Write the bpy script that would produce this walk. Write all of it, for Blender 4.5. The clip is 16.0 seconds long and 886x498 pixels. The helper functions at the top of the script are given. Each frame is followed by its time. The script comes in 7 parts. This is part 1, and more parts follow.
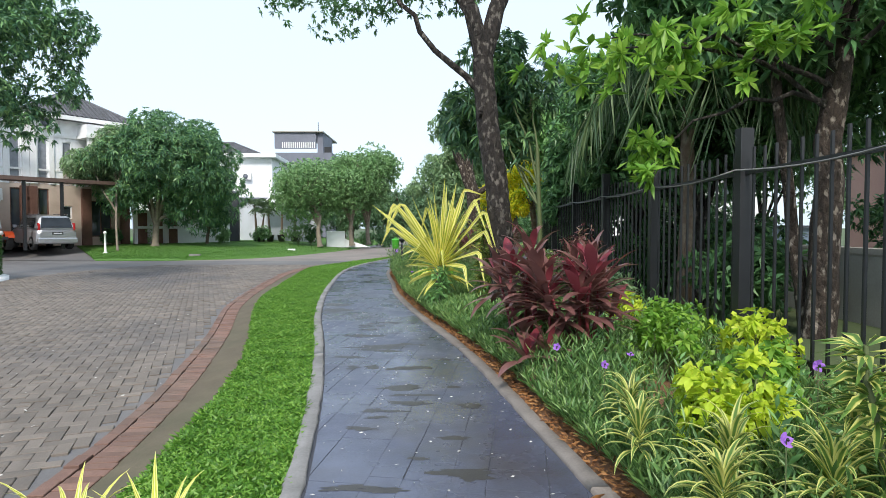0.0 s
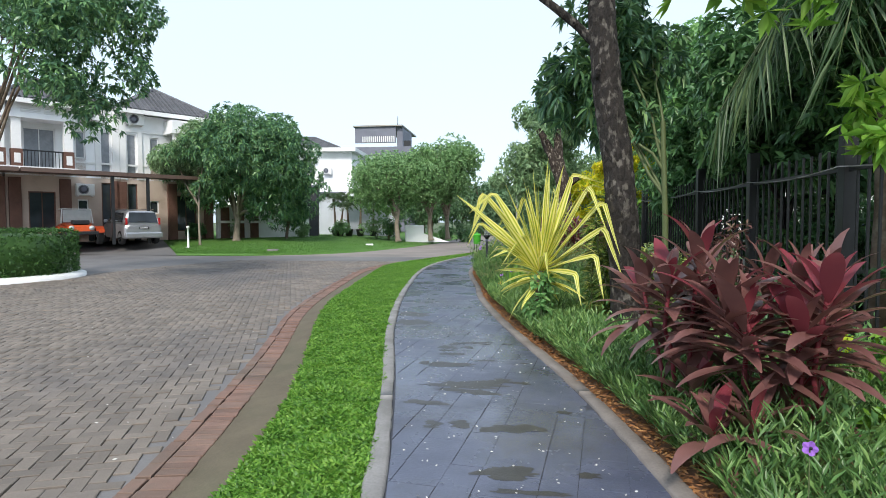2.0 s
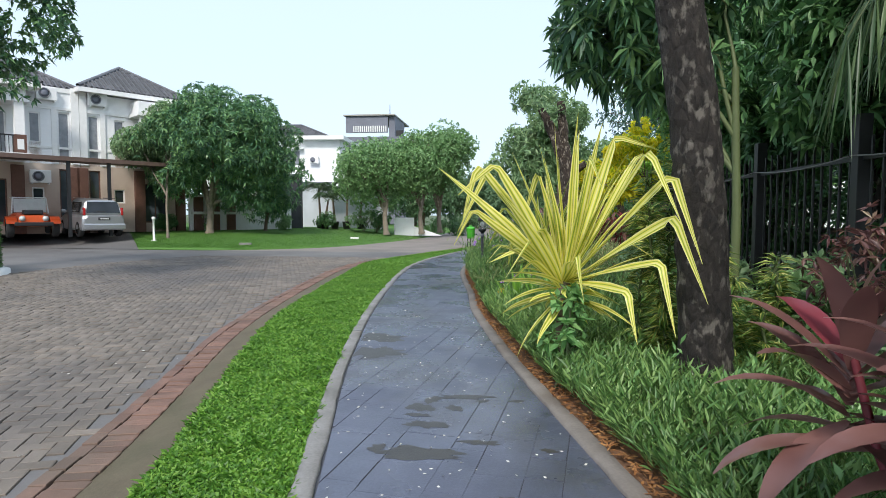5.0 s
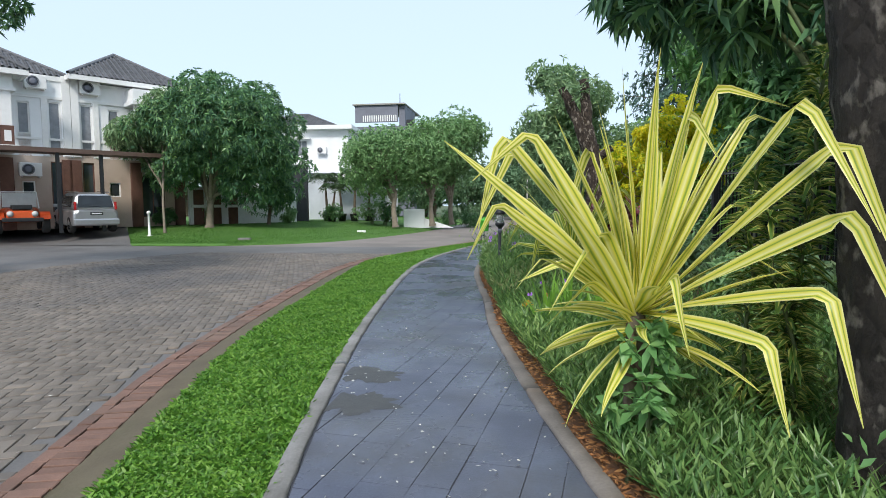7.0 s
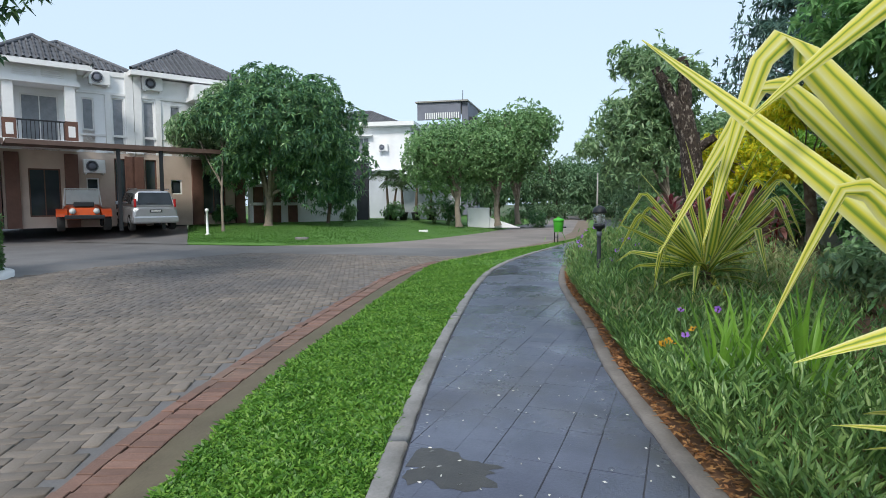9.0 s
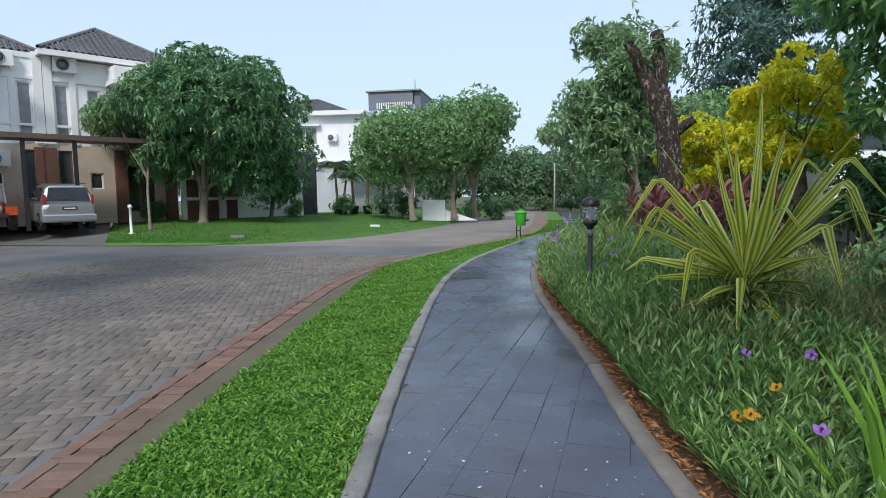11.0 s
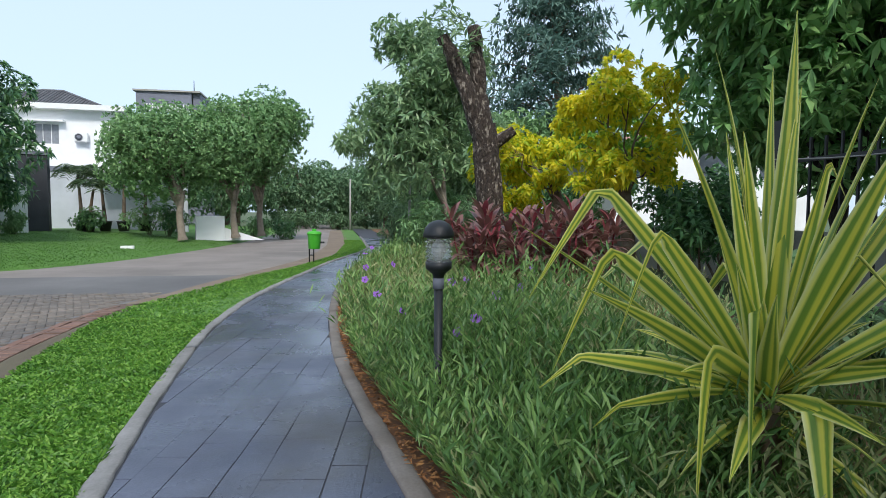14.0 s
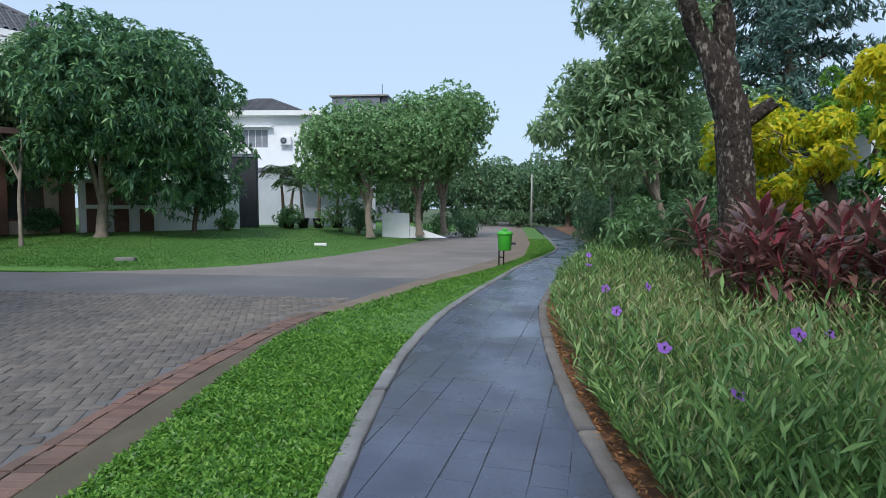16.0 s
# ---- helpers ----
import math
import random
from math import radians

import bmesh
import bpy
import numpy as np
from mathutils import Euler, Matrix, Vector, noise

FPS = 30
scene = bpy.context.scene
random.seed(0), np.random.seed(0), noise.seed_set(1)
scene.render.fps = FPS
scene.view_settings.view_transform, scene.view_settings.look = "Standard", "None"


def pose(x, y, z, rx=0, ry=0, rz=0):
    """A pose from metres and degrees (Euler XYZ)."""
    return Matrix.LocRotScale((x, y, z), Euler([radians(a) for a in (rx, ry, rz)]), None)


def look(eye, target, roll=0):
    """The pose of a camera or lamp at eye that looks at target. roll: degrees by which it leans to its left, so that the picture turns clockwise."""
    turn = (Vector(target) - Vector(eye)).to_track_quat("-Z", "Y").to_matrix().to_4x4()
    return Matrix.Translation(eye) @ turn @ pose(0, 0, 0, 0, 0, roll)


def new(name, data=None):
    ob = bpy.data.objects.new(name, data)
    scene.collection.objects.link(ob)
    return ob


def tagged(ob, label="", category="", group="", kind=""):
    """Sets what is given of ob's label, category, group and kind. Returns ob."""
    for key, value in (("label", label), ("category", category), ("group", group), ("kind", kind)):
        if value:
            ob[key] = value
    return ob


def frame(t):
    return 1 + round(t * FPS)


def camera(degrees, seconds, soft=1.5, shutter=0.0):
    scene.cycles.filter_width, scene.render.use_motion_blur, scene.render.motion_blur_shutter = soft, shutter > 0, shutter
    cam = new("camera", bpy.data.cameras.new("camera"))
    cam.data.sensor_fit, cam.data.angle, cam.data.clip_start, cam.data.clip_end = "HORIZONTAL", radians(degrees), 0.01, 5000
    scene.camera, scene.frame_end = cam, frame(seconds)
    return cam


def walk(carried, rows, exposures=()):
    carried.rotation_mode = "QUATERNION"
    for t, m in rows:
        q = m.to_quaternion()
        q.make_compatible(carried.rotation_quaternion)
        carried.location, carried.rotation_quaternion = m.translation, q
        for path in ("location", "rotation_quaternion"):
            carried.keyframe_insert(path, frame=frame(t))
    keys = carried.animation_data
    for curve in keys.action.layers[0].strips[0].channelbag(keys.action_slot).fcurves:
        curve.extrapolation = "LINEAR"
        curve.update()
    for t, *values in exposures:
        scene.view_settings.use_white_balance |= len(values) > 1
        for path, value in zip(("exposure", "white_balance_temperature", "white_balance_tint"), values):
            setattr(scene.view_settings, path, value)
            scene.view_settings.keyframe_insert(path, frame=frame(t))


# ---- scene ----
cam = camera(74.13, 16.0, soft=0.5)
# seconds, eye x y z in metres, then yaw, pitch, roll in degrees
PATH = [
    (0.0, -0.002, 0.000, 1.413, -0.14, -2.10, 0.03),
    (0.5, -0.079, 0.494, 1.421, 0.98, -2.59, -0.57),
    (1.0, -0.088, 0.941, 1.412, 1.43, -2.69, -0.07),
    (1.5, -0.133, 1.382, 1.427, 4.23, -2.21, 0.04),
    (2.0, -0.289, 1.834, 1.431, 7.49, -2.69, 0.11),
    (2.5, -0.338, 2.237, 1.410, 7.92, -2.82, 0.36),
    (3.0, -0.384, 2.652, 1.401, 8.28, -2.54, -0.53),
    (3.5, -0.480, 3.101, 1.393, 7.92, -2.71, -0.56),
    (4.0, -0.455, 3.520, 1.366, 6.78, -2.91, -0.29),
    (4.2, -0.448, 3.687, 1.366, 7.15, -2.82, -0.53),
    (6.3, -0.556, 5.406, 1.412, 6.38, -4.51, 0.53),
    (6.5, -0.582, 5.581, 1.416, 6.64, -4.36, 0.62),
    (7.0, -0.634, 6.032, 1.406, 8.11, -4.29, 0.37),
    (7.5, -0.811, 6.489, 1.395, 10.91, -4.92, 0.36),
    (8.0, -0.986, 6.941, 1.385, 13.17, -4.66, 0.27),
    (8.5, -1.097, 7.386, 1.380, 13.72, -4.37, 0.09),
    (8.7, -1.141, 7.559, 1.372, 14.08, -4.36, 0.20),
    (10.8, -1.593, 9.431, 1.379, 10.23, -4.56, 0.71),
    (11.0, -1.588, 9.616, 1.376, 9.55, -5.16, 0.88),
    (11.5, -1.551, 10.105, 1.386, 7.70, -5.18, 1.23),
    (12.0, -1.607, 10.637, 1.387, 4.99, -5.12, 0.64),
    (12.5, -1.609, 11.142, 1.370, -2.23, -5.40, -0.22),
    (13.0, -1.642, 11.628, 1.374, -6.27, -4.54, -0.65),
    (13.5, -1.698, 12.105, 1.401, -11.63, -3.72, -0.65),
    (14.0, -1.692, 12.536, 1.395, -10.34, -3.57, -0.36),
    (14.5, -1.798, 12.985, 1.397, -1.41, -3.97, -0.02),
    (15.0, -1.905, 13.450, 1.408, 1.36, -3.70, -0.21),
    (15.5, -2.007, 13.930, 1.413, 5.06, -3.59, -0.33),
    (16.0, -2.156, 14.378, 1.422, 6.51, -4.00, -0.20),
]
walk(cam, [(t, pose(x, y, z, 90 + pitch, roll, yaw)) for t, x, y, z, yaw, pitch, roll in PATH],
     [(0, 0.4, 6500, 10), (4, 0.31, 6450, 10), (8.5, 0.06, 6350, 9), (12, -0.05, 6200, 10), (13, 0.02, 6200, 10), (14, 0.1, 6250, 10), (14.6, 0.02, 6150, 10), (15.2, -0.08, 6050, 10), (16, -0.2, 5950, 10)])

# ---- world and light ----
world = bpy.data.worlds.new("World")
scene.world = world
world.use_nodes = True
wn, wl = world.node_tree.nodes, world.node_tree.links
wn.clear()
sky = wn.new("ShaderNodeTexSky")
sky.sky_type = "NISHITA"
sky.sun_disc = False
SUN_ELEV, SUN_ROT = 44.0, 182.0
sky.sun_elevation, sky.sun_rotation = radians(SUN_ELEV), radians(SUN_ROT)
sky.air_density, sky.dust_density, sky.ozone_density = 1.0, 2.5, 1.5
haze = wn.new("ShaderNodeMix")
haze.data_type = "RGBA"
haze.inputs[0].default_value = 0.62
haze.inputs[7].default_value = (8.5, 10.2, 12.1, 1)
bgd = wn.new("ShaderNodeBackground")
bgd.inputs["Strength"].default_value = 0.113
wout = wn.new("ShaderNodeOutputWorld")
wl.new(sky.outputs[0], haze.inputs[6])
wl.new(haze.outputs[2], bgd.inputs["Color"])
wl.new(bgd.outputs[0], wout.inputs[0])
sun = bpy.data.lights.new("sun", "SUN")
sun.energy, sun.angle, sun.color = 2.6, radians(10), (1.0, 0.94, 0.86)
sun_ob = new("sun", sun)
az = radians(SUN_ROT)
sun_from = Vector((math.sin(az) * math.cos(radians(SUN_ELEV)), math.cos(az) * math.cos(radians(SUN_ELEV)), math.sin(radians(SUN_ELEV))))
sun_ob.matrix_world = look(sun_from * 60, (0, 0, 0))

# ---- materials ----


def nodes_of(name):
    m = bpy.data.materials.new(name)
    m.use_nodes = True
    nt = m.node_tree
    return m, nt, nt.nodes["Principled BSDF"]


def ramp_node(nt, stops):
    r = nt.nodes.new("ShaderNodeValToRGB")
    e = r.color_ramp.elements
    while len(e) < len(stops):
        e.new(0.5)
    for k, (p, c) in enumerate(stops):
        e[k].position, e[k].color = p, (*c, 1)
    return r


def noise_node(nt, scale, detail=4, rough=0.6, source="Object"):
    n = nt.nodes.new("ShaderNodeTexNoise")
    if source == "Position":
        tc = nt.nodes.new("ShaderNodeNewGeometry")
    else:
        tc = nt.nodes.new("ShaderNodeTexCoord")
    n.inputs["Scale"].default_value, n.inputs["Detail"].default_value, n.inputs["Roughness"].default_value = scale, detail, rough
    nt.links.new(tc.outputs[source], n.inputs["Vector"])
    return n


def mix_node(nt, a, b, fac, mode="MIX"):
    m = nt.nodes.new("ShaderNodeMix")
    m.data_type, m.blend_type = "RGBA", mode
    for sock, v in ((m.inputs[6], a), (m.inputs[7], b), (m.inputs[0], fac)):
        if isinstance(v, (int, float)):
            sock.default_value = v
        elif isinstance(v, tuple):
            sock.default_value = (*v, 1)
        else:
            nt.links.new(v, sock)
    return m


def rough_surface(name, lo, hi, scale=6.0, fine=60.0, rough=0.85, bump=0.3, stain=None, stain_amount=0.5, stain_scale=0.7, piece=0.0, rough_var=0.0, metal=0.0, spec=0.5, source="Object"):
    """A mineral or painted surface: colour at two scales, stains and fine relief; piece: how much each object differs."""
    m, nt, p = nodes_of(name)
    big, small = noise_node(nt, scale, source=source), noise_node(nt, fine, 3, source=source)
    r = ramp_node(nt, [(0.3, lo), (0.7, hi)])
    mixv = nt.nodes.new("ShaderNodeMath")
    mixv.operation = "MULTIPLY_ADD"
    mixv.inputs[1].default_value = 0.35
    nt.links.new(small.outputs[0], mixv.inputs[0])
    sc = nt.nodes.new("ShaderNodeMath")
    sc.operation = "MULTIPLY"
    sc.inputs[1].default_value = 0.65
    nt.links.new(big.outputs[0], sc.inputs[0])
    nt.links.new(sc.outputs[0], mixv.inputs[2])
    nt.links.new(mixv.outputs[0], r.inputs[0])
    col = r.outputs[0]
    if stain:
        sn = noise_node(nt, stain_scale, 6, 0.65, source)
        sr = ramp_node(nt, [(0.48, (0, 0, 0)), (0.66, (stain_amount,) * 3)])
        nt.links.new(sn.outputs[0], sr.inputs[0])
        col = mix_node(nt, col, stain, sr.outputs[0]).outputs[2]
    if piece:
        oi = nt.nodes.new("ShaderNodeObjectInfo")
        gi = nt.nodes.new("ShaderNodeNewGeometry")
        ad = nt.nodes.new("ShaderNodeMath")
        ad.operation = "ADD"
        nt.links.new(oi.outputs["Random"], ad.inputs[0])
        nt.links.new(gi.outputs["Random Per Island"], ad.inputs[1])
        fr = nt.nodes.new("ShaderNodeMath")
        fr.operation = "FRACT"
        nt.links.new(ad.outputs[0], fr.inputs[0])
        pr = ramp_node(nt, [(0.0, (1 - piece,) * 3), (1.0, (1 + piece * 0.6,) * 3)])
        nt.links.new(fr.outputs[0], pr.inputs[0])
        col = mix_node(nt, col, pr.outputs[0], 1.0, "MULTIPLY").outputs[2]
    nt.links.new(col, p.inputs["Base Color"])
    p.inputs["Roughness"].default_value = rough
    p.inputs["Metallic"].default_value = metal
    p.inputs["Specular IOR Level"].default_value = spec
    if rough_var:
        rn = noise_node(nt, scale * 0.4, 5, 0.6, source)
        mr = nt.nodes.new("ShaderNodeMapRange")
        mr.inputs[1].default_value, mr.inputs[2].default_value = 0.38, 0.62
        mr.inputs[3].default_value, mr.inputs[4].default_value = max(rough - rough_var, 0.05), rough + rough_var * 0.5
        nt.links.new(rn.outputs[0], mr.inputs[0])
        nt.links.new(mr.outputs[0], p.inputs["Roughness"])
    if bump:
        b = nt.nodes.new("ShaderNodeBump")
        b.inputs["Strength"].default_value, b.inputs["Distance"].default_value = bump, 0.01
        nt.links.new(mixv.outputs[0], b.inputs["Height"])
        nt.links.new(b.outputs[0], p.inputs["Normal"])
    return m


def leaf_material(name, stops, rough=0.45, glow_through=0.3, stripes=None, tint_scale=0.6, spec=0.4):
    """Leaf tissue: each leaf differs, with slow drift over the plant; stripes: colours across the blade, by its UV."""
    m, nt, p = nodes_of(name)
    gi = nt.nodes.new("ShaderNodeNewGeometry")
    n = noise_node(nt, tint_scale, 3)
    mx = nt.nodes.new("ShaderNodeMath")
    mx.operation = "MULTIPLY_ADD"
    mx.inputs[1].default_value = 0.55
    nt.links.new(gi.outputs["Random Per Island"], mx.inputs[0])
    sc = nt.nodes.new("ShaderNodeMath")
    sc.operation = "MULTIPLY"
    sc.inputs[1].default_value = 0.5
    nt.links.new(n.outputs[0], sc.inputs[0])
    nt.links.new(sc.outputs[0], mx.inputs[2])
    r = ramp_node(nt, stops)
    nt.links.new(mx.outputs[0], r.inputs[0])
    col = r.outputs[0]
    if stripes:
        uv = nt.nodes.new("ShaderNodeUVMap")
        sp = nt.nodes.new("ShaderNodeSeparateXYZ")
        nt.links.new(uv.outputs[0], sp.inputs[0])
        jit = nt.nodes.new("ShaderNodeMath")
        jit.operation = "MULTIPLY_ADD"
        jit.inputs[1].default_value, jit.inputs[2].default_value = 0.22, -0.11
        nt.links.new(gi.outputs["Random Per Island"], jit.inputs[0])
        ad = nt.nodes.new("ShaderNodeMath")
        ad.operation = "ADD"
        nt.links.new(sp.outputs[0], ad.inputs[0])
        nt.links.new(jit.outputs[0], ad.inputs[1])
        sr = ramp_node(nt, stripes)
        nt.links.new(ad.outputs[0], sr.inputs[0])
        tint = ramp_node(nt, [(0.0, (0.75, 0.8, 0.7)), (1.0, (1.1, 1.05, 1.0))])
        nt.links.new(mx.outputs[0], tint.inputs[0])
        col = mix_node(nt, sr.outputs[0], tint.outputs[0], 1.0, "MULTIPLY").outputs[2]
    nt.links.new(col, p.inputs["Base Color"])
    p.inputs["Roughness"].default_value = rough
    p.inputs["Specular IOR Level"].default_value = spec
    tr = nt.nodes.new("ShaderNodeBsdfTranslucent")
    nt.links.new(col, tr.inputs["Color"])
    ms = nt.nodes.new("ShaderNodeMixShader")
    ms.inputs[0].default_value = glow_through
    nt.links.new(p.outputs[0], ms.inputs[1])
    nt.links.new(tr.outputs[0], ms.inputs[2])
    nt.links.new(ms.outputs[0], nt.nodes["Material Output"].inputs["Surface"])
    return m


def plain(name, colour, rough=0.5, metal=0.0, var=0.15):
    lo = tuple(c * (1 - var) for c in colour)
    hi = tuple(min(c * (1 + var), 1) for c in colour)
    return rough_surface(name, lo, hi, 5, 90, rough, 0.06, metal=metal)


def glass_material(name, colour=(0.04, 0.05, 0.06)):
    m, nt, p = nodes_of(name)
    n = noise_node(nt, 0.8, 2)
    r = ramp_node(nt, [(0.35, tuple(c * 0.7 for c in colour)), (0.65, tuple(c * 1.5 for c in colour))])
    nt.links.new(n.outputs[0], r.inputs[0])
    nt.links.new(r.outputs[0], p.inputs["Base Color"])
    p.inputs["Roughness"].default_value = 0.06
    p.inputs["Specular IOR Level"].default_value = 0.8
    return m


M_ROADBED = rough_surface("paved_road_grit", (0.10, 0.096, 0.095), (0.185, 0.176, 0.172), 0.5, 45, 0.75, 0.5, (0.095, 0.09, 0.092), 0.8, 0.16)
M_ROADFAR = rough_surface("pale_warm_road", (0.19, 0.165, 0.15), (0.29, 0.25, 0.225), 0.6, 45, 0.8, 0.4, (0.14, 0.125, 0.115), 0.7, 0.2)
M_DAMP = rough_surface("damp_path_stain", (0.026, 0.024, 0.022), (0.062, 0.057, 0.05), 9, 70, 0.42, 0.4, source="Position")
M_PAVER = rough_surface("concrete_paver", (0.125, 0.104, 0.085), (0.215, 0.18, 0.148), 1.6, 70, 0.7, 0.5, (0.072, 0.07, 0.076), 0.9, 0.14, piece=0.24, source="Position")
M_BRICK = rough_surface("red_paving_brick", (0.145, 0.08, 0.06), (0.24, 0.138, 0.103), 5, 80, 0.8, 0.5, (0.126, 0.097, 0.074), 0.8, 0.5, piece=0.25, source="Position")
M_SOIL = rough_surface("damp_soil", (0.082, 0.066, 0.042), (0.145, 0.118, 0.075), 3, 50, 0.85, 0.7, (0.075, 0.08, 0.04), 0.5, 0.8)
M_BEDSOIL = rough_surface("garden_soil", (0.13, 0.07, 0.04), (0.24, 0.12, 0.06), 4, 60, 0.95, 0.8)
M_PATH = rough_surface("stamped_dark_concrete", (0.052, 0.06, 0.092), (0.105, 0.114, 0.165), 2.4, 55, 0.34, 0.5, (0.055, 0.049, 0.044), 0.85, 0.42, piece=0.03, rough_var=0.2, source="Position")
M_GROOVE = rough_surface("groove_grime", (0.028, 0.03, 0.04), (0.06, 0.062, 0.075), 5, 60, 0.7, 0.4)
M_KERB = rough_surface("concrete_kerb", (0.16, 0.155, 0.15), (0.31, 0.30, 0.29), 3.5, 55, 0.85, 0.7, (0.12, 0.115, 0.105), 0.7, 0.9, piece=0.03, source="Position")
M_KERB_R = rough_surface("mossy_concrete_kerb", (0.135, 0.118, 0.105), (0.245, 0.215, 0.19), 3.5, 55, 0.85, 0.7, (0.12, 0.09, 0.065), 0.6, 0.9, piece=0.03, source="Position")
M_LAWN = rough_surface("lawn_turf", (0.06, 0.14, 0.025), (0.11, 0.24, 0.04), 1.2, 35, 0.9, 0.9)
M_EARTH = rough_surface("ground_cover_earth", (0.05, 0.08, 0.03), (0.10, 0.13, 0.05), 0.5, 12, 0.95, 0.5)
M_SAND = rough_surface("sandy_verge", (0.16, 0.12, 0.085), (0.25, 0.19, 0.14), 2, 40, 0.9, 0.6, (0.16, 0.12, 0.08), 0.5, 0.6)
M_GRASS = leaf_material("carpet_grass_blade", [(0.15, (0.035, 0.115, 0.014)), (0.5, (0.115, 0.28, 0.034)), (0.9, (0.29, 0.49, 0.085))], 0.45, 0.35, tint_scale=2.6)
M_LAWNBLADE = leaf_material("mown_lawn_blade", [(0.15, (0.035, 0.11, 0.016)), (0.5, (0.075, 0.195, 0.028)), (0.9, (0.15, 0.30, 0.05))], 0.5, 0.3, tint_scale=0.8)
M_RUELLIA = leaf_material("ruellia_leaf", [(0.1, (0.034, 0.095, 0.027)), (0.5, (0.115, 0.235, 0.064)), (0.95, (0.33, 0.48, 0.16))], 0.34, 0.25)
# lighter copy of the ruellia leaf: stronger light farther on is in its colour
M_RUELLIA_LIT = leaf_material("lit_ruellia_leaf", [(0.1, (0.04, 0.108, 0.028)), (0.5, (0.145, 0.275, 0.075)), (0.95, (0.38, 0.53, 0.17))], 0.34, 0.27)
M_RUELLIA_DRY = leaf_material("pale_ruellia_leaf", [(0.1, (0.13, 0.18, 0.06)), (0.5, (0.27, 0.31, 0.12)), (0.95, (0.5, 0.47, 0.25))], 0.5, 0.3)
M_STEM = plain("green_stem", (0.10, 0.13, 0.05), 0.6)
# bluish lift stands for distance haze, the palest stop for sunlit leaves
M_MANGO = leaf_material("mango_leaf", [(0.15, (0.042, 0.112, 0.074)), (0.45, (0.10, 0.22, 0.112)), (0.7, (0.18, 0.34, 0.13)), (0.95, (0.36, 0.54, 0.2))], 0.38, 0.22, tint_scale=1.1)
# green lightened a little for haze
M_BROAD = leaf_material("round_tree_leaf", [(0.1, (0.11, 0.22, 0.10)), (0.5, (0.215, 0.38, 0.155)), (0.95, (0.39, 0.56, 0.25))], 0.42, 0.3)
# glossy green, lightened in colour to make up for nearer trees' shadow
M_GLOSSY = leaf_material("glossy_evergreen_leaf", [(0.1, (0.09, 0.21, 0.08)), (0.5, (0.2, 0.41, 0.14)), (0.95, (0.38, 0.6, 0.22))], 0.34, 0.36)
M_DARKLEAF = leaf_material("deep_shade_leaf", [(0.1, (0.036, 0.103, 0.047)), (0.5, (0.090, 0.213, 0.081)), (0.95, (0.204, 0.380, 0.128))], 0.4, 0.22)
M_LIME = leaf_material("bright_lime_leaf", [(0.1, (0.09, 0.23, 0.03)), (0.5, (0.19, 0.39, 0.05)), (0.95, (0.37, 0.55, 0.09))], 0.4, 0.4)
M_LIMEYELLOW = leaf_material("lime_yellow_leaf", [(0.1, (0.30, 0.46, 0.03)), (0.5, (0.52, 0.66, 0.05)), (0.95, (0.74, 0.78, 0.1))], 0.45, 0.4)
M_YELLOWLEAF = leaf_material("golden_croton_leaf", [(0.1, (0.18, 0.36, 0.03)), (0.34, (0.42, 0.56, 0.04)), (0.52, (0.78, 0.72, 0.04)), (0.95, (0.92, 0.78, 0.05))], 0.42, 0.5, tint_scale=1.0)
# needles and far foliage have pale distance haze mixed into their colours
M_CONIFER = leaf_material("hazed_blue_green_needles", [(0.1, (0.05, 0.11, 0.095)), (0.5, (0.09, 0.175, 0.14)), (0.95, (0.17, 0.265, 0.2))], 0.6, 0.15)
M_FAR = leaf_material("distant_foliage", [(0.1, (0.069, 0.140, 0.074)), (0.5, (0.138, 0.246, 0.121)), (0.95, (0.241, 0.358, 0.189))], 0.6, 0.25)
M_GREYLEAF = leaf_material("grey_green_leaf", [(0.1, (0.11, 0.20, 0.11)), (0.5, (0.22, 0.35, 0.17)), (0.95, (0.40, 0.53, 0.27))], 0.42, 0.32)
M_PALMLEAF = leaf_material("palm_frond_leaf", [(0.1, (0.03, 0.07, 0.03)), (0.5, (0.07, 0.13, 0.055)), (0.95, (0.2, 0.27, 0.12))], 0.4, 0.25)
YEL, GRN, CRM = (0.80, 0.74, 0.09), (0.22, 0.36, 0.05), (0.90, 0.88, 0.44)
M_PANDAN = leaf_material("variegated_screw_pine_leaf", [(0, (1, 1, 1)), (1, (1, 1, 1))], 0.35, 0.3,
                         [(0.0, CRM), (0.2, YEL), (0.27, GRN), (0.33, YEL), (0.5, CRM), (0.62, YEL), (0.7, (0.32, 0.42, 0.06)), (0.76, GRN), (0.82, YEL), (1.0, CRM)])
M_PANDAN2 = leaf_material("green_striped_screw_pine_leaf", [(0, (1, 1, 1)), (1, (1, 1, 1))], 0.35, 0.28,
                          [(0.0, (0.80, 0.80, 0.40)), (0.14, (0.72, 0.69, 0.12)), (0.24, (0.17, 0.31, 0.05)), (0.34, (0.22, 0.34, 0.05)), (0.42, (0.72, 0.68, 0.1)), (0.56, (0.66, 0.64, 0.1)), (0.63, (0.2, 0.33, 0.05)), (0.78, (0.17, 0.29, 0.05)), (0.86, (0.72, 0.70, 0.16)), (1.0, (0.74, 0.75, 0.40))])
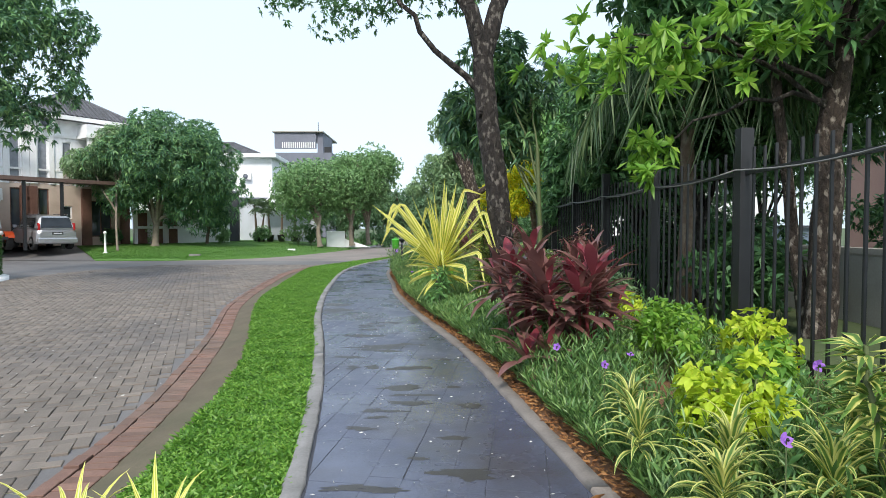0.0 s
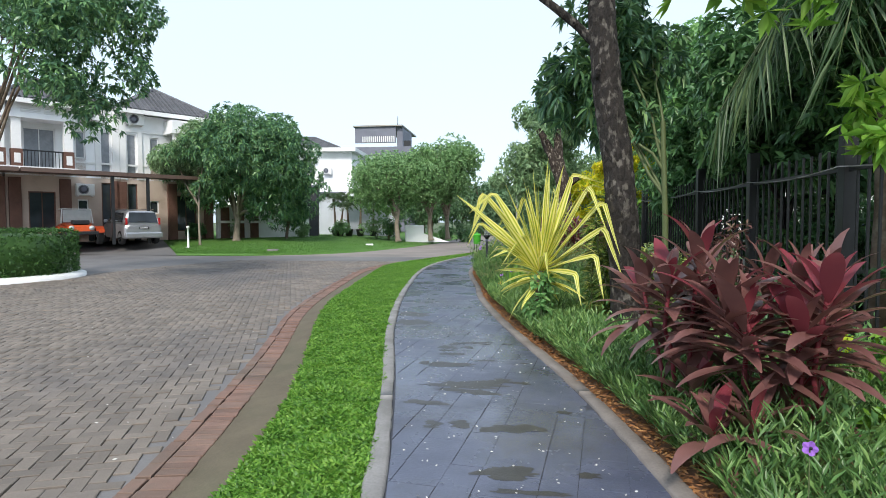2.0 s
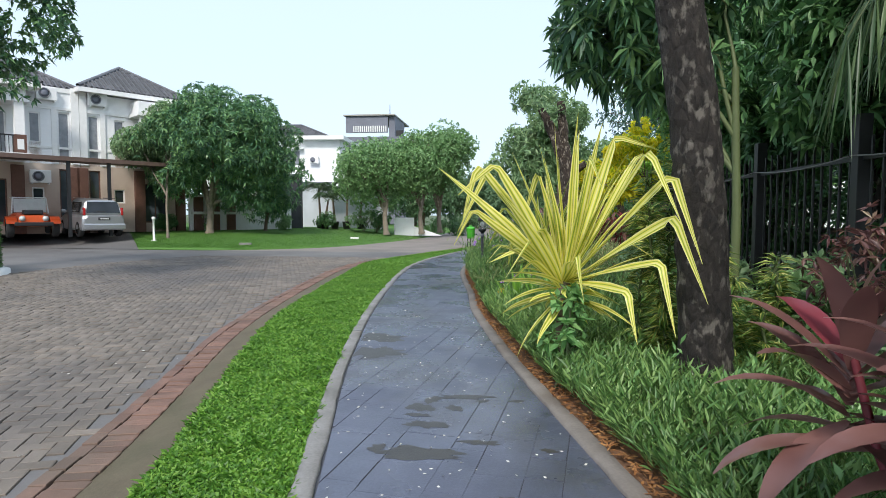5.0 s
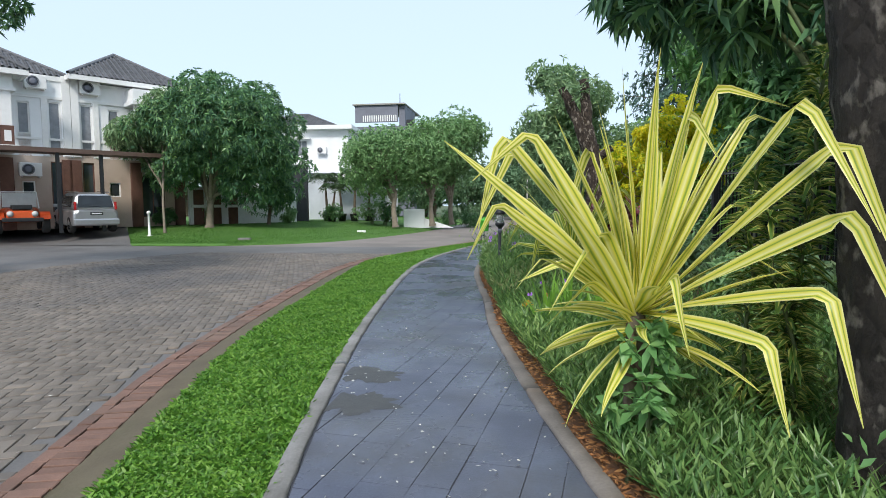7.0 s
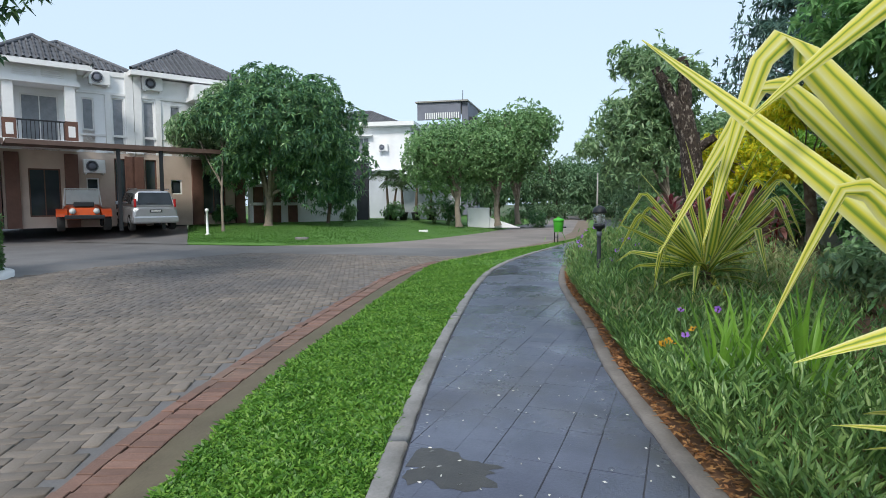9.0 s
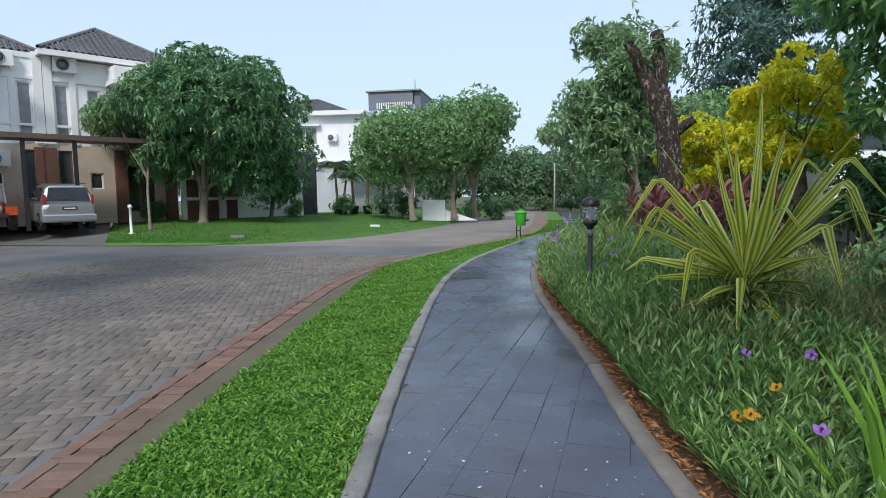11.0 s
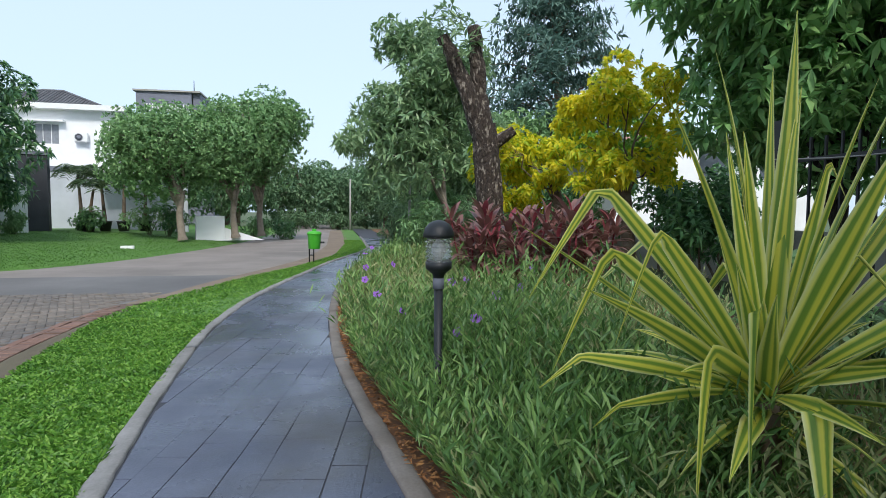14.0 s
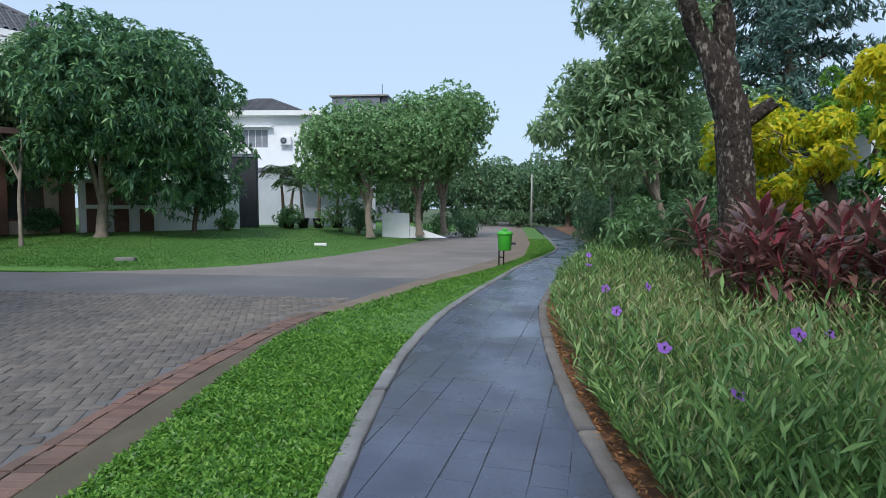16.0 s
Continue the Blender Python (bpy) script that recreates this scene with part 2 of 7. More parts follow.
M_SPIDER = leaf_material("cream_striped_dracaena_leaf", [(0, (1, 1, 1)), (1, (1, 1, 1))], 0.4, 0.3,
                         [(0.0, (0.70, 0.70, 0.28)), (0.2, (0.62, 0.62, 0.18)), (0.32, (0.11, 0.22, 0.05)), (0.68, (0.13, 0.24, 0.05)), (0.8, (0.62, 0.62, 0.18)), (1.0, (0.70, 0.70, 0.28))])
M_CORDY = leaf_material("burgundy_ti_leaf", [(0.08, (0.055, 0.027, 0.03)), (0.4, (0.13, 0.052, 0.052)), (0.66, (0.235, 0.115, 0.098)), (0.85, (0.26, 0.185, 0.105)), (0.98, (0.44, 0.31, 0.22))], 0.28, 0.2, tint_scale=3.0, spec=0.5)
M_CORDY_PINK = leaf_material("young_red_ti_leaf", [(0.08, (0.13, 0.02, 0.034)), (0.5, (0.24, 0.04, 0.058)), (0.95, (0.40, 0.14, 0.14))], 0.32, 0.3)
def bark_material(name, lo, hi, flake, amount):
    """Fissured bark: cracks stretched up the trunk, with pale flakes."""
    m, nt, p = nodes_of(name)
    tc = nt.nodes.new("ShaderNodeTexCoord")
    mp = nt.nodes.new("ShaderNodeMapping")
    mp.inputs["Scale"].default_value = (1, 1, 0.5)
    nt.links.new(tc.outputs["Object"], mp.inputs["Vector"])
    n1 = nt.nodes.new("ShaderNodeTexNoise")
    n1.inputs["Scale"].default_value, n1.inputs["Detail"].default_value, n1.inputs["Roughness"].default_value = 16, 8, 0.7
    n2 = nt.nodes.new("ShaderNodeTexNoise")
    n2.inputs["Scale"].default_value, n2.inputs["Detail"].default_value = 15, 6
    vo = nt.nodes.new("ShaderNodeTexVoronoi")
    vo.feature = "DISTANCE_TO_EDGE"
    vo.inputs["Scale"].default_value = 13
    for q in (n1, n2, vo):
        nt.links.new(mp.outputs[0], q.inputs["Vector"])
    r = ramp_node(nt, [(0.32, lo), (0.68, hi)])
    nt.links.new(n1.outputs[0], r.inputs[0])
    fr = ramp_node(nt, [(0.55, (0, 0, 0)), (0.64, (amount,) * 3)])
    nt.links.new(n2.outputs[0], fr.inputs[0])
    nt.links.new(mix_node(nt, r.outputs[0], flake, fr.outputs[0]).outputs[2], p.inputs["Base Color"])
    p.inputs["Roughness"].default_value = 0.95
    b1 = nt.nodes.new("ShaderNodeBump")
    b1.inputs["Strength"].default_value, b1.inputs["Distance"].default_value = 0.9, 0.07
    b2 = nt.nodes.new("ShaderNodeBump")
    b2.inputs["Strength"].default_value, b2.inputs["Distance"].default_value = 1.0, 0.05
    nt.links.new(vo.outputs[0], b1.inputs["Height"])
    nt.links.new(n1.outputs[0], b2.inputs["Height"])
    nt.links.new(b1.outputs[0], b2.inputs["Normal"])
    nt.links.new(b2.outputs[0], p.inputs["Normal"])
    return m


M_BARK = bark_material("dark_flaky_bark", (0.010, 0.0085, 0.008), (0.045, 0.037, 0.031), (0.20, 0.18, 0.155), 0.7)
M_STUMPBARK = bark_material("peeling_brown_bark", (0.018, 0.013, 0.01), (0.075, 0.055, 0.042), (0.30, 0.26, 0.215), 0.85)
M_PALEBARK = rough_surface("pale_bark", (0.17, 0.14, 0.11), (0.33, 0.28, 0.22), 5, 40, 0.95, 0.9, (0.09, 0.075, 0.055), 0.6, 2.0)
M_BROWNBARK = rough_surface("brown_bark", (0.085, 0.06, 0.042), (0.18, 0.13, 0.09), 6, 45, 0.95, 1.0, (0.27, 0.25, 0.2), 0.6, 3.0)
M_IRON = plain("black_painted_iron", (0.015, 0.016, 0.018), 0.45, 0.0, 0.3)
M_PETAL = leaf_material("violet_petal", [(0.1, (0.32, 0.12, 0.62)), (0.95, (0.48, 0.22, 0.78))], 0.6, 0.4)
M_ORANGE = leaf_material("orange_blossom", [(0.1, (0.55, 0.22, 0.02)), (0.95, (0.75, 0.42, 0.03))], 0.6, 0.4)
M_LITTER = leaf_material("dry_leaf_litter", [(0.1, (0.14, 0.06, 0.025)), (0.5, (0.32, 0.14, 0.05)), (0.95, (0.5, 0.27, 0.1))], 0.8, 0.1)
M_WHITEBIT = leaf_material("fallen_petal", [(0.1, (0.5, 0.5, 0.48)), (0.95, (0.8, 0.78, 0.72))], 0.8, 0.2)
M_WHITE = rough_surface("white_render", (0.80, 0.81, 0.82), (0.88, 0.89, 0.90), 0.6, 30, 0.85, 0.15, (0.62, 0.62, 0.61), 0.4, 0.35)
M_BEIGE = rough_surface("beige_render", (0.50, 0.395, 0.325), (0.60, 0.49, 0.41), 0.7, 30, 0.9, 0.2, (0.28, 0.2, 0.15), 0.4, 0.5)
M_BROWN = rough_surface("brown_stone_cladding", (0.09, 0.042, 0.03), (0.17, 0.085, 0.06), 3, 25, 0.75, 0.4)
M_TRIM = plain("white_trim_paint", (0.78, 0.78, 0.77), 0.6, 0, 0.06)
M_ROOF = rough_surface("dark_roof_tile", (0.075, 0.078, 0.09), (0.15, 0.155, 0.17), 2, 18, 0.7, 0.4, piece=0.25)
M_GLASS = glass_material("window_glass")
M_CURTAIN = plain("grey_curtained_glass", (0.22, 0.235, 0.26), 0.3, 0, 0.25)
M_GREYPANEL = rough_surface("grey_cladding", (0.13, 0.14, 0.175), (0.2, 0.21, 0.255), 0.5, 10, 0.7, 0.1)
M_BLACKWALL = rough_surface("black_slate_wall", (0.016, 0.018, 0.024), (0.04, 0.044, 0.055), 2, 20, 0.6, 0.4)
M_HEDGE = leaf_material("clipped_hedge_leaf", [(0.1, (0.02, 0.06, 0.015)), (0.5, (0.045, 0.12, 0.03)), (0.95, (0.11, 0.22, 0.05))], 0.45, 0.25)
M_SILVER = plain("silver_car_paint", (0.46, 0.47, 0.49), 0.28, 0.7, 0.05)
M_DARKCAR = plain("black_car_paint", (0.012, 0.012, 0.015), 0.2, 0.2, 0.1)
M_ORANGECAR = plain("orange_car_paint", (0.62, 0.10, 0.025), 0.35, 0.0, 0.1)
M_RUBBER = plain("tyre_rubber", (0.02, 0.02, 0.02), 0.85)
M_REDLIGHT = plain("red_tail_light", (0.38, 0.02, 0.02), 0.2)
M_PLATE = plain("number_plate_black", (0.03, 0.03, 0.03), 0.5)
M_CHROME = plain("worn_chrome", (0.55, 0.55, 0.56), 0.25, 0.9, 0.1)
M_BIN = plain("bright_green_plastic", (0.07, 0.42, 0.03), 0.42, 0, 0.12)
M_LAMPGLASS = plain("ribbed_clear_lamp_plastic", (0.55, 0.57, 0.56), 0.18, 0.0, 0.12)
M_CLEAR, _nt, _p = nodes_of("clear_lamp_plastic")
_n = noise_node(_nt, 9, 3)
_r = ramp_node(_nt, [(0.3, (0.80, 0.82, 0.80)), (0.7, (0.95, 0.96, 0.95))])
_nt.links.new(_n.outputs[0], _r.inputs[0])
_nt.links.new(_r.outputs[0], _p.inputs["Base Color"])
_p.inputs["Transmission Weight"].default_value, _p.inputs["Roughness"].default_value, _p.inputs["IOR"].default_value = 0.9, 0.12, 1.35
M_CANOPY = plain("brown_canopy_sheet", (0.11, 0.07, 0.055), 0.6)
M_POTS = plain("dark_planter", (0.03, 0.03, 0.035), 0.6)
# white render with its bluish shade put into the colour
M_SHADEDWALL = rough_surface("shaded_white_render", (0.46, 0.49, 0.54), (0.58, 0.61, 0.66), 0.7, 30, 0.9, 0.2, (0.36, 0.38, 0.41), 0.5, 0.5)
M_GREYWALL = rough_surface("grey_concrete_wall", (0.30, 0.29, 0.27), (0.43, 0.41, 0.38), 1, 30, 0.9, 0.3, (0.2, 0.19, 0.17), 0.5, 0.5)
M_PINK = rough_surface("faded_pink_render", (0.50, 0.28, 0.24), (0.6, 0.36, 0.31), 0.8, 30, 0.9, 0.2)
M_BLUESHEET = plain("pale_blue_sheet", (0.36, 0.46, 0.58), 0.5)
M_FRUIT = plain("green_mango_skin", (0.34, 0.42, 0.06), 0.4)
M_FRUITRIPE = plain("rusty_mango_skin", (0.35, 0.13, 0.05), 0.5)

# ---- mesh helpers ----
rng = np.random.default_rng(7)


def unit(v):
    v = np.asarray(v, float)
    return v / np.maximum(np.linalg.norm(v, axis=-1, keepdims=True), 1e-9)


def mesh_np(name, verts, faces, mat, uv=None, smooth=False):
    """A mesh from arrays: faces is an (n, k) array of vertex numbers, uv one pair a vertex."""
    verts, faces = np.asarray(verts, np.float32), np.asarray(faces, np.int32)
    me = bpy.data.meshes.new(name)
    me.vertices.add(len(verts))
    me.vertices.foreach_set("co", verts.ravel())
    me.loops.add(faces.size)
    me.loops.foreach_set("vertex_index", faces.ravel())
    me.polygons.add(len(faces))
    me.polygons.foreach_set("loop_start", np.arange(len(faces), dtype=np.int32) * faces.shape[1])
    if uv is not None:
        layer = me.uv_layers.new(name="UVMap")
        layer.data.foreach_set("uv", np.asarray(uv, np.float32)[faces.ravel()].ravel())
    me.update(calc_edges=True)
    if smooth:
        me.polygons.foreach_set("use_smooth", np.ones(len(faces), bool))
    me.materials.append(mat)
    return me


def place(name, me, parent=None, label="", m=None):
    ob = new(name, me)
    if parent is not None:
        ob.parent = parent
    if m is not None:
        ob.matrix_basis = m
    if label:
        ob["label"] = label
    return ob


def part(name, bm, mat, parent=None, label="", m=None):
    """Links a bmesh as one mesh object under a thing or a part."""
    me = bpy.data.meshes.new(name)
    bm.to_mesh(me)
    bm.free()
    me.materials.append(mat)
    return place(name, me, parent, label, m)


def thing(name, m, label, category, group="", kind=""):
    ob = new(name)
    ob.empty_display_size = 0.2
    ob.matrix_basis = m
    return tagged(ob, label, category, group, kind)


def box(x0, y0, z0, x1, y1, z1, bevel=0.0, bm=None):
    """A box between two corners, with softened edges."""
    b = bm or bmesh.new()
    vs = bmesh.ops.create_cube(b, size=1.0, matrix=Matrix.Translation(((x0 + x1) / 2, (y0 + y1) / 2, (z0 + z1) / 2)) @ Matrix.Diagonal((abs(x1 - x0), abs(y1 - y0), abs(z1 - z0), 1)))["verts"]
    if bevel:
        es = list({e for v in vs for e in v.link_edges})
        bmesh.ops.bevel(b, geom=es, offset=bevel, segments=2, affect="EDGES", profile=0.6)
    return b


def lathe(profile, segs=20, bm=None, cap=True):
    """A turned shape from (radius, height) pairs."""
    b = bm or bmesh.new()
    rings = []
    for r, z in profile:
        rings.append([b.verts.new((r * math.cos(2 * math.pi * k / segs), r * math.sin(2 * math.pi * k / segs), z)) for k in range(segs)])
    for a, c in zip(rings, rings[1:]):
        for k in range(segs):
            b.faces.new((a[k], a[(k + 1) % segs], c[(k + 1) % segs], c[k]))
    if cap:
        b.faces.new(rings[0][::-1])
        b.faces.new(rings[-1])
    for f in b.faces:
        f.smooth = True
    for e in b.edges:
        if e.calc_face_angle(0.0) > 0.6:
            e.smooth = False
    return b


def tube_np(points, radii, segs=8, lump=0.0):
    """Vertices and quads of a tapered tube along points."""
    pts, radii = np.asarray(points, float), np.asarray(radii, float)
    t = unit(np.gradient(pts, axis=0))
    ref = np.where(np.abs(t[:, 2:3]) > 0.9, np.array([[1.0, 0, 0]]), np.array([[0, 0, 1.0]]))
    a = unit(np.cross(t, ref))
    for k in range(1, len(a)):
        a[k] = unit(a[k - 1] - t[k] * (a[k - 1] @ t[k]))
    b = np.cross(t, a)
    ang = np.linspace(0, 2 * np.pi, segs, endpoint=False)
    wob = 1 + lump * rng.standard_normal((len(pts), segs))
    v = pts[:, None] + radii[:, None, None] * wob[..., None] * (np.cos(ang)[None, :, None] * a[:, None] + np.sin(ang)[None, :, None] * b[:, None])
    n = len(pts)
    i, j = np.meshgrid(np.arange(n - 1), np.arange(segs), indexing="ij")
    f = np.stack([i * segs + j, i * segs + (j + 1) % segs, (i + 1) * segs + (j + 1) % segs, (i + 1) * segs + j], -1).reshape(-1, 4)
    return v.reshape(-1, 3), f


def tubes_mesh(name, tubes, mat):
    vs, fs, n = [], [], 0
    for v, f in tubes:
        vs.append(v)
        fs.append(f + n)
        n += len(v)
    return mesh_np(name, np.concatenate(vs), np.concatenate(fs), mat, smooth=True)


def bend(p0, p1, sag=0.0, n=8, jit=0.0):
    """Points from p0 to p1, bowed upward by sag and wavering."""
    s = np.linspace(0, 1, n)[:, None]
    p = np.asarray(p0) * (1 - s) + np.asarray(p1) * s
    p[:, 2] += sag * np.sin(np.pi * s[:, 0])
    if jit:
        w = rng.standard_normal((n, 3)) * jit
        w[0] = 0
        p += w * np.sin(np.pi * s * 0.9)
    return p


def leaves_np(base, way, length, width, droop=0.15, fold=0.25, side=None, light=False):
    """Folded five-point leaves: vertices, triangles and UVs."""
    n = len(base)
    way = unit(way)
    length, width = np.broadcast_to(length, n)[:, None], np.broadcast_to(width, n)[:, None]
    if side is None:
        side = np.cross(way, np.array([0, 0, 1.0]) + 0.5 * rng.standard_normal((n, 3)))
    side = unit(side)
    nor = np.cross(side, way)
    dn = np.array([0, 0, -1.0]) * length
    if light:
        v = np.stack([base, base + way * length * 0.45 + side * width * 0.5, base + way * length + dn * droop, base + way * length * 0.5 - side * width * 0.5 - nor * width * fold], 1).reshape(-1, 3)
        k = np.arange(n)[:, None] * 4
        return v, k + np.array([[0, 3, 2, 1]]), np.tile(np.array([[0.5, 0], [0, 0.5], [0.5, 1], [1, 0.5]]), (n, 1))
    mid = base + way * length * 0.48 + dn * droop * 0.2 - nor * width * fold
    v = np.stack([base, base + way * length * 0.45 + side * width * 0.5 + dn * droop * 0.2, mid,
                  base + way * length * 0.45 - side * width * 0.5 + dn * droop * 0.2, base + way * length + dn * droop], 1).reshape(-1, 3)
    k = np.arange(n)[:, None] * 5
    f = np.stack([k + [0, 2, 1], k + [0, 3, 2], k + [1, 2, 4], k + [2, 3, 4]], 1).reshape(-1, 3)
    uv = np.tile(np.array([[0.5, 0], [0, 0.45], [0.5, 0.45], [1, 0.45], [0.5, 1]]), (n, 1))
    return v, f, uv


def rosettes(centres, out, k, length, width, spread=1.0, droop=0.3, jitter=0.3, light=False):
    """Leaves set round the shoot tips at centres, which point along out."""
    n = len(centres)
    c = np.repeat(centres, k, 0)
    o = unit(np.repeat(out, k, 0))
    r = rng.standard_normal((n * k, 3))
    r = unit(r - o * np.sum(r * o, 1, keepdims=True))
    w = unit(o * (1 - spread * 0.7) + r * spread + jitter * rng.standard_normal((n * k, 3)))
    ln = length * (0.7 + 0.6 * rng.random(n * k))
    return leaves_np(c, w, ln, width * (0.75 + 0.5 * rng.random(n * k)), droop, light=light)


def lumpy_points(lumps, count, squash=0.85, depth=0.25, low=-0.7):
    """Shoot tips over a heap of rounded masses: places and outward ways. lumps: rows of x, y, z, radius."""
    lumps = np.asarray(lumps, float)
    wts = lumps[:, 3] ** 2
    pick = rng.choice(len(lumps), count * 2, p=wts / wts.sum())
    d = unit(rng.standard_normal((count * 2, 3)))
    d = d[d[:, 2] > low][:count]
    pick = pick[:len(d)]
    rad = lumps[pick, 3] * (1 - depth * rng.random(len(d)) ** 2)
    p = lumps[pick, :3] + d * rad[:, None] * np.array([1, 1, squash])
    return p, d


def heap(centre, rx, ry, rz, n, r0, r1, seed):
    """Rounded masses that together fill an uneven crown."""
    g = np.random.default_rng(seed)
    d = unit(g.standard_normal((n, 3)))
    rad = 0.35 + 0.4 * g.random(n)
    p = np.asarray(centre) + d * rad[:, None] * np.array([rx, ry, rz])
    return np.column_stack([p, r0 + (r1 - r0) * g.random(n)])


def build_tree(name, base, trunk_pts, trunk_r, lumps, leaf_mat, bark, tips, per_tip, length, width, label, group="", spread=1.0, droop=0.35, low=-0.75, limbs=9, category="tree", inner=0.35, limb_r=0.3):
    """A tapered trunk with limbs into a crown of shoots."""
    base = np.asarray(base, float)
    root = thing(name, pose(*base), label, category, group)
    tp = np.asarray(trunk_pts, float)
    n = len(tp)
    s = np.linspace(0, 1, 10)
    path = np.column_stack([np.interp(s, np.linspace(0, 1, n), tp[:, k]) for k in range(3)])
    rad = np.interp(s, np.linspace(0, 1, len(trunk_r)), trunk_r)
    rad[0] *= 1.35
    place("trunk", tubes_mesh("trunk", [tube_np(path, rad, 12, 0.05)], bark), root)
    lumps = np.asarray(lumps, float).copy()
    lumps[:, :3] -= base
    order = np.argsort(-lumps[:, 3])[:limbs]
    for q, k in enumerate(order):
        ts = []
        st = path[int(6 + q % 4)]
        r0 = rad[-1] * (0.85 - 0.05 * (q % 4)) * (0.6 + limb_r)
        pts = bend(st, lumps[k, :3], 0.12 * np.linalg.norm(lumps[k, :3] - st), 8, 0.06)
        ts.append(tube_np(pts, np.linspace(r0, r0 * 0.18, 8), 7, 0.05))
        for _ in range(3):
            e = lumps[k, :3] + unit(rng.standard_normal(3)) * lumps[k, 3] * 0.9
            ts.append(tube_np(bend(pts[5], e, 0.1, 6, 0.05), np.linspace(r0 * 0.3, r0 * 0.06, 6), 5))
        place("limb", tubes_mesh("limb", ts, bark), root)
    p, d = lumpy_points(lumps, int(tips * (1 - inner)), low=low)
    q, e = lumpy_points(lumps, int(tips * inner), depth=0.9, low=-1.0)
    v, f, uv = rosettes(np.concatenate([p, q]), np.concatenate([d, e]), per_tip, length, width, spread, droop, light=True)
    place("crown", mesh_np("crown", v, f, leaf_mat), root)
    return root


def smooth_curve(rows):
    """A plan curve x(y) through rows of (y, x), softened."""
    r = np.asarray(rows, float)
    yy = np.arange(r[0, 0], r[-1, 0] + 0.05, 0.1)
    xx = np.interp(yy, r[:, 0], r[:, 1])
    k = np.exp(-0.5 * (np.arange(-15, 16) / 6.0) ** 2)
    pad = np.concatenate([np.full(15, xx[0]) - np.arange(15, 0, -1) * (xx[1] - xx[0]), xx, np.full(15, xx[-1]) + np.arange(1, 16) * (xx[-1] - xx[-2])])
    sm = np.convolve(pad, k / k.sum(), "valid")
    return lambda y: np.interp(y, yy, sm)


def strip(name, left, right, zl, zr, y0, y1, step, mat, across=4, bumpy=0.0):
    """A ribbon of ground between two plan curves."""
    ys = np.arange(y0, y1 + step * 0.5, step)
    w = np.linspace(0, 1, across + 1)
    x = left(ys)[:, None] * (1 - w) + right(ys)[:, None] * w
    z = (zl * (1 - w) + zr * w)[None] + np.zeros_like(x)
    if bumpy:
        z[:, 1:-1] += bumpy * rng.standard_normal(z[:, 1:-1].shape)
    v = np.stack([x, np.repeat(ys[:, None], across + 1, 1), z], -1).reshape(-1, 3)
    i, j = np.meshgrid(np.arange(len(ys) - 1), np.arange(across), indexing="ij")
    c = across + 1
    f = np.stack([i * c + j, i * c + j + 1, (i + 1) * c + j + 1, (i + 1) * c + j], -1).reshape(-1, 4)
    return mesh_np(name, v, f, mat, smooth=True)

# ---- plan curves, metres: x by y ----
KERB_L = smooth_curve([(-8, 0.6), (0, -0.5), (3.1, -0.79), (5.05, -1.09), (6.5, -1.37), (7.6, -1.6), (9, -1.93), (11.4, -2.35), (13, -2.58), (15.1, -2.83), (16.7, -3.0), (18.5, -3.15), (20, -3.2), (22, -3.09), (24, -2.8), (26.4, -2.35), (29, -1.9), (33, -0.85), (35.5, -0.45), (43, -0.35), (70, -0.4)])
KERB_R = smooth_curve([(-8, 2.2), (0, 1.25), (3.15, 0.86), (4, 0.69), (5.4, 0.51), (7.4, 0.13), (9.6, -0.42), (12.7, -1.02), (14.7, -1.2), (16.3, -1.45), (18, -1.66), (20, -1.74), (22.8, -1.7), (25.5, -1.33), (28, -0.75), (33, 0.45), (36, 0.95), (43, 1.05), (70, 1.0)])
GRASS_L = smooth_curve([(-8, -0.6), (0, -1.45), (3.2, -1.71), (4, -1.78), (5.4, -1.94), (6.9, -2.28), (8, -2.58), (9.4, -3.02), (11.7, -3.66), (13, -3.85), (15.5, -4.16), (16.6, -4.29), (18.5, -4.5), (20, -4.68), (21.7, -4.72), (24, -4.0), (25.7, -3.6), (28, -2.65), (32, -1.68), (39, -1.25), (70, -1.3)])
ROAD_R = smooth_curve([(-30, -1.4), (-8, -1.5), (3.3, -2.34), (4.6, -2.48), (6.3, -2.85), (8, -3.25), (9.3, -3.62), (10.9, -4.1), (12.7, -4.45), (15, -4.78), (17.5, -5.1), (19.3, -5.3), (22, -5.25), (24, -4.7), (26, -4.0), (28, -3.1), (32, -2.1), (39, -1.6), (70, -1.65)])
BRICK_R = lambda y: ROAD_R(y) + np.interp(y, [0, 20, 24, 28], [0.30, 0.30, 0.32, 0.3])
FENCE_X = 3.0
BED_R = lambda y: np.full_like(np.asarray(y, float), FENCE_X + 0.25)

# ---- ground, road, verges ----
ground = place("ground", mesh_np("ground", [(-700, -700, -0.2), (700, -700, -0.2), (700, 900, -0.2), (-700, 900, -0.2)], [(0, 1, 2, 3)], M_EARTH))
tagged(ground, "dark green open ground reaching to the horizon", "ground", kind="structure")
road_left = lambda y: np.full_like(np.asarray(y, float), -70.0)
FAR_X = smooth_curve([(26.6, -13.6), (26.9, -12.2), (28.5, -9.5), (30.5, -8.4), (32, -7.85), (37, -6.75), (41, -6.25), (44, -5.95), (60, -5.6), (80, -5.5)])
road = place("road", strip("road", road_left, ROAD_R, -0.115, -0.115, -30, 27, 1.0, M_ROADBED, 10))
tagged(road, "grey block-paved residential road with worn tracks", "road", kind="structure")
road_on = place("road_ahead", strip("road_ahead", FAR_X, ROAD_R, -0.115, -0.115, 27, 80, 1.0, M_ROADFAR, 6))
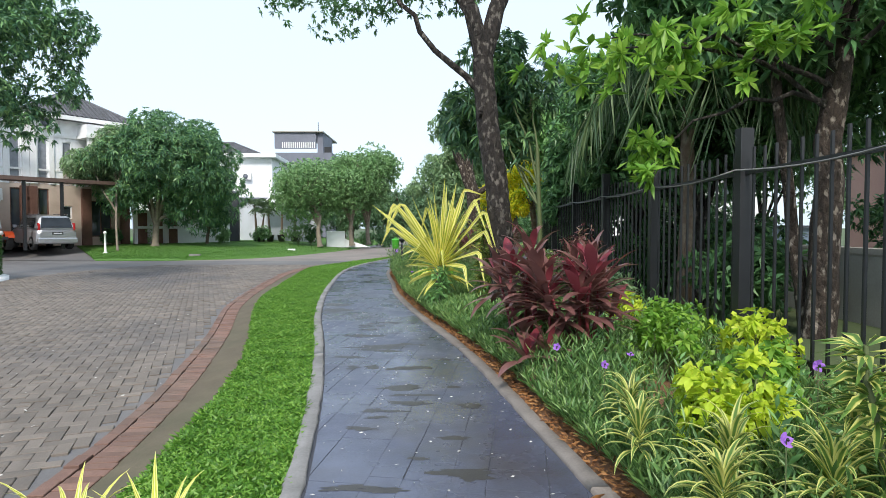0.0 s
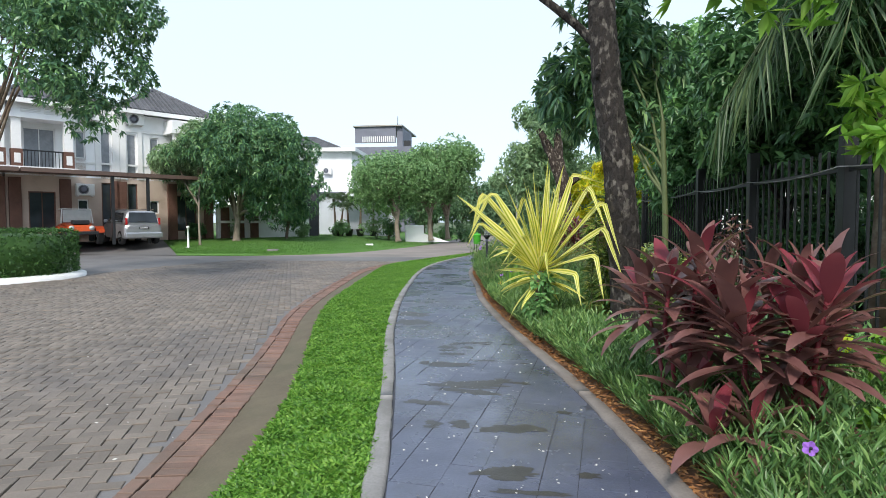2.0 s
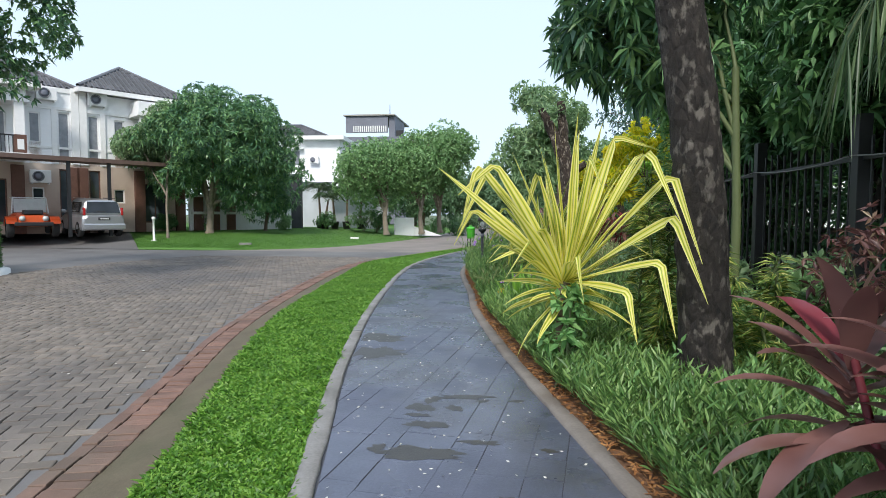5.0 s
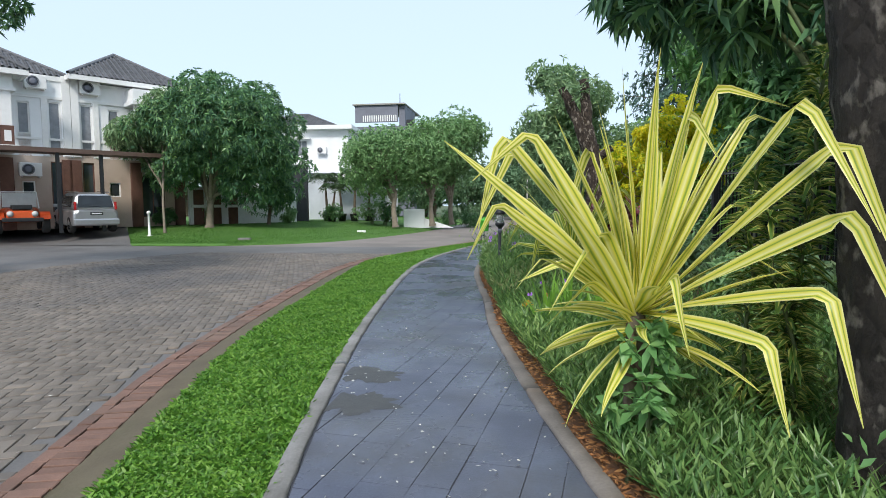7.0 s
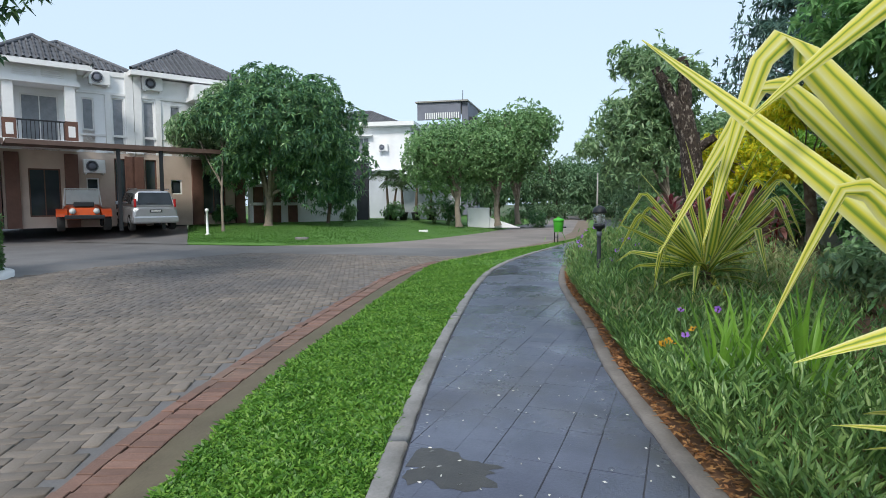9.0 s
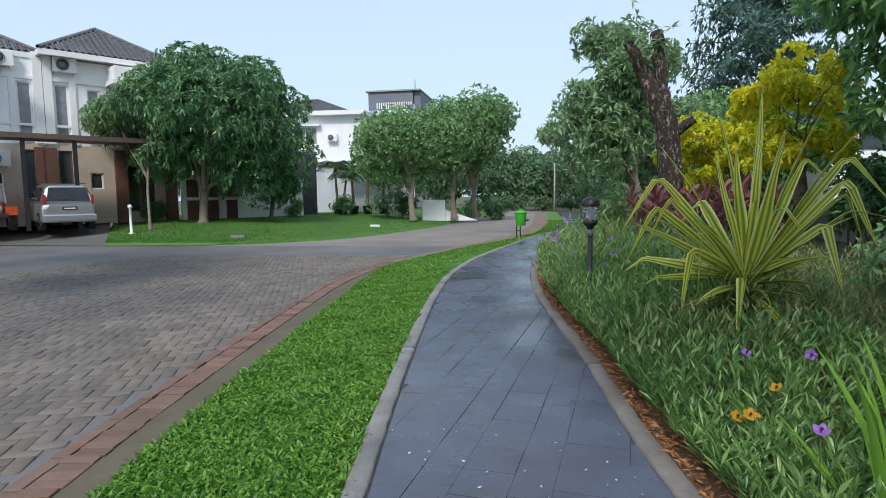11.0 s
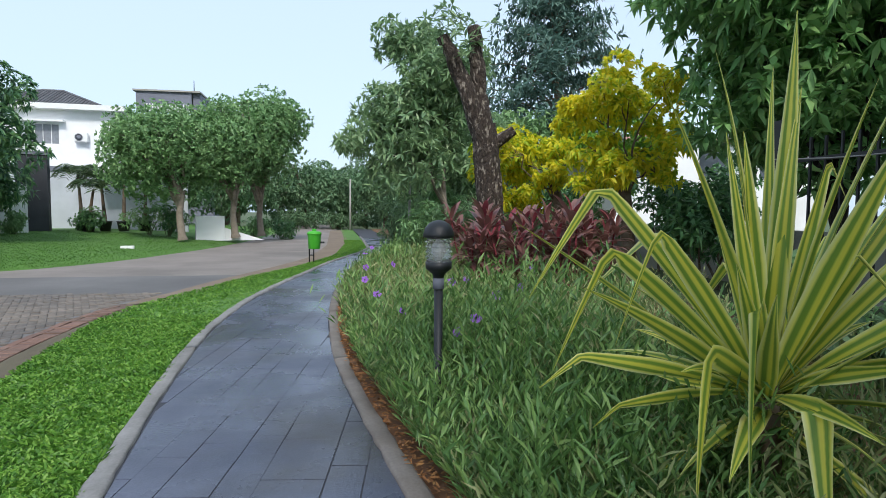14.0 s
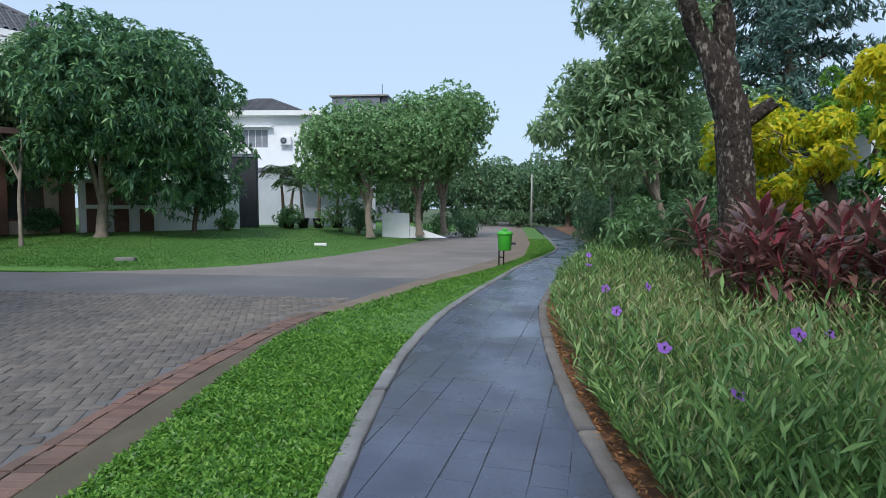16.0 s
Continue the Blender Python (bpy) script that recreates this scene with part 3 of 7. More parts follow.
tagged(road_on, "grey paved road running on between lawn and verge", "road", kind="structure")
side = place("side_road", mesh_np("side_road", [(-70, 27, -0.115), (-16, 27, -0.115), (-16.6, 31.2, -0.05), (-70, 33, -0.05)], [(0, 1, 2, 3)], M_ROADBED))
tagged(side, "paved forecourt strip in front of the houses", "road", kind="structure")
gutter = place("gutter_soil", strip("gutter_soil", BRICK_R, GRASS_L, -0.105, -0.05, -8, 22.5, 0.4, M_SOIL, 4, 0.006))
tagged(gutter, "damp brown soil strip beside the brick edging", "soil strip", kind="structure")
verge = place("sandy_verge", strip("sandy_verge", lambda y: ROAD_R(y) - 0.5 * np.clip((y - 24) / 4, 0, 1), lambda y: GRASS_L(y) + 0.1, -0.108, -0.045, 22.5, 60, 0.5, M_SAND, 4, 0.004))
tagged(verge, "trodden sandy verge beside the road", "verge", kind="structure")
turf = place("grass_verge", strip("grass_verge", GRASS_L, lambda y: KERB_L(y) - 0.05, -0.05, -0.01, -8, 60, 0.3, M_LAWN, 5, 0.006))
tagged(turf, "bright green turf strip between kerb and road", "lawn", kind="structure")
bed = place("planting_bed", strip("planting_bed", lambda y: KERB_R(y) + 0.05, BED_R, -0.02, 0.12, -8, 60, 0.4, M_BEDSOIL, 8, 0.015))
tagged(bed, "reddish soil planting bed along the fence", "planting bed", kind="structure")
beyond = place("park_ground", mesh_np("park_ground", [(3.2, -30, 0.1), (40, -30, 0.1), (40, 80, 0.1), (3.2, 80, 0.1)], [(0, 1, 2, 3)], M_EARTH))
tagged(beyond, "shaded grass behind the iron fence", "ground", kind="structure")


def lawn_height(x, y):
    """The lawn rises from the road edge towards the houses."""
    d = np.minimum(np.clip(y - 27.2, 0, None), np.clip((FAR_X(y) - x) * 0.9, 0, None))
    return -0.125 + 0.06 * np.clip(d / 0.3, 0, 1) + 0.5 * np.clip(d / 7.0, 0, 1) ** 0.8


gx, gy = np.meshgrid(np.linspace(0, 1, 26), np.linspace(26.9, 62, 60))
lx0 = np.interp(gy, [26.9, 33, 62], [-15.9, -20.5, -42])
lx1 = FAR_X(gy)
lxx = lx0 + (lx1 - lx0) * gx
lv = np.stack([lxx, gy, lawn_height(lxx, gy)], -1).reshape(-1, 3)
ii, jj = np.meshgrid(np.arange(59), np.arange(25), indexing="ij")
lf = np.stack([ii * 26 + jj, ii * 26 + jj + 1, (ii + 1) * 26 + jj + 1, (ii + 1) * 26 + jj], -1).reshape(-1, 4)
lawn = place("lawn", mesh_np("lawn", lv, lf, M_LAWN, smooth=True))
tagged(lawn, "green mown lawn rising gently in front of the houses", "lawn", kind="structure")
drive = place("driveway", mesh_np("driveway", [(-45, 28, -0.05), (-15.9, 26.95, -0.10), (-20.6, 33, 0.42), (-24, 41, 0.46), (-60, 41, 0.46)], [(0, 1, 2, 3, 4)], M_ROADBED))
tagged(drive, "grey paved driveway up to the car ports", "driveway", kind="structure")

# ---- kerbs of the path ----


def kerb_run(name, curve, width, height, mat, label, y0, y1, notch):
    root = thing(name, pose(0, 0, 0), label, "kerb", kind="structure")
    y = y0
    while y < y1:
        ln = 2.6 + 2.4 * rng.random()
        ys = np.linspace(y, min(y + ln, y1) - notch, 32)
        prof = [(-width / 2, -0.12), (-width / 2, height - 0.012), (-width / 2 + 0.012, height), (width / 2 - 0.012, height), (width / 2, height - 0.012), (width / 2, -0.12)]
        v = []
        for k, yy in enumerate(ys):
            dx = (curve(yy + 0.05) - curve(yy - 0.05)) / 0.1
            nn = unit(np.array([1.0, -dx]))
            for o, h in prof:
                jx = 0.007 * math.sin(yy * 11 + 3 * math.sin(yy * 4.3) + o * 30) if abs(o) > width * 0.4 else 0
                jz = 0.003 * math.sin(yy * 7 + o * 20) if h > 0 else 0
                v.append((curve(yy) + nn[0] * (o + jx), yy + nn[1] * (o + jx), h + jz))
        n = len(prof)
        f = [(a * n + b, a * n + b + 1, (a + 1) * n + b + 1, (a + 1) * n + b) for a in range(31) for b in range(n - 1)]
        f += [(0, 1, 2, 3), (0, 3, 4, 5), (31 * n + 3, 31 * n + 2, 31 * n + 1, 31 * n), (31 * n + 5, 31 * n + 4, 31 * n + 3, 31 * n)]
        place("kerb_stone", mesh_np("kerb_stone", v, f, mat), root)
        y += ln
    return root


kerb_run("kerb_path_road_side", KERB_L, 0.115, 0.02, M_KERB, "pale rough concrete edging beside the turf", -6, 46, 0.003)
kerb_run("kerb_path_bed_side", KERB_R, 0.12, 0.022, M_KERB_R, "brown-grey concrete edging beside the planting bed", -6, 46, 0.003)

# ---- path ----
path_base = place("path", strip("path", lambda y: KERB_L(y) + 0.03, lambda y: KERB_R(y) - 0.03, -0.004, -0.004, -8, 60, 0.25, M_GROOVE, 4))
tagged(path_base, "dark blue-grey stamped concrete footpath, damp in places", "footpath", kind="structure")


def clip_half(poly, p, n):
    out = []
    for k in range(len(poly)):
        a, b = poly[k], poly[(k + 1) % len(poly)]
        da, db = (a - p) @ n, (b - p) @ n
        if da >= 0:
            out.append(a)
        if da * db < 0:
            out.append(a + (b - a) * da / (da - db))
    return out


def inset(poly, d):
    c = np.mean(poly, 0)
    return [q + unit(c - q) * d * 1.4 for q in poly]


def slab_mesh(name, poly, z0, z1, mat, bevel=0.004):
    inner = inset(poly, bevel)
    n = len(poly)
    v = [(*q, z0) for q in poly] + [(*q, z1 - bevel * 0.6) for q in poly] + [(*q, z1) for q in inner]
    bm = bmesh.new()
    bv = [bm.verts.new(q) for q in v]
    for k in range(n):
        j = (k + 1) % n
        bm.faces.new((bv[k], bv[j], bv[n + j], bv[n + k]))
        bm.faces.new((bv[n + k], bv[n + j], bv[2 * n + j], bv[2 * n + k]))
    bm.faces.new(bv[2 * n:])
    me = bpy.data.meshes.new(name)
    bm.to_mesh(me)
    bm.free()
    me.materials.append(mat)
    return me


def path_slabs():
    th = radians(8.0)
    ax, ay = np.array([math.cos(th), -math.sin(th)]), np.array([math.sin(th), math.cos(th)])
    g = np.random.default_rng(3)
    widths = [0.20, 0.27, 0.20, 0.34]
    made = []
    a = -14.0
    k = 0
    while a < 6:
        w = widths[k % 4]
        k += 1
        b = -8 + g.random() * 0.5
        while b < 50:
            ln = g.choice([0.27, 0.41, 0.55, 0.68])
            gl, gr = [0.0042 if g.random() < 0.45 else 0.0004 for _ in range(2)]
            ge = 0.0035 if g.random() < 0.4 else 0.0004
            j1, j2 = 0.002 * g.standard_normal(2)
            poly = [(a + gl) * ax + (b + ge + j1) * ay, (a + w - gr) * ax + (b + ge) * ay, (a + w - gr) * ax + (b + ln - 0.0004) * ay, (a + gl) * ax + (b + ln - 0.0004 + j2 * 0.2) * ay]
            c = np.mean(poly, 0)
            yl = c[1]
            if -5 < yl < 44 and KERB_L(yl) - 0.6 < c[0] < KERB_R(yl) + 0.6:
                q = list(poly)
                for cur, sg, off in ((KERB_L, 1, 0.072), (KERB_R, -1, -0.066)):
                    dx = (cur(yl + 0.2) - cur(yl - 0.2)) / 0.4
                    n2 = unit(np.array([1.0, -dx])) * sg
                    q = clip_half(q, np.array([cur(yl) + off, yl]), n2)
                    if len(q) < 3:
                        break
                if len(q) >= 3 and 0.5 * abs(sum(q[m][0] * q[(m + 1) % len(q)][1] - q[(m + 1) % len(q)][0] * q[m][1] for m in range(len(q)))) > 0.004:
                    made.append((yl, q))
            b += ln
        a += w
    return sorted(made, key=lambda r: r[0])

# ---- red brick edging and road pavers: pieces ----


def frame_on(curve, y):
    dx = (curve(y + 0.1) - curve(y - 0.1)) / 0.2
    t = unit(np.array([dx, 1.0]))
    return np.array([curve(y), y]), t, np.array([t[1], -t[0]])


def brick_rect(c, t, n, la, lb):
    return [c - t * la - n * lb, c - t * la + n * lb, c + t * la + n * lb, c + t * la - n * lb]


def edging_bricks():
    out = []
    y = 0.0
    while y < 22.6:
        c, t, n = frame_on(ROAD_R, y)
        out.append((y, brick_rect(c + n * 0.205 + rng.standard_normal(2) * 0.003, t, n, 0.044, 0.098)))
        y += 0.096 * t[1]
    y = 0.0
    while y < 22.6:
        c, t, n = frame_on(ROAD_R, y)
        out.append((y, brick_rect(c + n * 0.05 + rng.standard_normal(2) * 0.003, t, n, 0.094, 0.046)))
        y += 0.197 * t[1]
    return sorted(out, key=lambda r: r[0])


def road_pavers():
    """Herringbone of 21 by 10.5 cm blocks, turned 45 degrees to the kerb line."""
    out = []
    L = 0.105
    th = radians(22)
    ex, ey = np.array([math.cos(th), math.sin(th)]), np.array([-math.sin(th), math.cos(th)])
    for i in range(-170, 171):
        for j in range(-170, 171):
            if (i - j) % 4 == 0:
                c = (i + 1.0) * L * ex + (j + 0.5) * L * ey
                hx, hy = L - 0.003, L / 2 - 0.003
            elif (i - j) % 4 == 3:
                c = (i + 0.5) * L * ex + (j + 1.0) * L * ey - L * ey * 0
                hx, hy = L / 2 - 0.003, L - 0.003
            else:
                continue
            c = c + np.array([-8.0, 13.0])
            if 1.5 < c[1] < 24 and ROAD_R(c[1]) - 8.5 + abs(c[1] - 12) * 0.15 < c[0] < ROAD_R(c[1]) - 0.1:
                out.append((c[0] - ROAD_R(c[1]), c, hx * ex, hy * ey))
    return out


def plates(name, rects, z0, z1, mat, tilt=0.003, bevel=0.006):
    """Many small bevelled blocks joined into one mesh. rects: (n, 4, 2)."""
    r = np.asarray(rects, float)
    n = len(r)
    c = r.mean(1, keepdims=True)
    inn = r + unit(c - r) * bevel * 1.4
    dz = rng.standard_normal((n, 1)) * tilt
    tz = rng.standard_normal((n, 4)) * tilt * 0.6
    v = np.concatenate([np.concatenate([r, np.full((n, 4, 1), z0)], 2), np.concatenate([r, (z1 - bevel * 0.6 + dz + tz)[..., None]], 2), np.concatenate([inn, (z1 + dz + tz)[..., None]], 2)], 1)
    b = np.arange(n)[:, None] * 12
    quads = []
    for k in range(4):
        j = (k + 1) % 4
        quads += [[k, j, 4 + j, 4 + k], [4 + k, 4 + j, 8 + j, 8 + k]]
    quads.append([8, 9, 10, 11])
    f = (b[:, None] + np.array(quads)[None]).reshape(-1, 4)
    return mesh_np(name, v.reshape(-1, 3), f, mat)


def damp_patch(cx, cy, rx, ry, seed):
    """A thin irregular film of damp on the path."""
    g = np.random.default_rng(seed)
    n = 40
    a = np.linspace(0, 2 * np.pi, n, endpoint=False)
    r = 1 + 0.22 * np.sin(2 * a + 6 * g.random()) + 0.16 * np.sin(5 * a + 6 * g.random()) + 0.13 * g.standard_normal(n)
    x = np.clip(cx + rx * r * np.cos(a), KERB_L(cy) + 0.09, KERB_R(cy) - 0.09)
    v = np.concatenate([[[cx, cy, 0.0016]], np.column_stack([x, cy + ry * r * np.sin(a), np.full(n, 0.0012)])])
    f = [(0, 1 + k, 1 + (k + 1) % n) for k in range(n)]
    place("damp_patch", mesh_np("damp_patch", v, f, M_DAMP), path_base, "dark brown damp patch")


for cx, cy, rx, ry, sd in ((-1.95, 10.7, 0.3, 0.2, 1), (-1.85, 10.0, 0.24, 0.26, 2), (-0.75, 6.9, 0.36, 0.1, 4), (-1.0, 7.6, 0.3, 0.08, 5)):
    damp_patch(cx, cy, rx, ry, sd)
for k in range(46):
    cy = 2.6 + 6.2 * rng.random()
    wide = float(KERB_R(cy) - KERB_L(cy))
    cx = float(KERB_L(cy)) + wide * (0.15 + 0.7 * rng.random())
    damp_patch(cx, cy, 0.05 + 0.16 * rng.random() ** 2, 0.025 + 0.07 * rng.random() ** 2, 30 + k)

# ---- houses ----
HO = np.array([-22.27, 30.03])
HM = Matrix(((0.588, -0.809, 0, HO[0]), (0.809, 0.588, 0, HO[1]), (0, 0, 1, 0), (0, 0, 0, 1)))
# local axes of the house: x along the front, y into the house, z up


def hip_roof(parent, x0, x1, y0, y1, z, rise, over=0.45, ridge=None, tiles=True):
    """A hipped roof of tile ribs with a fascia."""
    x0, x1, y0, y1 = x0 - over, x1 + over, y0 - over, y1 + over
    d = min(x1 - x0, y1 - y0) / 2
    if x1 - x0 >= y1 - y0:
        r = [(x0 + d, (y0 + y1) / 2, z + rise), (x1 - d, (y0 + y1) / 2, z + rise)]
    else:
        r = [((x0 + x1) / 2, y0 + d, z + rise), ((x0 + x1) / 2, y1 - d, z + rise)]
    bm = bmesh.new()
    c = [bm.verts.new(p) for p in ((x0, y0, z), (x1, y0, z), (x1, y1, z), (x0, y1, z))]
    e = [bm.verts.new(p) for p in r]
    if x1 - x0 >= y1 - y0:
        fs = [(c[0], c[1], e[1], e[0]), (c[1], c[2], e[1]), (c[2], c[3], e[0], e[1]), (c[3], c[0], e[0])]
    else:
        fs = [(c[0], c[1], e[0]), (c[1], c[2], e[1], e[0]), (c[2], c[3], e[1]), (c[3], c[0], e[0], e[1])]
    for f in fs:
        bm.faces.new(f)
    roof = part("roof", bm, M_ROOF, parent, "dark grey tiled hip roof")
    bm = box(x0, y0, z - 0.22, x1, y0 + 0.12, z - 0.003)
    box(x0, y1 - 0.12, z - 0.22, x1, y1, z - 0.003, bm=bm)
    box(x0, y0 + 0.12, z - 0.22, x0 + 0.12, y1 - 0.12, z - 0.003, bm=bm)
    box(x1 - 0.12, y0 + 0.12, z - 0.22, x1, y1 - 0.12, z - 0.003, bm=bm)
    box(x0 + 0.12, y0 + 0.12, z - 0.14, x1 - 0.12, y1 - 0.12, z - 0.08, bm=bm)
    part("fascia", bm, M_TRIM, roof, "white eaves board")
    # rows of tile rolls down the front and side slopes
    rolls = []
    step = 0.24
    corners = [np.array(v.co if hasattr(v, "co") else v) for v in [Vector((x0, y0, z)), Vector((x1, y0, z)), Vector((x1, y1, z)), Vector((x0, y1, z))]]
    ridge_a, ridge_b = np.array(r[0]), np.array(r[1])
    slopes = [(corners[0], corners[1], ridge_a, ridge_b if x1 - x0 >= y1 - y0 else ridge_a), (corners[1], corners[2], ridge_b if x1 - x0 >= y1 - y0 else ridge_a, ridge_b)]
    for a, b, ra, rb in slopes:
        ln = np.linalg.norm(b - a)
        u = (b - a) / ln
        ta, tb = (ra - a) @ u, (rb - a) @ u
        up = (ra - a) - u * ta
        for s in np.arange(step / 2, ln, step):
            h = min(1.0, s / max(ta, 1e-6), (ln - s) / max(ln - tb, 1e-6))
            if h > 0.06:
                p0, p1 = a + u * s, a + u * s + up * h
                nrm = np.cross(u, unit(up)) * 0.02
                k = max(3, int(h * np.linalg.norm(up) / 0.35))
                w = np.repeat(np.linspace(0, 1, k + 1), 2)[1:-1]
                w[1::2] -= 0.02 / k
                q = p0 + (p1 - p0) * w[:, None]
                rolls.append(tube_np(q + nrm, np.tile([0.072, 0.035], k), 6))
    if rolls:
        place("roof_tiles", tubes_mesh("roof_tiles", rolls, M_ROOF), roof)
    caps = [tubes_mesh("ridge_cap", [tube_np(np.linspace(p, q, 6) + [0, 0, 0.03], np.full(6, 0.09), 6)], M_ROOF) for p, q in [(corners[0], ridge_a), (corners[1], ridge_b if x1 - x0 >= y1 - y0 else ridge_a), (ridge_a, ridge_b), (corners[2], ridge_b), (corners[3], ridge_a if x1 - x0 >= y1 - y0 else ridge_b)] if np.linalg.norm(np.array(p) - q) > 0.1]
    for me in caps:
        place("ridge_cap", me, roof)
    return roof


def wall_with_openings(name, x0, x1, z0, z1, y, thick, holes, mat, parent, label=""):
    """A wall along x at depth y, cut by rectangular holes (xa, xb, za, zb)."""
    xs = sorted({x0, x1, *[h for q in holes for h in q[:2] if x0 < h < x1]})
    bm = bmesh.new()
    for a, b in zip(xs, xs[1:]):
        mid = (a + b) / 2
        spans = sorted((q[2], q[3]) for q in holes if q[0] < mid < q[1])
        lo = z0
        for za, zb in spans:
            if za > lo + 0.001:
                box(a, y, lo, b, y + thick, za, bm=bm)
            lo = max(lo, zb)
        if z1 > lo + 0.001:
            box(a, y, lo, b, y + thick, z1, bm=bm)
    bmesh.ops.remove_doubles(bm, verts=bm.verts, dist=0.0005)
    return part(name, bm, mat, parent, label)


def window(parent, xa, xb, za, zb, y, frame_mat=None, curtain=True, bars=1, name="window"):
    """Frame, mullions, pane and a curtain behind, set into a hole."""
    frame_mat = frame_mat or M_TRIM
    t = 0.06
    bm = box(xa, y, za, xa + t, y + 0.08, zb)
    box(xb - t, y, za, xb, y + 0.08, zb, bm=bm)
    box(xa + t, y, zb - t, xb - t, y + 0.08, zb, bm=bm)
    box(xa + t, y, za, xb - t, y + 0.08, za + t, bm=bm)
    w = part(name, bm, frame_mat, parent)
    for k in range(1, bars + 1):
        c = xa + (xb - xa) * k / (bars + 1)
        part("mullion", box(c - 0.02, y + 0.004, za + t, c + 0.02, y + 0.07, zb - t), frame_mat, w)
    part("pane", box(xa + t * 0.5, y + 0.03, za + t * 0.5, xb - t * 0.5, y + 0.045, zb - t * 0.5), M_CURTAIN if curtain else M_GLASS, w, "curtained glass" if curtain else "dark glass")
    return w


def ac_unit(m, label, group=""):
    a = thing("air_conditioner", m, label, "air conditioner", group)
    part("casing", box(-0.42, -0.3, -0.3, 0.42, 0, 0.3, 0.03), M_TRIM, a)
    ring = lathe([(0.24, 0), (0.24, 0.02), (0.2, 0.02), (0.2, 0.0)], 20, cap=False)
    part("fan_guard", ring, M_CURTAIN, a, m=pose(-0.1, -0.32, 0, 90))
    part("fan", lathe([(0.2, 0.0), (0.06, 0.01), (0.01, 0.012)], 16), M_GREYPANEL, a, m=pose(-0.1, -0.305, 0, 90))
    for sx in (-0.35, 0.3):
        part("bracket", box(sx, -0.3, -0.36, sx + 0.04, 0.0, -0.305), M_TRIM, a)
    return a


def row_house(left, flip, label):
    """One white two-storey unit with a balcony bay; left: its front's start along the terrace. Width 6.2."""
    h = thing("house", HM @ pose(left, 0, 0), label, "house", "white two-storey houses")
    zb = 0.42
    X = (lambda a, b: (a, b)) if not flip else (lambda a, b: (5.0 - b, 5.0 - a))
    win_t, tall_t = X(2.95, 3.42), X(4.12, 4.62)
    door_g, low_w = X(0.9, 2.05), X(3.0, 3.5)
    holes = [(*win_t, 4.7, 6.1), (*tall_t, 3.95, 6.2), (*X(0.75, 2.1), 4.02, 6.05), (*door_g, 0.9, 2.95), (*low_w, 1.9, 2.6), (*tall_t, 1.2, 3.5)]
    wall_with_openings("wall", 0, 5.0, 3.72, 7.25, 0, 0.2, holes, M_WHITE, h, "white rendered upper wall")
    wall_with_openings("lower_wall", 0, 5.0, zb, 3.72, 0.0, 0.2, holes, M_BEIGE, h, "beige rendered lower wall")
    bm = box(0, 0.2, zb, 0.2, 8, 7.25)
    box(4.8, 0.2, zb, 5.0, 8, 7.25, bm=bm)
    box(0.2, 7.8, zb, 4.8, 8, 7.25, bm=bm)
    box(0.2, 0.2, 3.55, 4.8, 7.8, 3.72, bm=bm)
    part("side_wall", bm, M_WHITE, h)
    window(h, *win_t, 4.7, 6.1, 0.06, curtain=True, bars=0)
    window(h, *tall_t, 3.95, 6.2, 0.06, curtain=True, bars=0)
    window(h, *X(0.75, 2.1), 4.02, 6.05, 0.08, curtain=True, bars=1, name="balcony_door")
    window(h, *door_g, 0.9, 2.95, 0.08, M_BROWN, False, 1)
    window(h, *low_w, 1.9, 2.6, 0.06, M_TRIM, False, 0)
    window(h, *tall_t, 1.2, 3.5, 0.06, M_BROWN, False, 0)
    # mouldings
    a, b = X(2.7, 5.0)
    bm = box(a, -0.06, 6.3, b, -0.002, 6.42)
    box(a, -0.04, 4.45, b, -0.002, 4.55, bm=bm)
    a, b = X(3.85, 4.08)
    box(a, -0.07, 3.76, b, -0.002, 6.3, bm=bm)
    a, b = X(4.68, 5.0)
    box(a, -0.1, 3.76, b, -0.002, 7.4, bm=bm)
    part("moulding", bm, M_TRIM, h)
    # balcony bay
    a, b = X(0.0, 2.65)
    part("balcony_slab", box(a - 0.1, -1.3, 3.78, b + 0.1, -0.003, 4.05), M_TRIM, h)
    for cx in (a + 0.05, b - 0.5):
        part("balcony_pier", box(cx, -1.25, 4.06, cx + 0.45, -0.85, 4.85), M_BROWN, h, "red-brown brick pier")
        part("pier_panel", box(cx + 0.1, -1.27, 4.2, cx + 0.35, -1.252, 4.65), M_TRIM, h)
        part("column", box(cx + 0.04, -1.2, 4.86, cx + 0.41, -0.9, 6.3), M_TRIM, h)
    rail = part("railing", box(a + 0.5, -1.2, 4.78, b - 0.5, -1.15, 4.84), M_IRON, h)
    for k in range(12):
        x = a + 0.55 + (b - a - 1.1) * k / 11
        part("baluster", box(x - 0.012, -1.19, 4.06, x + 0.012, -1.16, 4.78), M_IRON, rail)
    bm = box(a - 0.08, -1.3, 6.3, b + 0.08, -0.003, 6.48)
    box(a, -1.2, 6.48, b, -0.003, 7.05, bm=bm)
    part("gable_band", bm, M_WHITE, h)
    for va in (a + 0.45, a + 1.4):
        bm = bmesh.new()
        for k in range(5):
            box(va, -1.25, 6.58 + k * 0.075, va + 0.8, -1.205, 6.62 + k * 0.075, bm=bm)
        part("vent", bm, M_TRIM, h, "white louvred vent")
    if flip:
        hip_roof(h, 0.3, 4.9, -0.2, 7.5, 7.45, 1.75, 0.5)
    else:
        hip_roof(h, a, b, -1.2, 3.0, 7.15, 1.3, 0.5)
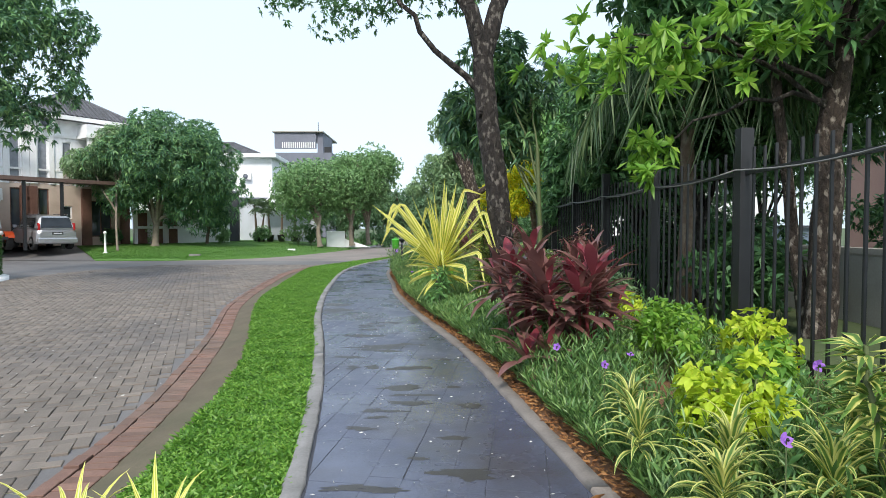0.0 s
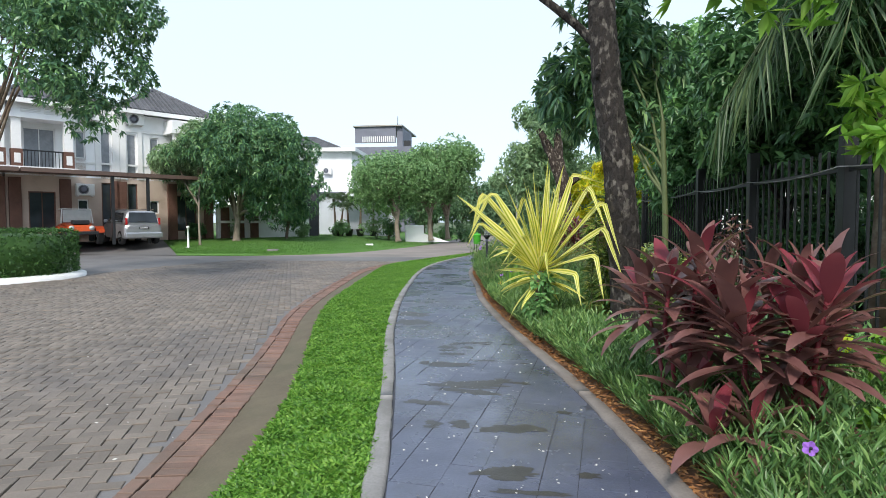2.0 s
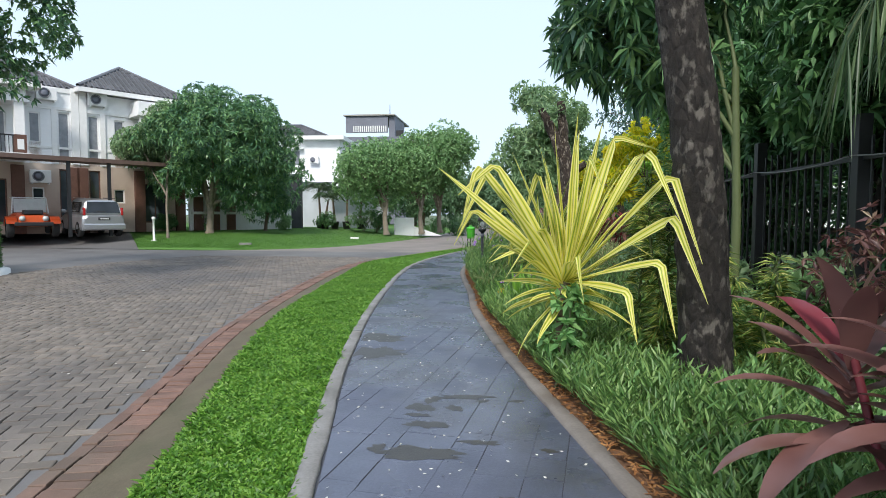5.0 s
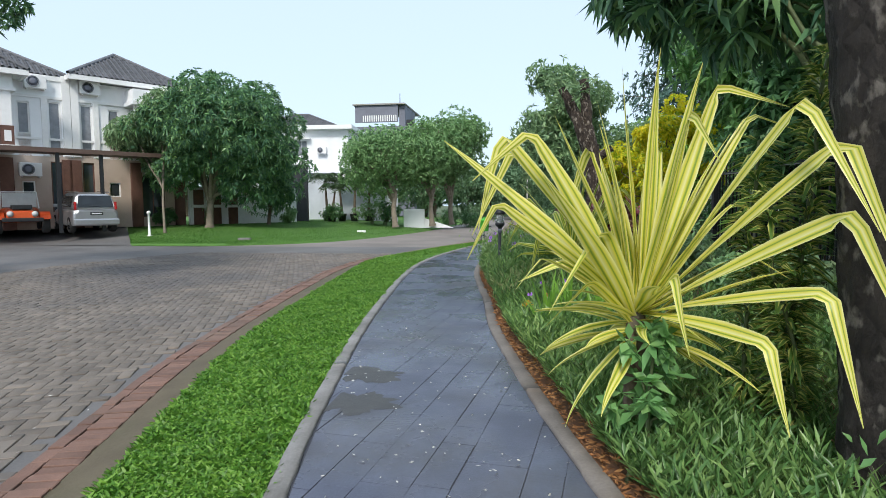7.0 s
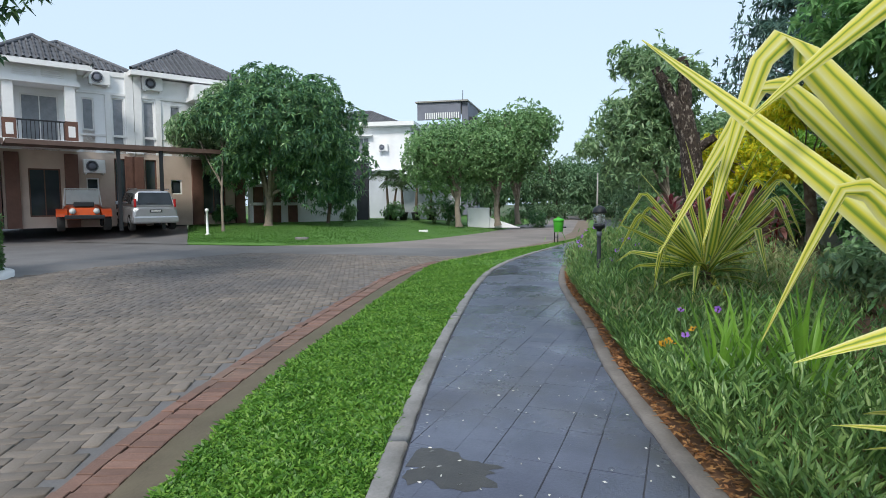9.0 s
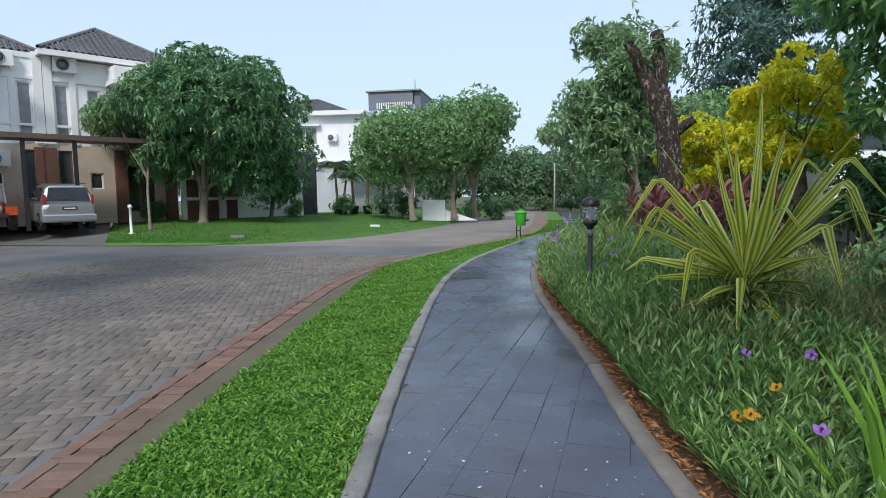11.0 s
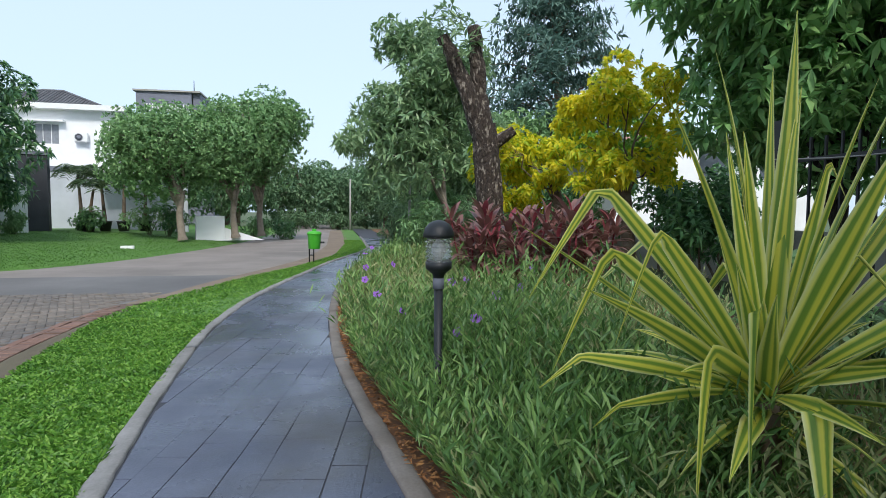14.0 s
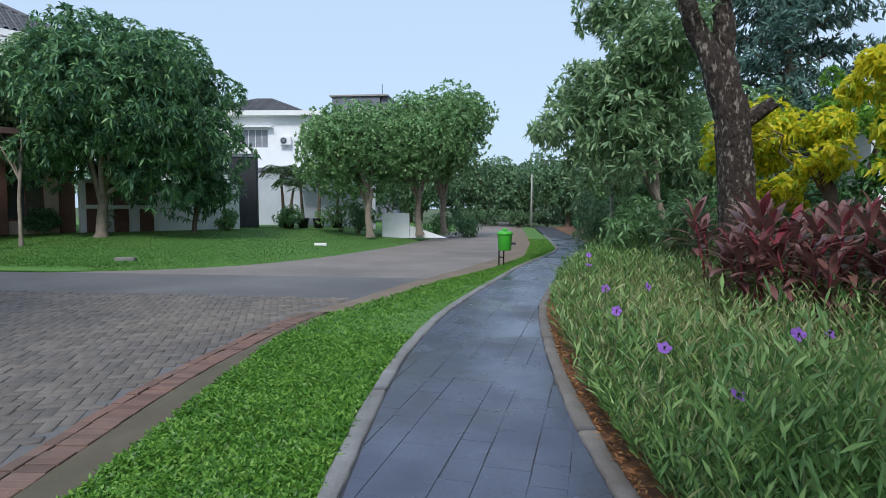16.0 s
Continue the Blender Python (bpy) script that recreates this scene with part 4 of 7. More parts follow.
        hip_roof(h, 0.3, 4.7, 0.4, 7.5, 7.35, 1.55, 0.45)
    # lower cladding columns
    for cx in (a + 0.1, b - 0.45, X(4.75, 5.0)[0] - 0.2):
        part("clad_column", box(cx, -0.16, zb, cx + 0.5, -0.003, 3.6, 0.01), M_BROWN, h, "dark brown clad column")
    # car port
    w_cp = 2.9 if flip and left > 0 else 5.02
    cp = part("canopy", box(-0.02, -3.3, 3.72, w_cp, -0.02 - 1.32, 3.8), M_CANOPY, h, "brown sheet car port roof")
    part("canopy_edge", box(-0.02, -3.38, 3.66, w_cp, -3.302, 3.84), M_CANOPY, cp)
    px = 3.6 if not flip else 0.2
    part("post", box(px, -3.25, 0.35, px + 0.13, -3.12, 3.7), M_IRON, h)
    return h


row_house(-3.9, False, "white two-storey house with balcony, grey tiles and brown car port")
row_house(1.12, True, "white two-storey house half hidden behind a mango tree")
row_house(-9.0, True, "white two-storey house at the end of the terrace")
ac_unit(HM @ pose(-0.25, -0.01, 6.98), "white air conditioner on the house wall", "house air conditioners")
ac_unit(HM @ pose(1.9, -0.01, 6.98), "white air conditioner on the house wall", "house air conditioners")
ac_unit(HM @ pose(-0.6, -0.01, 3.1), "white air conditioner under the car port", "house air conditioners")

gw = thing("garden_wall", HM @ pose(6.2, -0.6, 0), "low white garden wall with brown panels", "wall")
part("wall_panel", box(0, 0, 0.3, 6.4, 0.2, 2.35), M_WHITE, gw)
for k in range(3):
    part("pilaster", box(0.2 + k * 0.95, -0.14, 0.3, 0.7 + k * 0.95, -0.002, 2.3, 0.01), M_BROWN, gw, "dark brown pilaster")
part("ledge", box(0.0, -0.3, 1.35, 2.7, -0.142, 1.5), M_TRIM, gw)
part("coping", box(-0.05, -0.05, 2.352, 6.45, 0.25, 2.45), M_TRIM, gw)

bw = thing("slate_gate_wall", pose(-15.0, 41.6, 0.3, 0, 0, 12), "tall black slate wall beside the white garden wall", "wall")
part("slab_wall", box(-0.62, 0, 0, 0.62, 0.5, 3.55, 0.02), M_BLACKWALL, bw)
part("cap", box(-0.7, -0.05, 3.552, 0.7, 0.55, 3.7), M_GREYPANEL, bw, "pale coping")

h2 = thing("house", pose(-19.8, 56.5, 0.2, 0, 0, 4), "white two-storey house with a dark hip roof", "house")
hh = [(-2.2, -0.2, 5.6, 7.0)]
wall_with_openings("wall", -9, 3.5, 0, 7.9, 0, 0.25, hh, M_WHITE, h2)
part("side_wall", box(3.25, 0.25, 0, 3.5, 9, 7.9), M_WHITE, h2)
window(h2, -2.2, -0.2, 5.6, 7.0, 0.08, M_TRIM, True, 3)
part("window_hood", box(-2.6, -0.5, 7.08, 0.2, -0.003, 7.2), M_TRIM, h2)
bm = box(-9.4, -0.7, 7.9, 4.0, 9, 8.25)
part("eaves_band", bm, M_TRIM, h2, "thick white eaves band")
hip_roof(h2, -6.0, 2.3, 0.5, 7.5, 8.26, 1.6, 0.2)
part("porch_roof", box(-3.5, -3.2, 3.7, 5.5, -0.01, 3.95), M_GREYPANEL, h2)
ac_unit(pose(-18.6, 56.45, 6.3, 0, 0, 4), "white air conditioner on the far house wall", "house air conditioners")

wv = thing("white_boundary_wall", pose(-14.2, 46.5, 0.2, 0, 0, 6), "tall white boundary wall in shade behind potted palms", "wall")
part("wall_panel", box(-4.5, 0, 0, 4.5, 0.2, 3.2), M_SHADEDWALL, wv)
part("coping", box(-4.6, -0.06, 3.202, 4.6, 0.26, 3.32), M_GREYPANEL, wv)
tent = part("sail_canopy", bmesh.new(), M_WHITE, wv, "white peaked shade sail")
bm = bmesh.new()
q = [bm.verts.new(p) for p in ((0.2, -2.0, 3.0), (3.6, -2.0, 3.0), (3.6, 1.2, 3.0), (0.2, 1.2, 3.0), (1.9, -0.4, 4.5))]
for k in range(4):
    bm.faces.new((q[k], q[(k + 1) % 4], q[4]))
bmesh.ops.solidify(bm, geom=bm.faces[:], thickness=0.03)
bm.to_mesh(tent.data)
bm.free()

gb = thing("gate_pillar", pose(-7.35, 41.0, 0.12, 0, 0, 15), "low white block and sloping ramp wall at a gate", "wall")
part("block", box(-0.65, 0, -0.1, 0.6, 0.6, 1.05, 0.02), M_WHITE, gb)
bm = bmesh.new()
pv = [bm.verts.new(p) for p in ((0.62, 0.1, -0.1), (2.4, 0.1, -0.1), (0.62, 0.1, 0.5), (0.62, 0.4, -0.1), (2.4, 0.4, -0.1), (0.62, 0.4, 0.5))]
for f in ((0, 1, 2), (3, 5, 4), (0, 3, 4, 1), (1, 4, 5, 2), (0, 2, 5, 3)):
    bm.faces.new([pv[k] for k in f])
part("ramp_wall", bm, M_WHITE, gb)

ap = thing("apartment_building", pose(-19.0, 92, -0.2), "grey apartment block with a striped roof screen", "building")
part("wall", box(-7.0, 0, 0, 1.9, 12, 13.3), M_GREYPANEL, ap)
part("roof_screen", box(-7.0, -0.1, 13.9, -0.5, 0.15, 16.4), M_GREYPANEL, ap)
for k in range(16):
    part("screen_slat", box(-5.8 + k * 0.33, -0.2, 14.0, -5.65 + k * 0.33, -0.102, 14.9), M_TRIM, ap, "white slat")
part("roof_slab", box(-7.3, -0.4, 16.4, 0.6, 12, 16.6), M_GREYWALL, ap)
part("stair_head", box(-0.4, 0.3, 13.302, 0.5, 8, 16.39), M_GREYPANEL, ap)
part("parapet_rail", box(0.7, 0.1, 13.302, 1.8, 0.2, 14.2), M_IRON, ap)
part("mast", lathe([(0.06, 0), (0.04, 1.6)], 8), M_IRON, ap, m=pose(-0.4, 1, 16.6))
for zz in (3, 6.2, 9.4):
    for k in range(3):
        w = part("window", box(-6.2 + k * 3.0, -0.06, zz, -4.4 + k * 3.0, -0.002, zz + 1.6), M_TRIM, ap)
        part("pane", box(-6.1 + k * 3.0, -0.075, zz + 0.1, -4.5 + k * 3.0, -0.062, zz + 1.5), M_GLASS, w)

# ---- vehicles ----


def loft(sections, bm=None):
    """Skins closed rings of equal length, given from one end to the other."""
    b = bm or bmesh.new()
    rings = [[b.verts.new(p) for p in s] for s in sections]
    n = len(rings[0])
    for a, c in zip(rings, rings[1:]):
        for k in range(n):
            b.faces.new((a[k], a[(k + 1) % n], c[(k + 1) % n], c[k]))
    b.faces.new(rings[0][::-1])
    b.faces.new(rings[-1])
    bmesh.ops.recalc_face_normals(b, faces=b.faces)
    return b


def ring(y, w0, w1, z0, z1, r=0.12):
    """A rounded cross-section at y: half width w0 below, w1 above."""
    return [(-w0 + r * 0.3, y, z0), (w0 - r * 0.3, y, z0), (w0, y, z0 + r), (w1 + (w0 - w1) * 0.1, y, z1 - r), (w1 - r, y, z1), (-w1 + r, y, z1), (-w1 - (w0 - w1) * 0.1, y, z1 - r), (-w0, y, z0 + r)]


def wheel(parent, x, y, r=0.35, w=0.22):
    t = part("wheel", lathe([(r * 0.62, -w / 2), (r * 0.92, -w / 2), (r, -w / 2 + 0.04), (r, w / 2 - 0.04), (r * 0.92, w / 2), (r * 0.62, w / 2)], 22, cap=False), M_RUBBER, parent, m=pose(x, y, r, 0, 90, 0))
    part("rim", lathe([(r * 0.63, -w * 0.42), (r * 0.3, -w * 0.36), (r * 0.08, -w * 0.45), (r * 0.08, w * 0.45), (r * 0.3, w * 0.36), (r * 0.63, w * 0.42)], 14), M_CHROME, t)


def suv(m, paint, label, tail=True):
    """A boxy estate car; its rear is at y = 0 and it points along +y."""
    c = thing("car", m, label, "car")
    b = loft([ring(0.02, 0.80, 0.78, 0.42, 0.95), ring(0.12, 0.87, 0.85, 0.32, 1.02), ring(1.0, 0.89, 0.86, 0.28, 1.04), ring(3.2, 0.89, 0.85, 0.28, 1.03), ring(4.1, 0.86, 0.78, 0.32, 0.96), ring(4.45, 0.74, 0.66, 0.42, 0.82)])
    bmesh.ops.bevel(b, geom=b.edges[:], offset=0.025, segments=2, affect="EDGES")
    part("body", b, paint, c)
    cab = loft([ring(0.12, 0.82, 0.74, 1.0, 1.12), ring(0.32, 0.83, 0.66, 1.0, 1.66), ring(1.2, 0.84, 0.68, 1.0, 1.74), ring(2.5, 0.84, 0.66, 1.0, 1.70), ring(3.35, 0.82, 0.74, 1.0, 1.10)])
    bmesh.ops.bevel(cab, geom=cab.edges[:], offset=0.03, segments=2, affect="EDGES")
    part("cabin", cab, paint, c)
    bm = bmesh.new()
    v = [bm.verts.new(p) for p in ((-0.69, 0.108, 1.1), (0.69, 0.108, 1.1), (0.6, 0.275, 1.6), (-0.6, 0.275, 1.6))]
    bm.faces.new(v)
    bmesh.ops.solidify(bm, geom=bm.faces[:], thickness=-0.03)
    part("rear_window", bm, M_GLASS, c, "dark rear glass")
    for sx in (-1, 1):
        bm = bmesh.new()
        v = [bm.verts.new((sx * x, y, z)) for x, y, z in ((0.845, 0.5, 1.1), (0.84, 2.9, 1.1), (0.715, 2.4, 1.58), (0.72, 0.62, 1.58))]
        bm.faces.new(v)
        bmesh.ops.solidify(bm, geom=bm.faces[:], thickness=0.02 * sx)
        part("side_window", bm, M_GLASS, c)
        part("tail_light", box(sx * 0.72, 0.06, 1.0, sx * 0.80, 0.26, 1.34 if tail else 1.1, 0.02), M_REDLIGHT, c, "red tail light")
        part("mirror", box(sx * 0.88, 2.75, 1.05, sx * 1.05, 2.87, 1.2, 0.03), paint, c)
        part("roof_rail", box(sx * 0.60, 0.5, 1.72, sx * 0.64, 2.4, 1.77, 0.01), M_CHROME, c)
    part("bumper", box(-0.86, -0.08, 0.36, 0.86, 0.1, 0.62, 0.05), paint, c)
    part("number_plate", box(-0.24, -0.0, 0.78, 0.24, 0.018, 0.9), M_PLATE, c, "black number plate")
    part("plate_marks", box(-0.18, -0.004, 0.82, 0.18, -0.0005, 0.86), M_TRIM, c)
    part("wiper", box(-0.3, 0.10, 1.15, 0.1, 0.12, 1.17), M_PLATE, c)
    for wx, wy in ((-0.78, 0.8), (0.78, 0.8), (-0.78, 3.5), (0.78, 3.5)):
        wheel(c, wx, wy)
    return c


suv(pose(-18.75, 28.7, 0.3, 1.5, 0, 52), M_SILVER, "silver estate car parked tail out under the car port")
suv(pose(-26.6, 25.9, 0.33, 0, 0, 58), M_DARKCAR, "black estate car parked under the car port", False)


def jeep(m):
    j = thing("jeep", m, "orange open-topped jeep parked nose out", "jeep")
    b = loft([ring(0.0, 0.55, 0.5, 0.55, 0.95), ring(0.9, 0.62, 0.58, 0.5, 1.05), ring(1.2, 0.72, 0.7, 0.45, 1.08), ring(3.2, 0.74, 0.72, 0.45, 1.0)])
    bmesh.ops.bevel(b, geom=b.edges[:], offset=0.03, segments=2, affect="EDGES")
    part("body", b, M_ORANGECAR, j)
    for sx in (-1, 1):
        bm = bmesh.new()
        arc = [(0.5 - 0.58 * math.cos(a), 0.42 + 0.5 * math.sin(a)) for a in np.linspace(0.35, 2.7, 10)] + [(1.5, 0.5)]
        rows = [[bm.verts.new((sx * x, yy, zz)) for x in (0.6, 0.98)] for yy, zz in arc]
        for r0, r1 in zip(rows, rows[1:]):
            bm.faces.new((r0[0], r0[1], r1[1], r1[0]))
        bmesh.ops.solidify(bm, geom=bm.faces[:], thickness=0.05)
        part("mudguard", bm, M_ORANGECAR, j)
        part("headlight", lathe([(0.11, 0), (0.12, 0.05), (0.02, 0.09)], 14), M_LAMPGLASS, j, m=pose(sx * 0.42, -0.01, 0.82, 90))
    cage = [tube_np(bend(a, b2, 0, 4), np.full(4, 0.03), 6) for a, b2 in [((-0.68, 1.15, 1.05), (-0.62, 1.35, 1.75)), ((0.68, 1.15, 1.05), (0.62, 1.35, 1.75)), ((-0.62, 1.35, 1.75), (0.62, 1.35, 1.75)), ((-0.62, 1.35, 1.75), (-0.62, 2.6, 1.75)), ((0.62, 1.35, 1.75), (0.62, 2.6, 1.75)), ((-0.62, 2.6, 1.75), (0.62, 2.6, 1.75)), ((-0.62, 2.6, 1.75), (-0.66, 2.75, 1.0)), ((0.62, 2.6, 1.75), (0.66, 2.75, 1.0))]]
    place("roll_cage", tubes_mesh("roll_cage", cage, M_TRIM), j, "white tubular roll cage")
    part("windscreen", box(-0.6, 1.2, 1.1, 0.6, 1.215, 1.7), M_LAMPGLASS, j, m=pose(0, 0.0, 0.0))
    part("bumper", box(-0.7, -0.2, 0.5, 0.7, -0.08, 0.66, 0.03), M_IRON, j)
    part("engine_block", box(-0.35, 0.02, 1.0, 0.35, 0.7, 1.2, 0.04), M_IRON, j)
    for wx, wy in ((-0.82, 0.5), (0.82, 0.5), (-0.82, 2.7), (0.82, 2.7)):
        wheel(j, wx, wy, 0.42, 0.28)
    return j


jeep(pose(-21.2, 27.55, 0.33, 0, 0, 48))

# ---- fence ----
fence = thing("iron_fence", pose(FENCE_X, 0, 0.05), "black iron picket fence along the planting bed", "fence")
BAY = 2.45


def mesh_of(name, bm, mat):
    me = bpy.data.meshes.new(name)
    bm.to_mesh(me)
    bm.free()
    me.materials.append(mat)
    return me


post_me = mesh_of("post", box(-0.065, -0.065, 0, 0.065, 0.065, 2.34, 0.006), M_IRON)
picket_me = mesh_of("picket", box(-0.011, -0.011, 0.06, 0.011, 0.011, 2.12), M_IRON)
rail_me = mesh_of("rail", box(-0.02, 0.066, -0.02, 0.02, BAY - 0.066, 0.02), M_IRON)
FY0 = 5.84 - 4 * BAY
for k in range(10):
    y = FY0 + k * BAY
    place("post", post_me, fence, m=pose(0, y, 0))
    if k == 9:
        break
    for z in (0.25, 1.9):
        place("rail", rail_me, fence, m=pose(0, y, z))
    for q in range(1, 13):
        if 0 < y + q * BAY / 13 < 36:
            place("picket", picket_me, fence, m=pose(0.0, y + q * BAY / 13, 0.01 * rng.standard_normal()))
place("cable", tubes_mesh("cable", [tube_np(np.concatenate([bend((-0.09, FY0 + k * BAY, 1.93), (-0.09, FY0 + (k + 1) * BAY, 1.93), -0.06, 8) for k in range(3, 9)]), np.full(48, 0.008), 5)], M_KERB), fence, "grey cable tied along the top rail")

# ---- park side: low wall, sheds ----
lw = thing("low_park_wall", pose(5.7, -4, 0.1), "low grey concrete wall behind the fence", "wall")
part("wall_panel", box(0, 0, 0, 0.2, 40, 0.95), M_GREYWALL, lw)
part("coping", box(-0.04, 0, 0.952, 0.24, 40, 1.03), M_GREYWALL, lw)
ph = thing("pink_house", pose(14.5, 11, 0.1), "faded pink house beyond the park wall", "house")
part("wall", box(0, 0, 0, 8, 10, 4.2), M_PINK, ph)
hip_roof(ph, 0, 8, 0, 10, 4.22, 1.8)
part("window", box(-0.06, 2, 1.2, -0.002, 4, 2.6), M_GLASS, ph)
bs = thing("blue_sheet_shed", pose(8.2, 15, 0.1), "small shed of pale blue sheets behind the fence", "shed")
part("wall", box(-1.5, 0, 0, 1.5, 2, 1.3), M_BLUESHEET, bs)
part("roof", box(-1.6, -0.1, 1.302, 1.6, 2.1, 1.36), M_GREYPANEL, bs)
wh = thing("white_house", pose(14.0, 36, 0.1), "white house with a red gutter beyond the trees", "house")
part("wall", box(-4, 0, 0, 6, 8, 4.4), M_WHITE, wh)
part("gutter", box(-4.3, -0.3, 4.402, 6.3, 8, 4.65), M_PINK, wh)
for k in range(3):
    part("window", box(-3 + k * 3, -0.06, 2.9, -1.4 + k * 3, -0.002, 4.0), M_GLASS, wh)
# ---- trees on the house side ----
lump = np.concatenate([heap((-15.6, 33.4, 4.8), 5.3, 4.8, 3.7, 78, 0.75, 1.35, 11), heap((-15.5, 33.4, 3.5), 5.2, 4.8, 1.1, 24, 0.7, 1.1, 12)])
build_tree("mango_tree", (-16.2, 33.2, 0.33), [(0, 0, 0), (0.05, 0, 0.8), (0.1, 0.1, 1.7)], [0.2, 0.16, 0.15], lump, M_MANGO, M_PALEBARK, 7400, 13, 0.245, 0.068, "large rounded mango tree on the lawn", low=-0.6, limbs=12, droop=0.3, inner=0.25)
lump = heap((-18.1, 31.9, 5.2), 2.0, 1.6, 3.1, 20, 0.6, 1.0, 12)
build_tree("sapling_tree", (-16.9, 30.6, 0.2), [(0, 0, 0), (-0.1, 0.1, 1.5), (-0.2, 0.4, 3.0)], [0.06, 0.05, 0.045], lump, M_GREYLEAF, M_PALEBARK, 1700, 8, 0.22, 0.06, "slender young tree with light leaves on the lawn", limbs=7)
lump = heap((-14.3, 36.0, 2.5), 1.4, 1.3, 1.6, 14, 0.6, 1.0, 13)
build_tree("mango_tree", (-14.4, 36.0, 0.38), [(0, 0, 0), (0.05, 0, 0.5), (0.1, 0.1, 1.0)], [0.1, 0.09, 0.08], lump, M_MANGO, M_BROWNBARK, 700, 8, 0.25, 0.07, "small dark mango tree by the garden wall", limbs=7)
for k, (bx, by, cx, cy, cz, rx, rz, n) in enumerate([(-8.1, 39.0, -8.9, 39.6, 4.1, 2.75, 2.2, 46), (-6.3, 41.2, -6.5, 41.2, 4.5, 2.8, 2.6, 50), (-5.4, 43.4, -5.4, 43.0, 4.8, 2.4, 2.8, 44)]):
    lump = heap((cx, cy, cz), rx, rx, rz, n, 0.8, 1.4, 20 + k)
    build_tree("round_tree", (bx, by, 0.15), [(0, 0, 0), (-0.1, 0, 1.0), (0.0, 0.05, 2.1)], [0.17, 0.14, 0.13], lump, M_BROAD, M_PALEBARK, 4800, 8, 0.155, 0.085, "clipped round-headed street tree with a pale trunk", "street trees by the gate", low=-0.8, limbs=11, droop=0.08)

# overhanging tree on the traffic island
lump = np.concatenate([heap((-10.2, 14.4, 5.75), 1.9, 1.6, 2.7, 44, 0.3, 0.65, 31), heap((-13.0, 15.5, 7.6), 2.6, 2.4, 1.8, 16, 0.6, 1.1, 32)])
build_tree("island_tree", (-14.9, 16.0, -0.05), [(0, 0, 0), (0.1, 0.1, 2.0), (0.2, 0.3, 4.0)], [0.2, 0.17, 0.15], lump, M_MANGO, M_BROWNBARK, 3300, 9, 0.15, 0.055, "spreading dark-leaved tree on the traffic island", limbs=12, low=-1.0, limb_r=-0.25)


def hedge(m, rx, ry, h, n):
    hd = thing("hedge", m, "clipped dark green hedge inside a white kerb", "hedge")
    a = np.linspace(0, 2 * np.pi, 40, endpoint=False)
    bm = lathe([(1.0, -0.05), (1.0, 0.1), (0.95, 0.14), (0.86, 0.14), (0.86, 0.0)], 40, cap=False)
    k = part("kerb", bm, M_TRIM, hd, "white painted kerb", m=Matrix.Diagonal((rx, ry, 1, 1)))
    core = lathe([(0.86, 0.0), (0.9, h * 0.5), (0.84, h * 0.9), (0.6, h * 0.97), (0.1, h)], 40)
    part("leafy_core", core, M_HEDGE, hd, m=Matrix.Diagonal((rx * 0.96, ry * 0.96, 0.98, 1)))
    th = rng.random(n) * 2 * np.pi
    top = rng.random(n) < 0.4
    rr = np.where(top, np.sqrt(rng.random(n)) * 0.9, 0.89 + 0.05 * rng.random(n))
    zz = np.where(top, h * (0.96 + 0.06 * rng.random(n)), h * (0.05 + 0.92 * rng.random(n)))
    p = np.stack([rr * np.cos(th) * rx, rr * np.sin(th) * ry, zz], 1)
    o = np.stack([np.where(top, 0.1, 1) * np.cos(th), np.where(top, 0.1, 1) * np.sin(th), np.where(top, 1.0, 0.35)], 1)
    v, f, uv = rosettes(p, o, 4, 0.09, 0.04, 0.8, 0.1, 0.4)
    place("foliage", mesh_np("foliage", v, f, M_HEDGE), hd)
    return hd


hedge(pose(-15.4, 15.6, -0.1, 0, 0, 30), 3.15, 2.45, 1.3, 5200)

# ---- white post, stones, box on the far lawn ----
wp = thing("bollard", pose(-16.9, 29.5, 0.1), "thin white bollard on the lawn", "bollard")
part("post", lathe([(0.13, 0), (0.13, 0.05), (0.05, 0.08), (0.045, 1.0), (0.08, 1.02), (0.08, 1.1), (0.02, 1.14)], 12), M_TRIM, wp)
for sx, sy, sl in ((-8.85, 34.6, 0.42), (-11.9, 28.3, 0.5)):
    dr = thing("drain_marker", pose(sx, sy, float(lawn_height(sx, sy)) + 0.0, 0, 0, 8), "small white concrete marker lying in the grass", "marker")
    part("block", box(-sl / 2, -0.1, -0.02, sl / 2, 0.1, 0.09, 0.02), M_KERB if sl > 0.45 else M_TRIM, dr)

